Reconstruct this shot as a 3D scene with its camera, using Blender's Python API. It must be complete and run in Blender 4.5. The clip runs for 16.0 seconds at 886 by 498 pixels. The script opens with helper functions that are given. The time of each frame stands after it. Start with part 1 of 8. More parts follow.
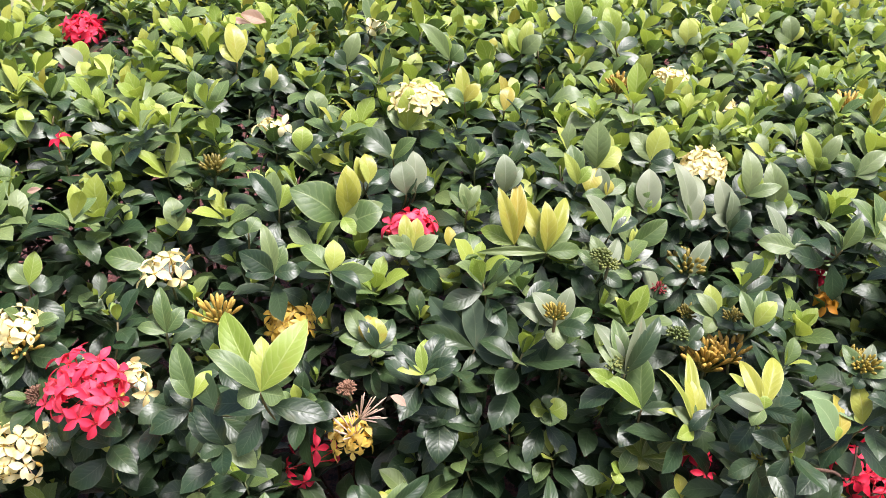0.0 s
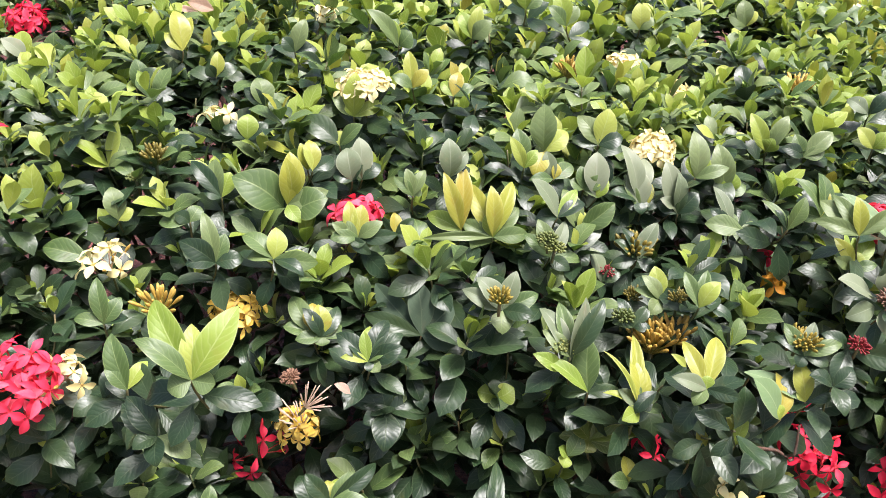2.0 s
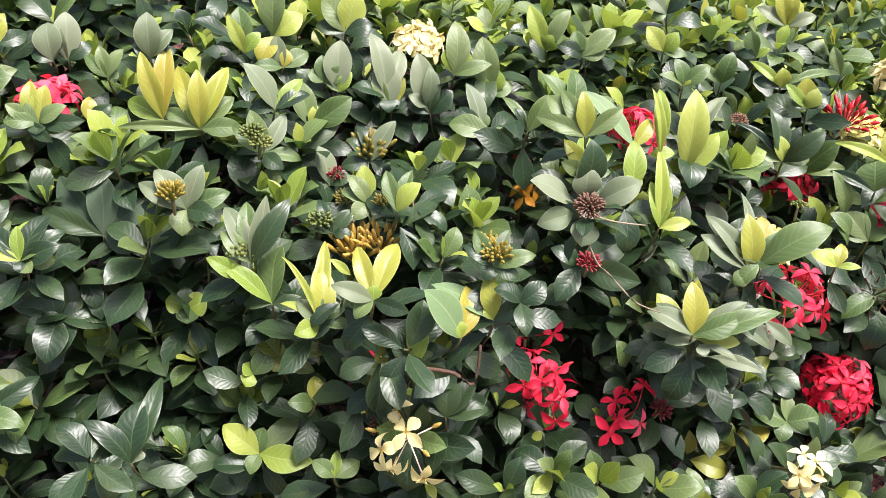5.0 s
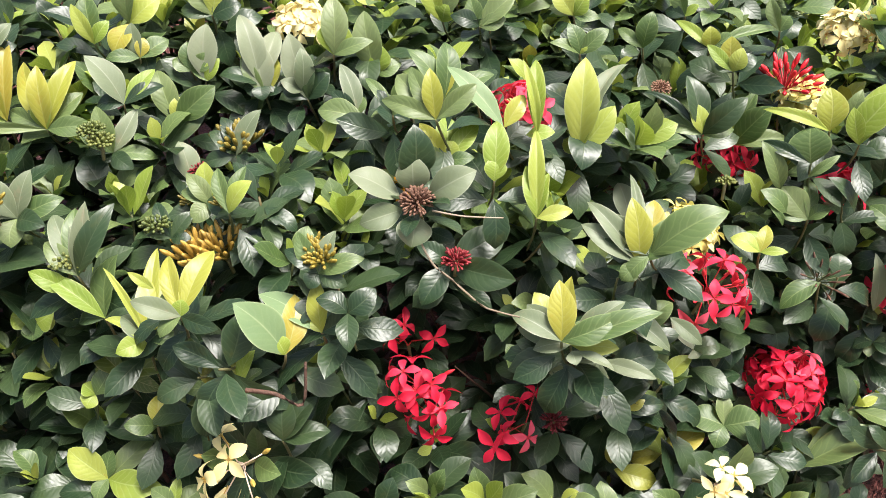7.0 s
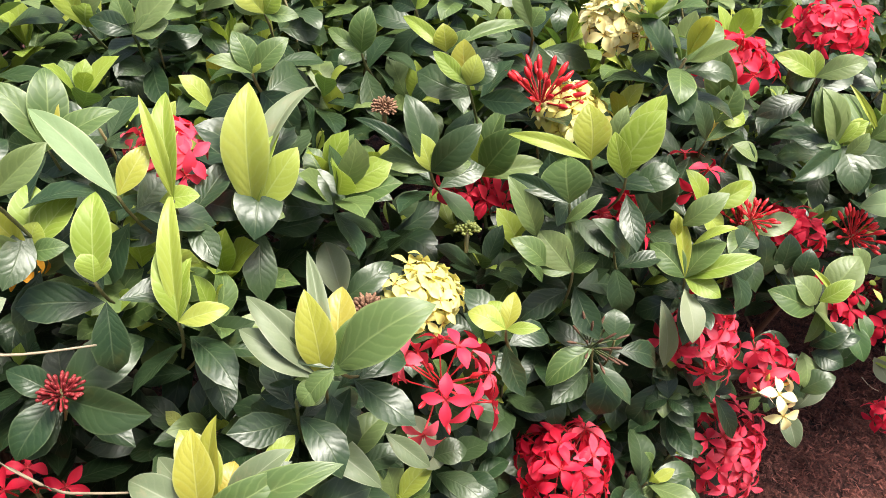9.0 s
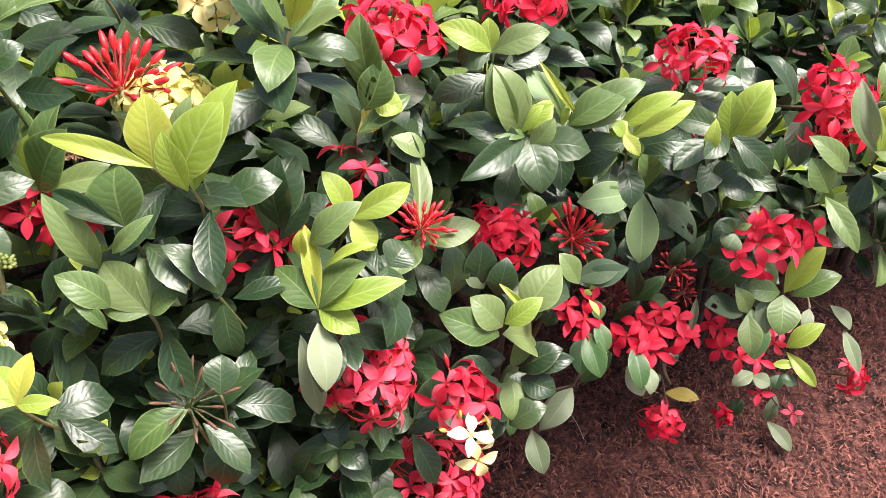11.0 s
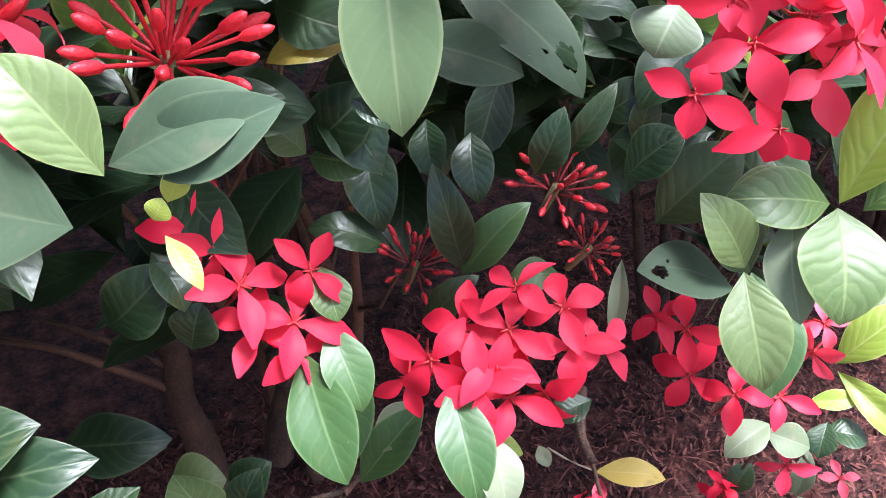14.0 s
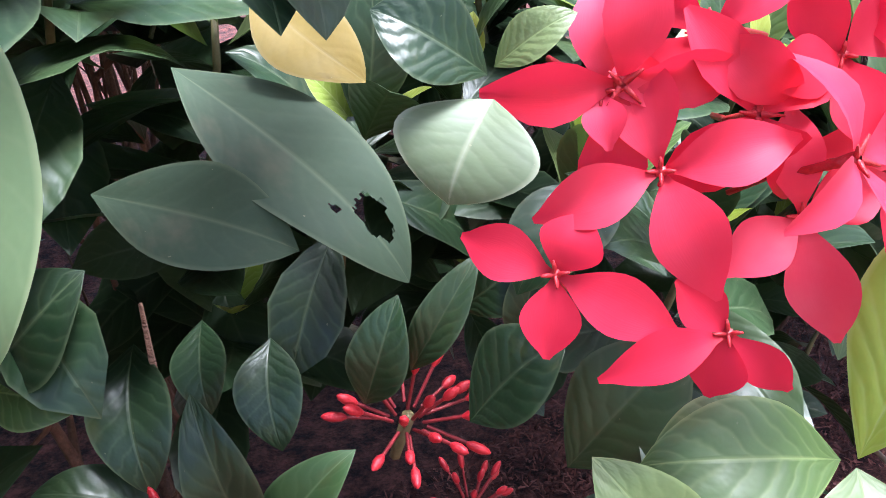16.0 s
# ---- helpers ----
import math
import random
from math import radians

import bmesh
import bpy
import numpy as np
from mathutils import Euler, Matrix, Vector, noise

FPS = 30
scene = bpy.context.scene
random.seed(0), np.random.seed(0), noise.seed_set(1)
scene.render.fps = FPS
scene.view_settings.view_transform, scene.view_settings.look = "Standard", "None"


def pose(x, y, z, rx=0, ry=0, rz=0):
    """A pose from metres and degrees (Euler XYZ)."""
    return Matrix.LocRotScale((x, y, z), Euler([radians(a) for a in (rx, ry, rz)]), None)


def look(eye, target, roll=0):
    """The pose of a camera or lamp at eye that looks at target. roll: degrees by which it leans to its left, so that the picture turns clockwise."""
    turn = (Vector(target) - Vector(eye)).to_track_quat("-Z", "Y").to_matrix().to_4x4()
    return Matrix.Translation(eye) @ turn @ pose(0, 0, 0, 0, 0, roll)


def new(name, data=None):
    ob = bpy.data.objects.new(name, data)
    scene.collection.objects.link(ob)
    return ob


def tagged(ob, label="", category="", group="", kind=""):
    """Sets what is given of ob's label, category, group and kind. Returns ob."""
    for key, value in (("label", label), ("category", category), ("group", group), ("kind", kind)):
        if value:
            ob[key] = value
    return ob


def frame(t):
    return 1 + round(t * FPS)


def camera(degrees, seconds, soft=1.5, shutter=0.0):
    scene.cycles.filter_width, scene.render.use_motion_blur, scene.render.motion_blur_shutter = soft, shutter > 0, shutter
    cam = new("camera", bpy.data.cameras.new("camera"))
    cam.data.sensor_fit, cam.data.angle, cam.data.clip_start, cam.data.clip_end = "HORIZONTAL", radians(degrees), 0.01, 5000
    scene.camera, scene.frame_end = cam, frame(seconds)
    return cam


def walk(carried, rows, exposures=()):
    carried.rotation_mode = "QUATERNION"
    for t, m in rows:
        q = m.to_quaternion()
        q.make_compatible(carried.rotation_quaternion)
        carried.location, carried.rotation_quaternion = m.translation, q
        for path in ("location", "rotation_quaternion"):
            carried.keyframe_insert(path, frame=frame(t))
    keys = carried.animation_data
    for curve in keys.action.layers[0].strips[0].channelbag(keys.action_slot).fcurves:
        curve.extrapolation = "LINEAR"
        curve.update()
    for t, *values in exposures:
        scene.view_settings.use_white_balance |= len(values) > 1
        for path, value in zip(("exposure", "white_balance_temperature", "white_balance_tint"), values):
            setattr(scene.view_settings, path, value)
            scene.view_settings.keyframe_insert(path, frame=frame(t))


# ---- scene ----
cam = camera(53.3, 16.0, soft=0.75)
PATH = [
    (0.0, -0.0107, 0.0409, 1.2833, 61.08, -0.15, -0.35),
    (0.5, -0.0098, 0.0351, 1.2904, 62.45, -0.22, -0.13),
    (1.0, -0.003, 0.0335, 1.2911, 62.73, -0.6, -0.8),
    (1.5, 0.0062, 0.0345, 1.2864, 62.66, -0.34, -1.66),
    (2.0, 0.0273, 0.0444, 1.2689, 60.73, -0.08, -2.09),
    (2.5, 0.047, 0.056, 1.2467, 59.35, -0.14, -2.44),
    (3.0, 0.0946, 0.0801, 1.2213, 57.91, -0.69, -2.74),
    (3.5, 0.1572, 0.1063, 1.2063, 57.9, -1.49, -3.01),
    (4.0, 0.2214, 0.1165, 1.1981, 57.54, -2.08, -2.78),
    (4.5, 0.2787, 0.1127, 1.1913, 57.42, -2.46, -2.4),
    (4.7, 0.3012, 0.1136, 1.1863, 57.08, -2.58, -2.38),
    (6.8, 0.5315, 0.1761, 1.1531, 55.55, 1.99, 0.66),
    (7.0, 0.5458, 0.2022, 1.1478, 54.99, 2.09, 0.6),
    (7.5, 0.5792, 0.2708, 1.1328, 54.06, 2.07, -0.54),
    (8.0, 0.62, 0.3522, 1.1071, 52.77, 0.96, -2.17),
    (8.5, 0.6695, 0.4084, 1.0951, 52.32, 0.31, -4.67),
    (9.0, 0.7142, 0.4413, 1.0875, 52.25, 0.03, -8.4),
    (9.5, 0.7516, 0.462, 1.0525, 51.73, -1.26, -12.04),
    (10.0, 0.8181, 0.4923, 1.0424, 51.24, -1.97, -14.77),
    (10.2, 0.8462, 0.5056, 1.0416, 51.13, -2.02, -14.79),
    (12.3, 1.133, 0.6365, 0.9294, 49.39, 0.69, -13.6),
    (12.5, 1.1512, 0.6619, 0.9095, 48.84, 1.3, -13.62),
    (13.0, 1.1979, 0.7175, 0.8026, 48.0, 1.14, -14.6),
    (13.5, 1.2359, 0.7873, 0.7049, 48.88, 1.14, -17.14),
    (14.0, 1.2611, 0.8696, 0.6263, 53.82, 1.31, -17.56),
    (14.5, 1.2821, 0.9182, 0.5992, 55.89, 1.25, -17.43),
    (15.0, 1.3046, 0.9507, 0.5895, 58.14, 1.79, -17.97),
    (15.5, 1.3274, 0.9617, 0.576, 61.63, 2.51, -18.63),
    (16.0, 1.3514, 0.9685, 0.5667, 64.95, 3.07, -19.11),
]
walk(cam, [(t, pose(x, y, z, rx, ry, rz)) for t, x, y, z, rx, ry, rz in PATH], [(0, 1.15, 6000, 17), (4.5, 1.18, 6050, 15), (7, 1.20, 6200, 13), (9.5, 1.22, 6450, 7), (10.2, 1.32, 6400, 8), (12.5, 1.66, 6050, 12), (13.5, 1.86, 5650, 13), (14.5, 2.12, 5250, 15), (16, 2.20, 5300, 16)])

# ---- world and sun: bright, hazy daylight ----
SUN_EL, SUN_AZ = 71, 112         # degrees above the horizon, clockwise from +y
world = bpy.data.worlds.new("sky")
scene.world = world
world.use_nodes = True
wn, wl = world.node_tree.nodes, world.node_tree.links
sky = wn.new("ShaderNodeTexSky")
sky.sky_type, sky.sun_disc = "NISHITA", False
sky.sun_elevation, sky.sun_rotation = radians(SUN_EL), radians(SUN_AZ)
sky.air_density, sky.dust_density, sky.ozone_density = 1.0, 7.0, 0.6
wl.new(sky.outputs[0], wn["Background"].inputs[0])
wn["Background"].inputs[1].default_value = 0.090
sun = new("sun", bpy.data.lights.new("sun", "SUN"))
sun.data.energy, sun.data.angle, sun.data.color = 3.6, radians(22), (1.0, 0.95, 0.86)
sx = math.cos(radians(SUN_EL)) * math.sin(radians(SUN_AZ))
sy = math.cos(radians(SUN_EL)) * math.cos(radians(SUN_AZ))
sun.matrix_world = look((sx * 20, sy * 20, math.sin(radians(SUN_EL)) * 20), (0, 0, 0))


# ---- materials ----
class Nodes:
    """A node tree with short ways to add nodes and links."""

    def __init__(self, name):
        self.mat = bpy.data.materials.new(name)
        self.mat.use_nodes = True
        self.tree = self.mat.node_tree
        self.tree.nodes.clear()

    def add(self, kind, **values):
        n = self.tree.nodes.new("ShaderNode" + kind)
        for k, v in values.items():
            socket = n.inputs[int(k[1:])] if k[0] == "i" and k[1:].isdigit() else n.inputs[k.replace("_", " ")]
            if isinstance(v, bpy.types.NodeSocket):
                self.tree.links.new(v, socket)
            else:
                socket.default_value = (*v, 1) if isinstance(v, tuple) and len(v) == 3 and socket.type == "RGBA" else v
        return n

    def math(self, op, a, b=0.0, c=0.0):
        n = self.tree.nodes.new("ShaderNodeMath")
        n.operation = op
        for i, v in enumerate((a, b, c)):
            if isinstance(v, bpy.types.NodeSocket):
                self.tree.links.new(v, n.inputs[i])
            else:
                n.inputs[i].default_value = v
        return n.outputs[0]

    def ramp(self, fac, stops):
        n = self.tree.nodes.new("ShaderNodeValToRGB")
        while len(n.color_ramp.elements) < len(stops):
            n.color_ramp.elements.new(0.5)
        for e, (p, c) in zip(n.color_ramp.elements, stops):
            e.position, e.color = p, (*c, 1)
        self.tree.links.new(fac, n.inputs[0])
        return n.outputs[0]

    def mix(self, fac, a, b, blend="MIX"):
        n = self.tree.nodes.new("ShaderNodeMix")
        n.data_type, n.blend_type = "RGBA", blend
        for i, v in ((0, fac), (6, a), (7, b)):
            if isinstance(v, bpy.types.NodeSocket):
                self.tree.links.new(v, n.inputs[i])
            else:
                n.inputs[i].default_value = (*v, 1) if isinstance(v, tuple) else v
        return n.outputs[2]

    def noise(self, scale, detail=3.0, vector=None, w=None, rough=0.55):
        n = self.tree.nodes.new("ShaderNodeTexNoise")
        n.inputs["Scale"].default_value, n.inputs["Detail"].default_value, n.inputs["Roughness"].default_value = scale, detail, rough
        if w is not None:
            n.noise_dimensions = "4D"
            self.tree.links.new(w, n.inputs["W"])
        if vector is not None:
            self.tree.links.new(vector, n.inputs["Vector"])
        return n.outputs[0]

    def coords(self, kind="Object"):
        return self.tree.nodes.new("ShaderNodeTexCoord").outputs[kind]

    def random(self, island):
        if island:
            return self.tree.nodes.new("ShaderNodeNewGeometry").outputs["Random Per Island"]
        return self.tree.nodes.new("ShaderNodeObjectInfo").outputs["Random"]

    def out(self, shader):
        o = self.tree.nodes.new("ShaderNodeOutputMaterial")
        self.tree.links.new(shader, o.inputs[0])
        return self.mat


def leaf_material(name, stops, rib, through_colour, island, translucent=0.28, rough=0.36, blotch=(0.10, 0.09, 0.02), spots=0.5, spec=0.5, quilt=0.15, veins=0.24):
    """Leathery leaf: pale midrib, side veins, pale rim with edge highlights painted in, spots and blotches; the UV map
    runs along and across the blade.
    """
    k = Nodes(name)
    rnd = k.random(island)
    uv = k.add("SeparateXYZ", Vector=k.coords("UV"))
    u, v = uv.outputs[0], uv.outputs[1]
    across = k.math("ABSOLUTE", k.math("MULTIPLY_ADD", v, 2.0, -1.0))
    rib_mask = k.math("SUBTRACT", 1.0, k.math("SMOOTH_MIN", k.math("MULTIPLY", across, 16.0), 1.0, 0.3))
    rib_mask = k.math("MAXIMUM", rib_mask, 0.0)
    w = k.math("MULTIPLY", rnd, 37.0)
    obj = k.add("CombineXYZ", i0=u, i1=k.math("MULTIPLY", v, 0.5)).outputs[0]
    wob = k.noise(4.0, 2.0, obj, w)
    phase = k.math("ADD", k.math("MULTIPLY_ADD", u, 8.0, k.math("MULTIPLY", across, -2.2)), k.math("MULTIPLY", wob, 1.8))
    ridge = k.math("ABSOLUTE", k.math("COSINE", k.math("MULTIPLY", phase, math.pi)))
    vein = k.math("POWER", ridge, 16.0)
    # pale leaf edge, widened so that edge highlights are part of the colour
    rim = k.math("MULTIPLY", k.math("MAXIMUM", k.math("SUBTRACT", across, 0.90), 0.0), 8.0)
    base = k.ramp(rnd, stops)
    mott = k.noise(5.0, 4.0, obj, w)
    base = k.mix(k.math("MULTIPLY", mott, 0.6), base, k.mix(0.5, base, through_colour))
    fine = k.noise(40.0, 4.0, obj, w)
    base = k.mix(k.math("MULTIPLY", k.math("SUBTRACT", fine, 0.35), 0.35), base, k.mix(0.6, base, (0.0, 0.0, 0.0)))
    patch = k.math("MULTIPLY", k.math("MAXIMUM", k.math("SUBTRACT", k.noise(3.2, 4.0, obj, w), 0.60), 0.0), 5.0 * spots)
    base = k.mix(k.math("MINIMUM", patch, 0.75), base, blotch)
    speck = k.math("GREATER_THAN", k.noise(34.0, 1.0, obj, w), 0.77)
    base = k.mix(k.math("MULTIPLY", speck, 0.45 * spots), base, (0.30, 0.28, 0.16))
    col = k.mix(k.math("MULTIPLY", vein, veins), base, rib)
    col = k.mix(k.math("MULTIPLY", rib_mask, 0.7), col, rib)
    col = k.mix(k.math("MINIMUM", rim, 0.7), col, rib)
    height = k.math("ADD", k.math("MULTIPLY_ADD", k.math("POWER", ridge, 3.0), -0.3, k.math("MULTIPLY", rib_mask, -0.8)), k.math("MULTIPLY", k.noise(5.0, 3.0, obj, w), 1.4))
    bump = k.add("Bump", Strength=quilt, Distance=0.0022, Height=height)
    rg = k.math("MULTIPLY_ADD", k.noise(7.0, 4.0, obj, w), 0.34, rough - 0.13)
    p = k.add("BsdfPrincipled", Base_Color=col, Roughness=rg, Normal=bump.outputs[0])
    p.inputs["Specular IOR Level"].default_value = spec
    tr = k.add("BsdfTranslucent", Color=k.mix(0.7, col, through_colour), Normal=bump.outputs[0])
    m = k.add("MixShader", i0=translucent, i1=p.outputs[0], i2=tr.outputs[0])
    return k.out(m.outputs[0])


def petal_material(name, stops, centre, through_colour, translucent=0.3, rough=0.55):
    k = Nodes(name)
    rnd = k.random(False)
    uv = k.add("SeparateXYZ", Vector=k.coords("UV"))
    w = k.math("MULTIPLY", rnd, 21.0)
    obj = k.coords("Object")
    base = k.ramp(k.math("MULTIPLY_ADD", k.noise(140.0, 3.0, obj, w), 0.5, k.math("MULTIPLY", rnd, 0.6)), stops)
    streak = k.noise(1.0, 2.0, k.add("CombineXYZ", i0=k.math("MULTIPLY", uv.outputs[0], 3.0), i1=k.math("MULTIPLY", uv.outputs[1], 28.0)).outputs[0])
    base = k.mix(k.math("MULTIPLY", streak, 0.12), base, through_colour)
    near = k.math("MAXIMUM", k.math("MULTIPLY_ADD", uv.outputs[0], -6.0, 1.0), 0.0)
    col = k.mix(near, base, centre)
    bump = k.add("Bump", Strength=0.08, Distance=0.0004, Height=streak)
    p = k.add("BsdfPrincipled", Base_Color=col, Roughness=rough, Normal=bump.outputs[0])
    p.inputs["Specular IOR Level"].default_value = 0.3
    tr = k.add("BsdfTranslucent", Color=through_colour)
    m = k.add("MixShader", i0=translucent, i1=p.outputs[0], i2=tr.outputs[0])
    return k.out(m.outputs[0])


def plain_material(name, a, b, scale, rough, bump=0.4, dist=0.001, island=False):
    """Two colours mixed by noise at two scales, with relief."""
    k = Nodes(name)
    obj = k.coords("Object")
    rnd = k.random(island)
    n1, n2 = k.noise(scale, 5.0, obj), k.noise(scale * 7, 3.0, obj)
    f = k.math("ADD", k.math("MULTIPLY", n1, 0.7), k.math("MULTIPLY_ADD", n2, 0.5, k.math("MULTIPLY_ADD", rnd, 0.5, -0.35)))
    col = k.ramp(f, [(0.2, a), (0.8, b)])
    bm_ = k.add("Bump", Strength=bump, Distance=dist, Height=n2)
    p = k.add("BsdfPrincipled", Base_Color=col, Roughness=rough, Normal=bm_.outputs[0])
    return k.out(p.outputs[0])


LEAF = {}
for island in (False, True):
    e = "_mass" if island else ""
    LEAF["mature", island] = leaf_material("leaf_mature" + e, [(0.0, (0.008, 0.020, 0.011)), (0.5, (0.016, 0.036, 0.017)), (1.0, (0.038, 0.060, 0.025))], (0.075, 0.10, 0.05), (0.045, 0.09, 0.015), island, 0.06, 0.33, spec=0.42)
    LEAF["mid", island] = leaf_material("leaf_green" + e, [(0.0, (0.050, 0.085, 0.030)), (0.5, (0.092, 0.132, 0.048)), (1.0, (0.155, 0.185, 0.078))], (0.22, 0.28, 0.10), (0.13, 0.25, 0.025), island, 0.18, 0.42, spots=0.45)
    LEAF["young", island] = leaf_material("leaf_young" + e, [(0.0, (0.17, 0.26, 0.034)), (0.5, (0.27, 0.35, 0.048)), (1.0, (0.40, 0.42, 0.085))], (0.44, 0.50, 0.18), (0.38, 0.48, 0.05), island, 0.32, 0.44, (0.30, 0.24, 0.04), 0.4)
    LEAF["bronze", island] = leaf_material("leaf_bronze" + e, [(0.0, (0.28, 0.33, 0.045)), (0.65, (0.37, 0.37, 0.055)), (1.0, (0.40, 0.30, 0.05))], (0.46, 0.46, 0.16), (0.46, 0.46, 0.05), island, 0.34, 0.36, (0.36, 0.18, 0.03), 0.7)
    # darker copy of leaf_green for low leaves, with their shade put into the colour
    LEAF["deep", island] = leaf_material("leaf_low_shade" + e, [(0.0, (0.034, 0.078, 0.026)), (1.0, (0.060, 0.112, 0.040))], (0.15, 0.22, 0.09), (0.10, 0.20, 0.03), island, 0.12, 0.40, spots=0.5, spec=0.42, quilt=0.08, veins=0.12)
    # dull grey-green leaves; the sheen of the sky is put into this base colour
    LEAF["pale", island] = leaf_material("leaf_grey_sheen" + e, [(0.0, (0.10, 0.13, 0.075)), (0.5, (0.15, 0.18, 0.11)), (1.0, (0.21, 0.23, 0.15))], (0.28, 0.30, 0.20), (0.20, 0.26, 0.08), island, 0.15, 0.5, (0.25, 0.20, 0.12), 1.0, quilt=0.05, veins=0.08)
    LEAF["edged", island] = leaf_material("leaf_edged" + e, [(0.0, (0.07, 0.11, 0.020)), (0.5, (0.11, 0.15, 0.025)), (1.0, (0.15, 0.17, 0.03))], (0.40, 0.38, 0.14), (0.20, 0.26, 0.03), island, 0.2, 0.42, (0.34, 0.28, 0.10), 1.0)
    LEAF["dry", island] = leaf_material("leaf_dry" + e, [(0.0, (0.30, 0.17, 0.12)), (0.5, (0.42, 0.27, 0.21)), (1.0, (0.34, 0.20, 0.11))], (0.45, 0.34, 0.26), (0.40, 0.24, 0.14), island, 0.15, 0.6, (0.15, 0.08, 0.05), 1.0)
    LEAF["dull", island] = leaf_material("leaf_dull" + e, [(0.0, (0.045, 0.072, 0.046)), (1.0, (0.070, 0.100, 0.062))], (0.11, 0.14, 0.08), (0.06, 0.10, 0.03), island, 0.06, 0.62, (0.12, 0.11, 0.07), 0.8, 0.25, quilt=0.05, veins=0.08)
    LEAF["yellowed", island] = leaf_material("leaf_yellowed" + e, [(0.0, (0.20, 0.15, 0.03)), (1.0, (0.26, 0.19, 0.04))], (0.28, 0.22, 0.08), (0.26, 0.18, 0.03), island, 0.12, 0.6, (0.10, 0.06, 0.02), 1.2, 0.3, quilt=0.05, veins=0.08)
    LEAF["mint", island] = leaf_material("leaf_mint" + e, [(0.0, (0.14, 0.22, 0.10)), (1.0, (0.19, 0.27, 0.14))], (0.36, 0.42, 0.22), (0.26, 0.36, 0.12), island, 0.22, 0.5, (0.20, 0.22, 0.10), 0.3, 0.35, quilt=0.05, veins=0.08)

PETAL = {
    "red": petal_material("petal_red", [(0.1, (0.58, 0.010, 0.040)), (0.5, (0.72, 0.018, 0.055)), (0.95, (0.80, 0.05, 0.10))], (0.42, 0.008, 0.02), (0.82, 0.02, 0.07)),
    # pinker red; the palest stop paints the whitish sheen of the petal edges
    "pink": petal_material("petal_pink_sheen", [(0.1, (0.66, 0.024, 0.065)), (0.5, (0.78, 0.05, 0.11)), (0.95, (0.84, 0.16, 0.22))], (0.50, 0.02, 0.035), (0.85, 0.05, 0.08)),
    "yellow": petal_material("petal_yellow", [(0.1, (0.72, 0.42, 0.05)), (0.5, (0.80, 0.56, 0.10)), (0.95, (0.82, 0.66, 0.25))], (0.70, 0.36, 0.03), (0.85, 0.60, 0.08)),
    "cream": petal_material("petal_cream", [(0.1, (0.76, 0.62, 0.24)), (0.5, (0.82, 0.72, 0.36)), (0.95, (0.85, 0.79, 0.52))], (0.75, 0.58, 0.18), (0.88, 0.80, 0.40)),
    "lemon": petal_material("petal_lemon", [(0.1, (0.72, 0.66, 0.16)), (0.5, (0.80, 0.74, 0.28)), (0.95, (0.84, 0.80, 0.42))], (0.66, 0.58, 0.10), (0.86, 0.80, 0.25)),
    "orange": petal_material("petal_orange", [(0.1, (0.66, 0.24, 0.02)), (0.5, (0.74, 0.34, 0.03)), (0.95, (0.78, 0.45, 0.06))], (0.55, 0.16, 0.02), (0.85, 0.42, 0.03)),
}
M_STEM = plain_material("green_stem", (0.05, 0.07, 0.02), (0.16, 0.12, 0.05), 90, 0.6)
M_BARK = plain_material("brown_bark", (0.028, 0.016, 0.011), (0.16, 0.078, 0.05), 60, 0.85, 0.8, 0.002)
M_RED_TUBE = plain_material("red_tube", (0.34, 0.008, 0.014), (0.55, 0.02, 0.03), 150, 0.45)
M_RED_BUD = plain_material("red_bud", (0.52, 0.010, 0.018), (0.74, 0.03, 0.045), 120, 0.4)
M_YEL_BUD = plain_material("yellow_bud", (0.34, 0.20, 0.03), (0.55, 0.38, 0.08), 150, 0.45)
M_OLIVE_BUD = plain_material("olive_bud", (0.12, 0.10, 0.018), (0.32, 0.24, 0.035), 150, 0.45)
M_GREEN_BUD = plain_material("green_bud", (0.07, 0.10, 0.022), (0.20, 0.21, 0.05), 150, 0.5)
M_BROWN_BUD = plain_material("brown_calyx", (0.09, 0.04, 0.025), (0.28, 0.15, 0.09), 150, 0.7)
M_MAROON = plain_material("maroon_bud", (0.10, 0.008, 0.010), (0.26, 0.02, 0.025), 150, 0.55)
M_PALE_TUBE = plain_material("pale_pink_tube", (0.62, 0.42, 0.30), (0.78, 0.62, 0.50), 150, 0.5)
M_TWIG = plain_material("dry_twig", (0.20, 0.15, 0.10), (0.36, 0.29, 0.21), 80, 0.8)


# ---- meshes for leaves, petals and buds ----
def smooth(me):
    me.polygons.foreach_set("use_smooth", [True] * len(me.polygons))
    return me


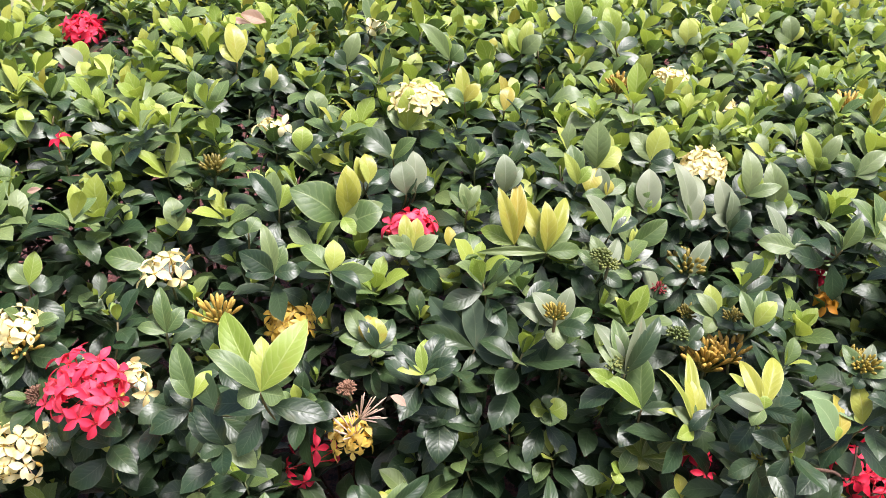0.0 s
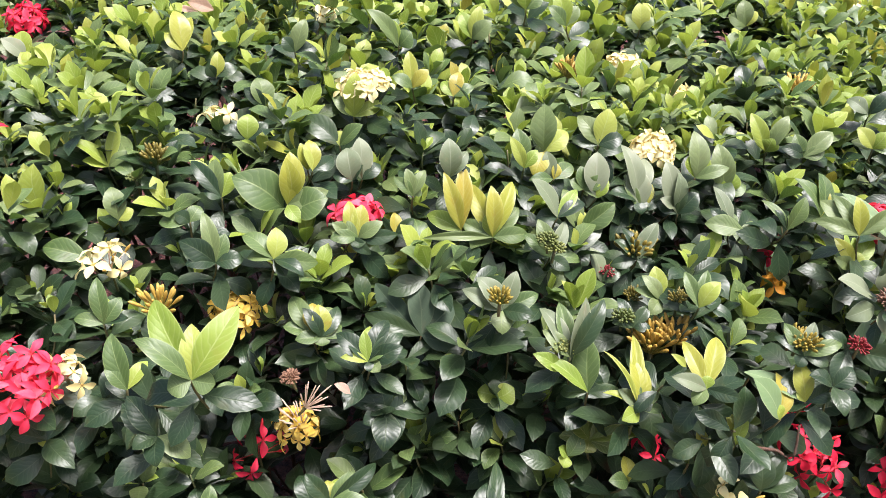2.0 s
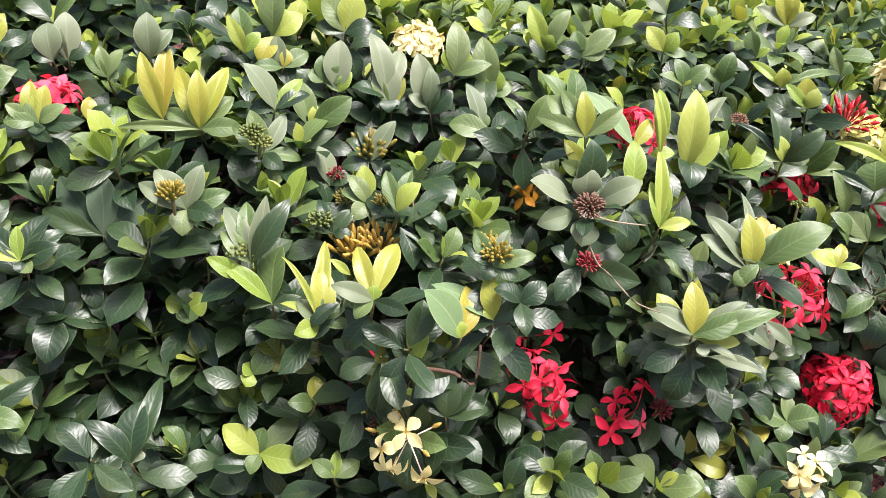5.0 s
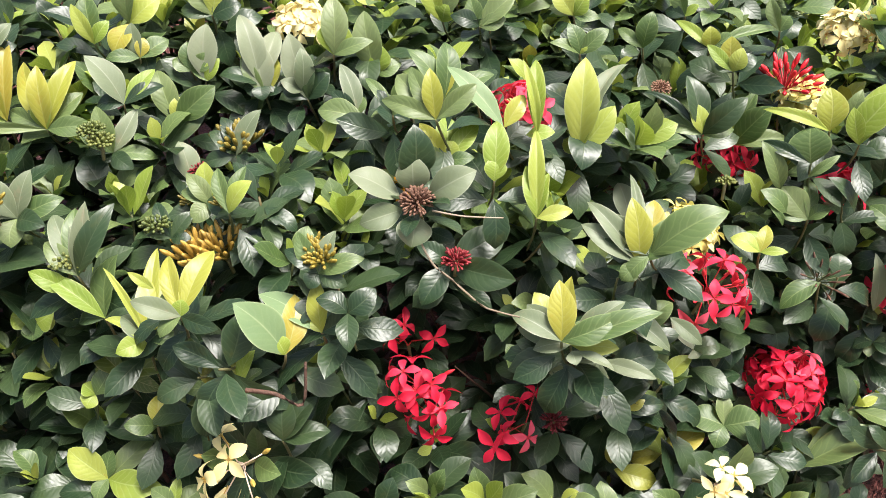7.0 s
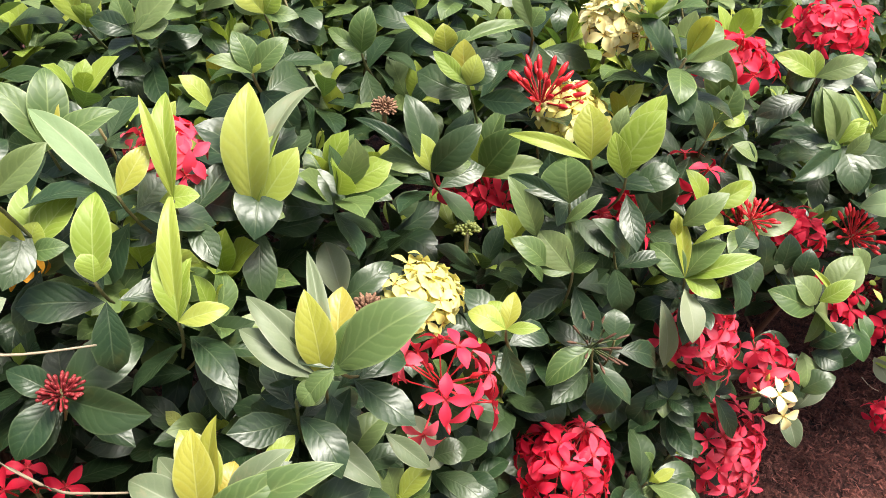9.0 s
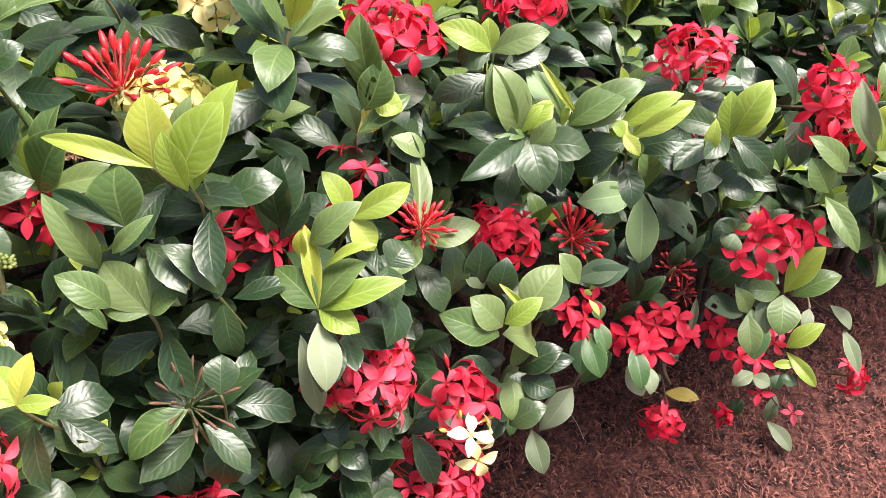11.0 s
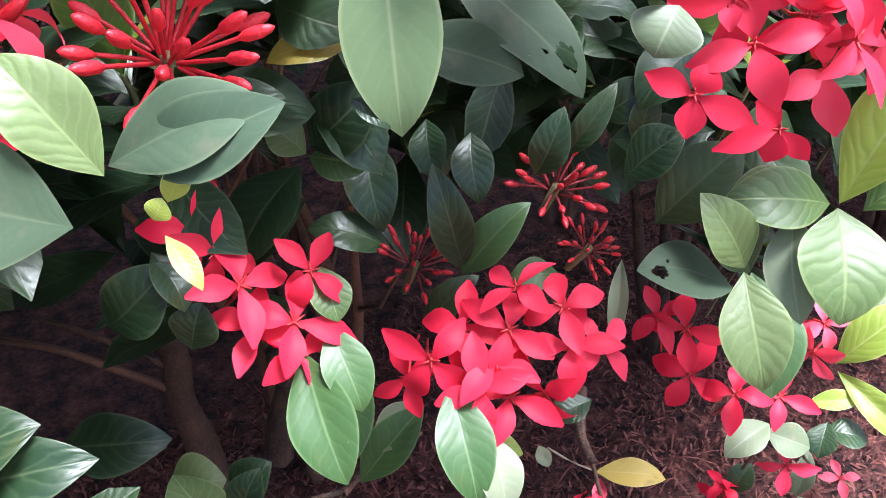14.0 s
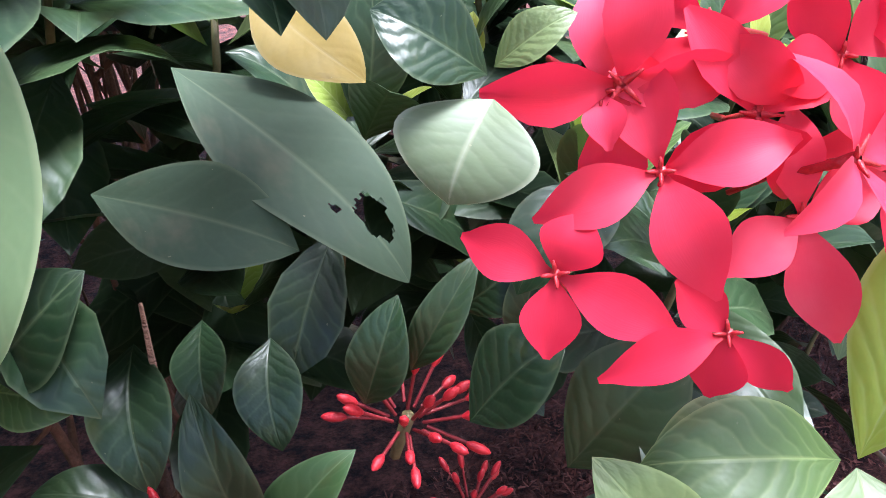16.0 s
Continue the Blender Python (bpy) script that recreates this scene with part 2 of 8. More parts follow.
def blade(name, length, width, rows, cols, droop, fold, wave, seed, belly=0.52, tip=1.25, base=1.0, cup=0.0, nick=None, holes=(), level=False):
    """A leaf blade along +y, its upper side to +z. droop bends it down (up where negative), fold is the V of the midrib, wave the ripple of the rim."""
    r = random.Random(seed)
    ph, sway, curl = r.uniform(0, 6.28), r.uniform(-0.06, 0.06), r.uniform(0.15, 0.9)
    y = z = 0.0
    verts, uvs, faces = [], [], []
    for i in range(rows + 1):
        u = i / rows
        # outline: rises fast from the stalk, widest at the belly, runs out to a point
        w = (math.sin(math.pi * min(u / (2 * belly), 0.5)) ** base if u < belly else max(1 - ((u - belly) / (1 - belly)) ** 1.8, 0.0) ** (0.68 * tip) * (1 - 0.10 * ((u - belly) / (1 - belly)) ** 6)) * width / 2
        w = max(w, 0.0012 * (1 if i < rows else 0.25))
        ang = droop * u + curl * u ** 4
        if i:
            y += length / rows * math.cos(ang)
            z -= length / rows * math.sin(ang)
        for j in range(cols + 1):
            s = j / cols * 2 - 1
            x = s * w + sway * length * math.sin(math.pi * u)
            lift = abs(s) ** 1.25 * w * fold - 0.35 * fold * w * abs(s) ** 4 + cup * w * s * s
            rip = wave * length * math.sin(u * 11 + ph + (1.3 if s > 0 else 0)) * s * s * math.sin(math.pi * u)
            if nick and abs(u - nick) < 0.09 and s > 0.6:
                x *= 0.72
            verts.append((x, y, z + lift + rip))
            uvs.append((u, j / cols))
    for i in range(rows):
        for j in range(cols):
            a = i * (cols + 1) + j
            if any(((i + 0.5) / rows - hu) ** 2 / ru ** 2 + ((j + 0.5) / cols - hv) ** 2 / rv ** 2 < 1.0 + 0.35 * math.sin(i * 0.9 + j * 0.5) * math.sin(j * 0.7 - i * 0.3) for hu, hv, ru, rv in holes):
                continue
            faces.append((a, a + 1, a + cols + 2, a + cols + 1))
    if level:
        a, chord = math.atan2(z, y), math.hypot(y, z) / length
        verts = [(vx, (vy * math.cos(a) + vz * math.sin(a)) / chord, (vz * math.cos(a) - vy * math.sin(a)) / chord) for vx, vy, vz in verts]
    me = bpy.data.meshes.new(name)
    me.from_pydata(verts, [], faces)
    layer = me.uv_layers.new(name="UVMap")
    for k, loop in enumerate(me.loops):
        layer.data[k].uv = uvs[loop.vertex_index]
    return smooth(me)


def variants(kind, n, make):
    out = []
    for i in range(n):
        me = make(i)
        me.materials.append(LEAF[kind, False])
        out.append(me)
    return out


BLADES = {
    "mature": variants("mature", 7, lambda i: blade("leaf", 1.0, (0.48, 0.54, 0.45, 0.52, 0.50, 0.47, 0.56)[i], 11, 6, (0.25, 0.4, 0.05, 0.3, -0.1, 0.6, 0.15)[i], (0.28, 0.20, 0.36, 0.25, 0.33, 0.23, 0.30)[i], 0.012 + 0.005 * (i % 3), i, 0.60, nick=0.7 if i == 5 else None)),
    "mid": variants("mid", 6, lambda i: blade("leaf", 1.0, (0.50, 0.54, 0.47, 0.52, 0.55, 0.50)[i], 11, 6, (0.15, 0.35, -0.1, 0.25, -0.2, 0.45)[i], (0.38, 0.30, 0.46, 0.34, 0.42, 0.32)[i], 0.013, 20 + i, 0.60)),
    "young": variants("young", 6, lambda i: blade("leaf", 1.0, (0.50, 0.54, 0.46, 0.52, 0.54, 0.48)[i], 11, 6, (0.2, -0.25, 0.45, 0.0, -0.4, 0.6)[i], (0.34, 0.28, 0.42, 0.32, 0.30, 0.36)[i], 0.010, 40 + i, 0.58)),
    "bronze": variants("bronze", 4, lambda i: blade("leaf", 1.0, (0.44, 0.48, 0.40, 0.46)[i], 11, 6, (0.1, -0.3, 0.3, -0.15)[i], (0.50, 0.42, 0.54, 0.46)[i], 0.010, 60 + i)),
    "edged": variants("edged", 4, lambda i: blade("leaf", 1.0, (0.46, 0.50, 0.44, 0.52)[i], 11, 6, (0.3, -0.2, 0.5, 0.1)[i], (0.24, 0.2, 0.28, 0.3)[i], 0.016, 70 + i, 0.56)),
}
# plain blades for the inner and distant leaves
COARSE = {
    kind: [blade("leaf", 1.0, w, 5, 2, d, f, 0.014, 140 + i, 0.60) for i, (w, d, f) in enumerate(shapes)]
    for kind, shapes in (
        ("mature", ((0.49, 0.25, 0.30), (0.53, 0.45, 0.22), (0.45, 0.0, 0.38), (0.49, 0.6, 0.26))), ("mid", ((0.52, 0.25, 0.28), (0.55, 0.4, 0.22), (0.48, 0.0, 0.32))),
        ("young", ((0.52, 0.1, 0.30), (0.55, -0.25, 0.26), (0.48, 0.3, 0.34))), ("bronze", ((0.44, 0.1, 0.3), (0.48, -0.2, 0.3))), ("edged", ((0.48, 0.3, 0.2),)))
}
# finer blades, 1 m long and 0.5 m wide before scaling, for the leaves set one by one
FINE = {
    kind: variants(kind, 4, lambda i: blade("leaf", 1.0, 0.5, 16, 10, bends[i], folds[i], 0.009 + 0.003 * (i % 2), 80 + i, 0.50 + 0.03 * (i % 3), level=True))
    for kind, bends, folds in (
        ("mature", (0.55, 0.85, 0.35, 1.05), (0.28, 0.22, 0.34, 0.25)), ("mid", (0.5, 0.8, 0.25, 1.0), (0.27, 0.22, 0.34, 0.25)),
        ("young", (0.45, 0.15, 0.75, 0.9), (0.26, 0.20, 0.32, 0.24)), ("bronze", (0.35, 0.1, 0.6, 0.8), (0.28, 0.22, 0.34, 0.25)), ("edged", (0.5, 0.3, 0.8, 0.6), (0.32, 0.26, 0.38, 0.3)),
        ("pale", (0.6, 0.35, 0.9, 0.5), (0.28, 0.22, 0.36, 0.25)), ("deep", (0.45, 0.6, 0.3, 0.5), (0.22, 0.18, 0.26, 0.2)), ("mint", (0.25, 0.2, 0.35, 0.3), (0.16, 0.14, 0.2, 0.16)), ("yellowed", (0.2, 0.1, 0.3, 0.2), (0.16, 0.12, 0.2, 0.15)), ("dull", (0.35, 0.45, 0.25, 0.5), (0.18, 0.14, 0.22, 0.16)), ("dry", (0.5, -0.4, 0.7, 0.3), (0.4, 0.3, 0.5, 0.3)))
}
# leaves that caterpillars have eaten into
FINE["holed"] = variants("dull", 2, lambda i: blade("leaf", 1.0, 0.5, 84, 60, 0.25, 0.10, 0.008, 95 + i, 0.52, level=True, holes=((0.79, 0.38, 0.075, 0.16), (0.70, 0.62, 0.015, 0.04)))) * 2
FINE["eaten"] = variants("mid", 2, lambda i: blade("leaf", 1.0, 0.5, 84, 60, 0.3, 0.2, 0.012, 97 + i, 0.52, level=True, holes=((0.62, 0.36, 0.05, 0.09), (0.40, 0.30, 0.16, 0.035), (0.30, 0.44, 0.06, 0.05)))) * 2


def tube(verts, faces, path, radii, sides=6, cap=True):
    """Adds a round rod along path to verts and faces."""
    start = len(verts)
    for i, (p, rad) in enumerate(zip(path, radii)):
        p = Vector(p)
        d = (Vector(path[min(i + 1, len(path) - 1)]) - Vector(path[max(i - 1, 0)])).normalized()
        a = d.orthogonal().normalized()
        b = d.cross(a)
        for s in range(sides):
            t = s / sides * 2 * math.pi
            verts.append(tuple(p + (a * math.cos(t) + b * math.sin(t)) * rad))
    for i in range(len(path) - 1):
        for s in range(sides):
            a, b = start + i * sides + s, start + i * sides + (s + 1) % sides
            faces.append((a, b, b + sides, a + sides))
    if cap:
        faces.append(tuple(start + (len(path) - 1) * sides + s for s in range(sides)))


def mesh_of(name, verts, faces, *materials, index=None):
    me = bpy.data.meshes.new(name)
    me.from_pydata(verts, [], faces)
    for m in materials:
        me.materials.append(m)
    if index:
        me.polygons.foreach_set("material_index", index)
    return smooth(me)


def floret(name, petal, throat, size, seed, rows=6, cols=4, bend=0.35, missing=0, wide=1.0):
    """One four-petalled flower: petals in a cross, the throat and four short stamens; it faces +z with its throat at the origin."""
    r = random.Random(seed)
    verts, faces, uvs, index = [], [], [], []
    for q in range(4 - missing):
        a = q * math.pi / 2 + r.uniform(-0.16, 0.16)
        ln, wd = size * r.uniform(0.95, 1.16), size * r.uniform(0.44, 0.54) * wide
        curl, tw = bend * r.uniform(-0.5, 2.2), r.uniform(-0.5, 0.5)
        start = len(verts)
        for i in range(rows + 1):
            u = i / rows
            w = (math.sin(math.pi * min(u / 1.04, 0.5)) ** 1.05 if u < 0.52 else max(1 - ((u - 0.52) / 0.48) ** 1.8, 0) ** 0.95) * wd / 2
            w = max(w, 0.0006)
            for j in range(cols + 1):
                s = j / cols * 2 - 1
                y = size * 0.04 + ln * math.sin(curl * u) / curl
                z = ln * 0.10 * math.sin(math.pi * u) - ln * (1 - math.cos(curl * u)) / curl + abs(s) * w * 0.3 + tw * s * w * u
                x = s * w
                verts.append((x * math.cos(a) - y * math.sin(a), x * math.sin(a) + y * math.cos(a), z))
                uvs.append((u, j / cols))
        for i in range(rows):
            for j in range(cols):
                b = start + i * (cols + 1) + j
                faces.append((b, b + 1, b + cols + 2, b + cols + 1))
                index.append(0)
    n0 = len(faces)
    for q in range(4):
        a = (q + 0.5) * math.pi / 2
        d = Vector((math.cos(a), math.sin(a), 0.55))
        tube(verts, faces, [d * 0.0006, d * size * 0.10, d * size * 0.2], [0.0007, 0.0005, 0.0002], 4)
    tube(verts, faces, [(0, 0, -0.012), (0, 0, -0.003), (0, 0, 0.0004)], [0.0007, 0.0009, 0.0014], 6)
    index += [1] * (len(faces) - n0)
    uvs += [(0.5, 0.5)] * (len(verts) - len(uvs))
    me = mesh_of(name, verts, faces, petal, throat, index=index)
    layer = me.uv_layers.new(name="UVMap")
    for k, loop in enumerate(me.loops):
        layer.data[k].uv = uvs[loop.vertex_index]
    return me


PETAL_LEN = 0.0182
FLORETS = {
    c: [floret("flower", PETAL[c], t, PETAL_LEN, 100 + i + 10 * k, bend=0.25 + 0.22 * i, wide=1.25 if c == "cream" else 1.08) for i in range(4)]
    for k, (c, t) in enumerate((("red", M_RED_TUBE), ("pink", M_RED_TUBE), ("yellow", M_YEL_BUD), ("cream", M_YEL_BUD), ("lemon", M_YEL_BUD), ("orange", M_YEL_BUD)))
}


# ---- the plan of the hedge ----
FRONT = ((-2.2, 0.50), (-0.5, 0.66), (0.0, 0.68), (0.3, 0.66), (0.5, 0.64), (0.8, 0.75), (1.1, 0.94), (1.3, 1.04), (1.6, 1.13), (2.2, 1.34), (4.5, 2.1))
GROUND = -0.03


def along(table, x):
    for (x0, y0), (x1, y1) in zip(table, table[1:]):
        if x <= x1 or (x1, y1) == table[-1]:
            return y0 + (y1 - y0) * max(0.0, (x - x0)) / (x1 - x0)


def crown(x):
    """Height of the clipped top along the hedge."""
    return along(((-2.2, 0.87), (-0.4, 0.85), (0.0, 0.83), (0.5, 0.79), (0.9, 0.75), (1.3, 0.68), (1.8, 0.66), (4.5, 0.72)), x)


def top(x, y):
    d = y - along(FRONT, x)
    f = 1 - math.exp(-max(d, 0.0) / 0.16)
    return 0.42 + (crown(x) - 0.42) * f + 0.03 * noise.noise((x * 3.1, y * 3.1, 0)) + 0.05 * min(max(d - 0.5, 0), 1.0)


def outward(x, y):
    """The way a shoot leans: up on the top, out over the front."""
    d = y - along(FRONT, x)
    g = math.exp(-max(d, 0) / 0.13)
    slope = (along(FRONT, x + 0.1) - along(FRONT, x - 0.1)) / 0.2
    return Vector((slope, -1, 0)).normalized() * g + Vector((0, 0, 1)) * (1.15 - 0.55 * g)


BACK = ((-2.2, 0.9), (-1.3, 1.35), (-0.9, 1.58), (-0.75, 1.68), (-0.6, 1.82), (-0.5, 2.0), (0.0, 2.9), (1.5, 3.3), (4.5, 4.6))


# ---- ground ----
def ground_material():
    k = Nodes("dry_lawn")
    obj = k.coords("Object")
    n = k.math("ADD", k.math("MULTIPLY", k.noise(1.3, 5.0, obj), 0.6), k.math("MULTIPLY", k.noise(60.0, 4.0, obj), 0.4))
    col = k.ramp(n, [(0.3, (0.12, 0.12, 0.05)), (0.5, (0.20, 0.19, 0.10)), (0.75, (0.28, 0.26, 0.15))])
    b = k.add("Bump", Strength=0.6, Distance=0.02, Height=k.noise(90.0, 4.0, obj))
    return k.out(k.add("BsdfPrincipled", Base_Color=col, Roughness=0.9, Normal=b.outputs[0]).outputs[0])


def mulch_material():
    k = Nodes("red_mulch")
    obj = k.coords("Object")
    n = k.math("ADD", k.math("MULTIPLY", k.noise(45.0, 5.0, obj), 0.55), k.math("MULTIPLY", k.noise(190.0, 5.0, obj, rough=0.7), 0.45))
    col = k.ramp(n, [(0.40, (0.016, 0.005, 0.005)), (0.51, (0.105, 0.034, 0.028)), (0.64, (0.25, 0.085, 0.066))])
    b = k.add("Bump", Strength=1.0, Distance=0.012, Height=k.noise(170.0, 5.0, obj, rough=0.7))
    return k.out(k.add("BsdfPrincipled", Base_Color=col, Roughness=0.95, Normal=b.outputs[0]).outputs[0])


M_LAWN, M_MULCH = ground_material(), mulch_material()
M_FIBRE = plain_material("mulch_fibre", (0.040, 0.013, 0.010), (0.27, 0.095, 0.074), 60, 0.95, island=True)
S_ = 2500.0
ground = new("ground", mesh_of("ground", [(-S_, -S_, GROUND - 0.03), (S_, -S_, GROUND - 0.03), (S_, S_, GROUND - 0.03), (-S_, S_, GROUND - 0.03)], [(0, 1, 2, 3)], M_LAWN))
tagged(ground, "dry pale lawn running out behind the hedge", "ground", kind="structure")

NX, NY = 130, 110
verts = []
for i in range(NX + 1):
    for j in range(NY + 1):
        x, y = -2.4 + 6.6 * i / NX, -0.2 + 5.4 * j / NY
        rim = min(1.0, 8 * min(i / NX, 1 - i / NX, j / NY, 1 - j / NY))
        verts.append((x, y, GROUND - 0.035 + rim * (0.035 + 0.014 * noise.noise((x * 5, y * 5, 3)) + 0.008 * noise.noise((x * 23, y * 23, 7)))))
faces = [(a, a + NY + 1, a + NY + 2, a + 1) for i in range(NX) for j in range(NY) for a in (i * (NY + 1) + j,)]
mulch = tagged(new("mulch_bed", mesh_of("mulch_bed", verts, faces, M_MULCH)), "red-brown shredded bark mulch under the hedge", "mulch", kind="structure")

# loose fibres on the mulch
rf = random.Random(5)
verts, faces = [], []
for _ in range(60000):
    x = rf.uniform(0.95, 2.3)
    y = along(FRONT, x) + rf.uniform(-0.45, 0.55)
    ln, wd = (rf.uniform(0.003, 0.012), rf.uniform(0.0005, 0.0015)) if rf.random() < 0.95 else (rf.uniform(0.012, 0.035), rf.uniform(0.0004, 0.0009))
    a, e, z = rf.uniform(0, 6.28), rf.gauss(0, 0.55), GROUND + 0.004 + rf.uniform(-0.004, 0.010) + 0.014 * noise.noise((x * 5, y * 5, 3)) + 0.008 * noise.noise((x * 23, y * 23, 7))
    d = Vector((math.cos(a) * math.cos(e), math.sin(a) * math.cos(e), math.sin(e))) * ln
    s = Vector((-math.sin(a), math.cos(a), rf.uniform(-0.6, 0.6))) * wd
    c, k0 = Vector((x, y, z)), len(verts)
    mid = c + Vector((0, 0, rf.uniform(-0.1, 0.16) * ln))
    verts += [tuple(c - d / 2 - s / 2), tuple(c - d / 2 + s / 2), tuple(mid + s), tuple(mid - s), tuple(c + d / 2 + s / 2), tuple(c + d / 2 - s / 2)]
    faces += [(k0, k0 + 1, k0 + 2, k0 + 3), (k0 + 3, k0 + 2, k0 + 4, k0 + 5)]
tagged(new("mulch_fibres", mesh_of("mulch_fibres", verts, faces, M_FIBRE)), "loose shredded red-brown bark fibres on the bed", "mulch", kind="stuff")


# ---- the bushes ----
BUSHES = {}
STUFF = {}


def bush_at(x, y):
    """The bush whose place in the planting grid is nearest to (x, y)."""
    i = min(max(round((x + 0.12) / 0.36), -4), 7)
    j = round((y - along(FRONT, x) - 0.16) / 0.38)
    if (i, max(j, 0)) not in BUSHES:
        bx = i * 0.36 - 0.12
        by = along(FRONT, bx) + 0.16 + 0.05 + max(j, 0) * 0.38
        ob = new("ixora_bush")
        ob.location = (bx, by, GROUND)
        BUSHES[i, max(j, 0)] = ob
        tagged(ob, "ixora bush with glossy dark leaves, yellow-green new shoots and flower heads", "bush", group="ixora hedge")
    return BUSHES[i, max(j, 0)]


def part(name, me, parent, m, label=""):
    """One mesh as a part of a thing; m is its pose in the world for a thing's part, in its part's own space for a sub-part."""
    ob = new(name, me)
    ob.parent = parent
    ob.matrix_basis = Matrix.Translation(-parent.location) @ m if parent.type == "EMPTY" else m
    if label:
        ob["label"] = label
    return ob


def frame_of(pos, axis, spin):
    """A pose at pos whose z runs along axis, turned by spin degrees about it."""
    z = Vector(axis).normalized()
    x = Vector((1, 0, 0)) - z * z.x
    x.normalize()
    m = Matrix((x, z.cross(x), z)).transposed().to_4x4()
    return Matrix.Translation(pos) @ m @ Matrix.Rotation(radians(spin), 4, "Z")


# pairs of leaves from the lowest up: blade kind, length in cm, degrees above the level, height below the tip in cm
PLANS = {
    "mature": (("mature", 5.4, 5, 2.2), ("mature", 5.8, 23, 1.4), ("mature", 5.6, 39, 0.9), ("mature", 4.7, 57, 0.5), ("young", 2.4, 66, 0.1)),
    "mid": (("mature", 5.6, 7, 2.2), ("mature", 5.8, 25, 1.4), ("mature", 5.4, 41, 0.9), ("mid", 4.8, 59, 0.4), ("young", 2.8, 73, 0.1)),
    "fresh": (("mature", 5.4, 7, 2.4), ("mature", 5.8, 25, 1.6), ("mid", 5.2, 39, 1.1), ("mid", 4.8, 57, 0.6), ("young", 4.5, 69, 0.2)),
    "bright": (("mature", 5.4, 9, 2.7), ("mid", 5.6, 27, 1.9), ("mid", 5.6, 43, 1.2), ("young", 5.4, 61, 0.6), ("young", 4.3, 73, 0.1)),
    "bronze": (("mature", 5.4, 7, 2.3), ("mature", 5.6, 25, 1.5), ("mid", 5.2, 41, 1.0), ("mid", 4.5, 61, 0.5), ("bronze", 4.5, 75, 0.1)),
    "bud": (("mature", 5.6, 5, 2.0), ("mature", 5.6, 21, 1.2), ("mature", 5.2, 35, 0.7), ("mid", 4.3, 51, 0.3)),
    "pale": (("mature", 5.6, 5, 1.9), ("mature", 5.6, 21, 1.2), ("mid", 5.0, 37, 0.6), ("mid", 4.3, 51, 0.2)),
    "variegated": (("edged", 5.4, 9, 2.0), ("edged", 5.4, 29, 1.2), ("edged", 4.8, 49, 0.6), ("edged", 3.8, 63, 0.2)),
    "under": (("mature", 5.6, -5, 2.5), ("mature", 5.6, 9, 1.8), ("mature", 5.4, 23, 1.2)),
    # light growth of the top, its paler leaves also standing in for sheen
    "light": (("mid", 5.2, 9, 2.4), ("mid", 5.4, 25, 1.6), ("mid", 5.2, 41, 1.0), ("young", 4.8, 57, 0.5), ("young", 3.8, 71, 0.1)),
    "none": (),
    "lower": (("mature", 5.6, 8, 5.2), ("mature", 5.6, 2, 3.8)),
}


def leaf_poses(plan, scale, r, open_=0.0):
    """(kind, variant, pose in the shoot's space) for every leaf of a shoot; the shoot's tip is at the origin, z along it."""
    for p, (kind, ln, up, low) in enumerate(PLANS[plan]):
        for side in (0, 180):
            a = p * 90 + side + r.gauss(0, 12)
            e = up + r.gauss(0, 13) - open_
            s = ln * 0.01 * scale * r.uniform(0.82, 1.15)
            m = Matrix.Translation((0, 0, -low * 0.01 * scale)) @ Matrix.Rotation(radians(a), 4, "Z") @ Matrix.Rotation(radians(e), 4, "X") @ Matrix.Rotation(radians(r.gauss(0, 16)), 4, "Y") @ Matrix.Translation((0, 0.004, 0)) @ Matrix.Diagonal((s * r.uniform(0.9, 1.08), s, s, 1))
            yield kind, r.randrange(len(BLADES[kind])), m


STEMS = []
for i, (ln, bend) in enumerate(((0.045, 0.010), (0.05, -0.008), (0.058, 0.012))):
    v, f = [], []
    tube(v, f, [(bend * (1 - q) ** 2, bend * 0.5 * (1 - q) ** 2, -ln * (1 - q)) for q in (0, 0.35, 0.7, 1)], [0.0009, 0.0013, 0.0013, 0.0011], 5)
    STEMS.append(mesh_of("shoot", v, f, M_STEM))


def gather(bush, kind, variant, m):
    """Adds a leaf to the bush's joined foliage."""
    STUFF.setdefault(bush.name, (bush, {}))[1].setdefault((kind, variant), []).append(m)


def shoot(x, y, z, plan="mature", scale=1.0, lean=None, spin=None, seed=None, near=True, open_=0.0, stem=True):
    """A leafy shoot with its tip at (x, y, z). lean: the way it points, else by its place on the hedge."""
    r = random.Random(seed if seed is not None else round(x * 7919 + y * 104729 + z * 1299709, 1))
    axis = Vector(lean) if lean else outward(x, y).normalized() + Vector((r.gauss(0, 0.2), r.gauss(0, 0.2), 0))
    m = frame_of((x, y, z), axis, spin if spin is not None else r.uniform(0, 360))
    bush = bush_at(x, y)
    if near:
        ob = part("shoot", STEMS[r.randrange(3)], bush, m)
        for kind, i, lm in leaf_poses(plan, scale, r, open_):
            part("leaf", BLADES[kind][i], ob, lm)
        for kind, i, lm in leaf_poses("lower", scale, r):
            gather(bush, kind, i % len(COARSE[kind]), m @ lm)
        return ob, m, bush
    for kind, i, lm in leaf_poses(plan, scale, r, open_):
        gather(bush, kind, i % len(COARSE[kind]), m @ lm)
    return None, m, bush


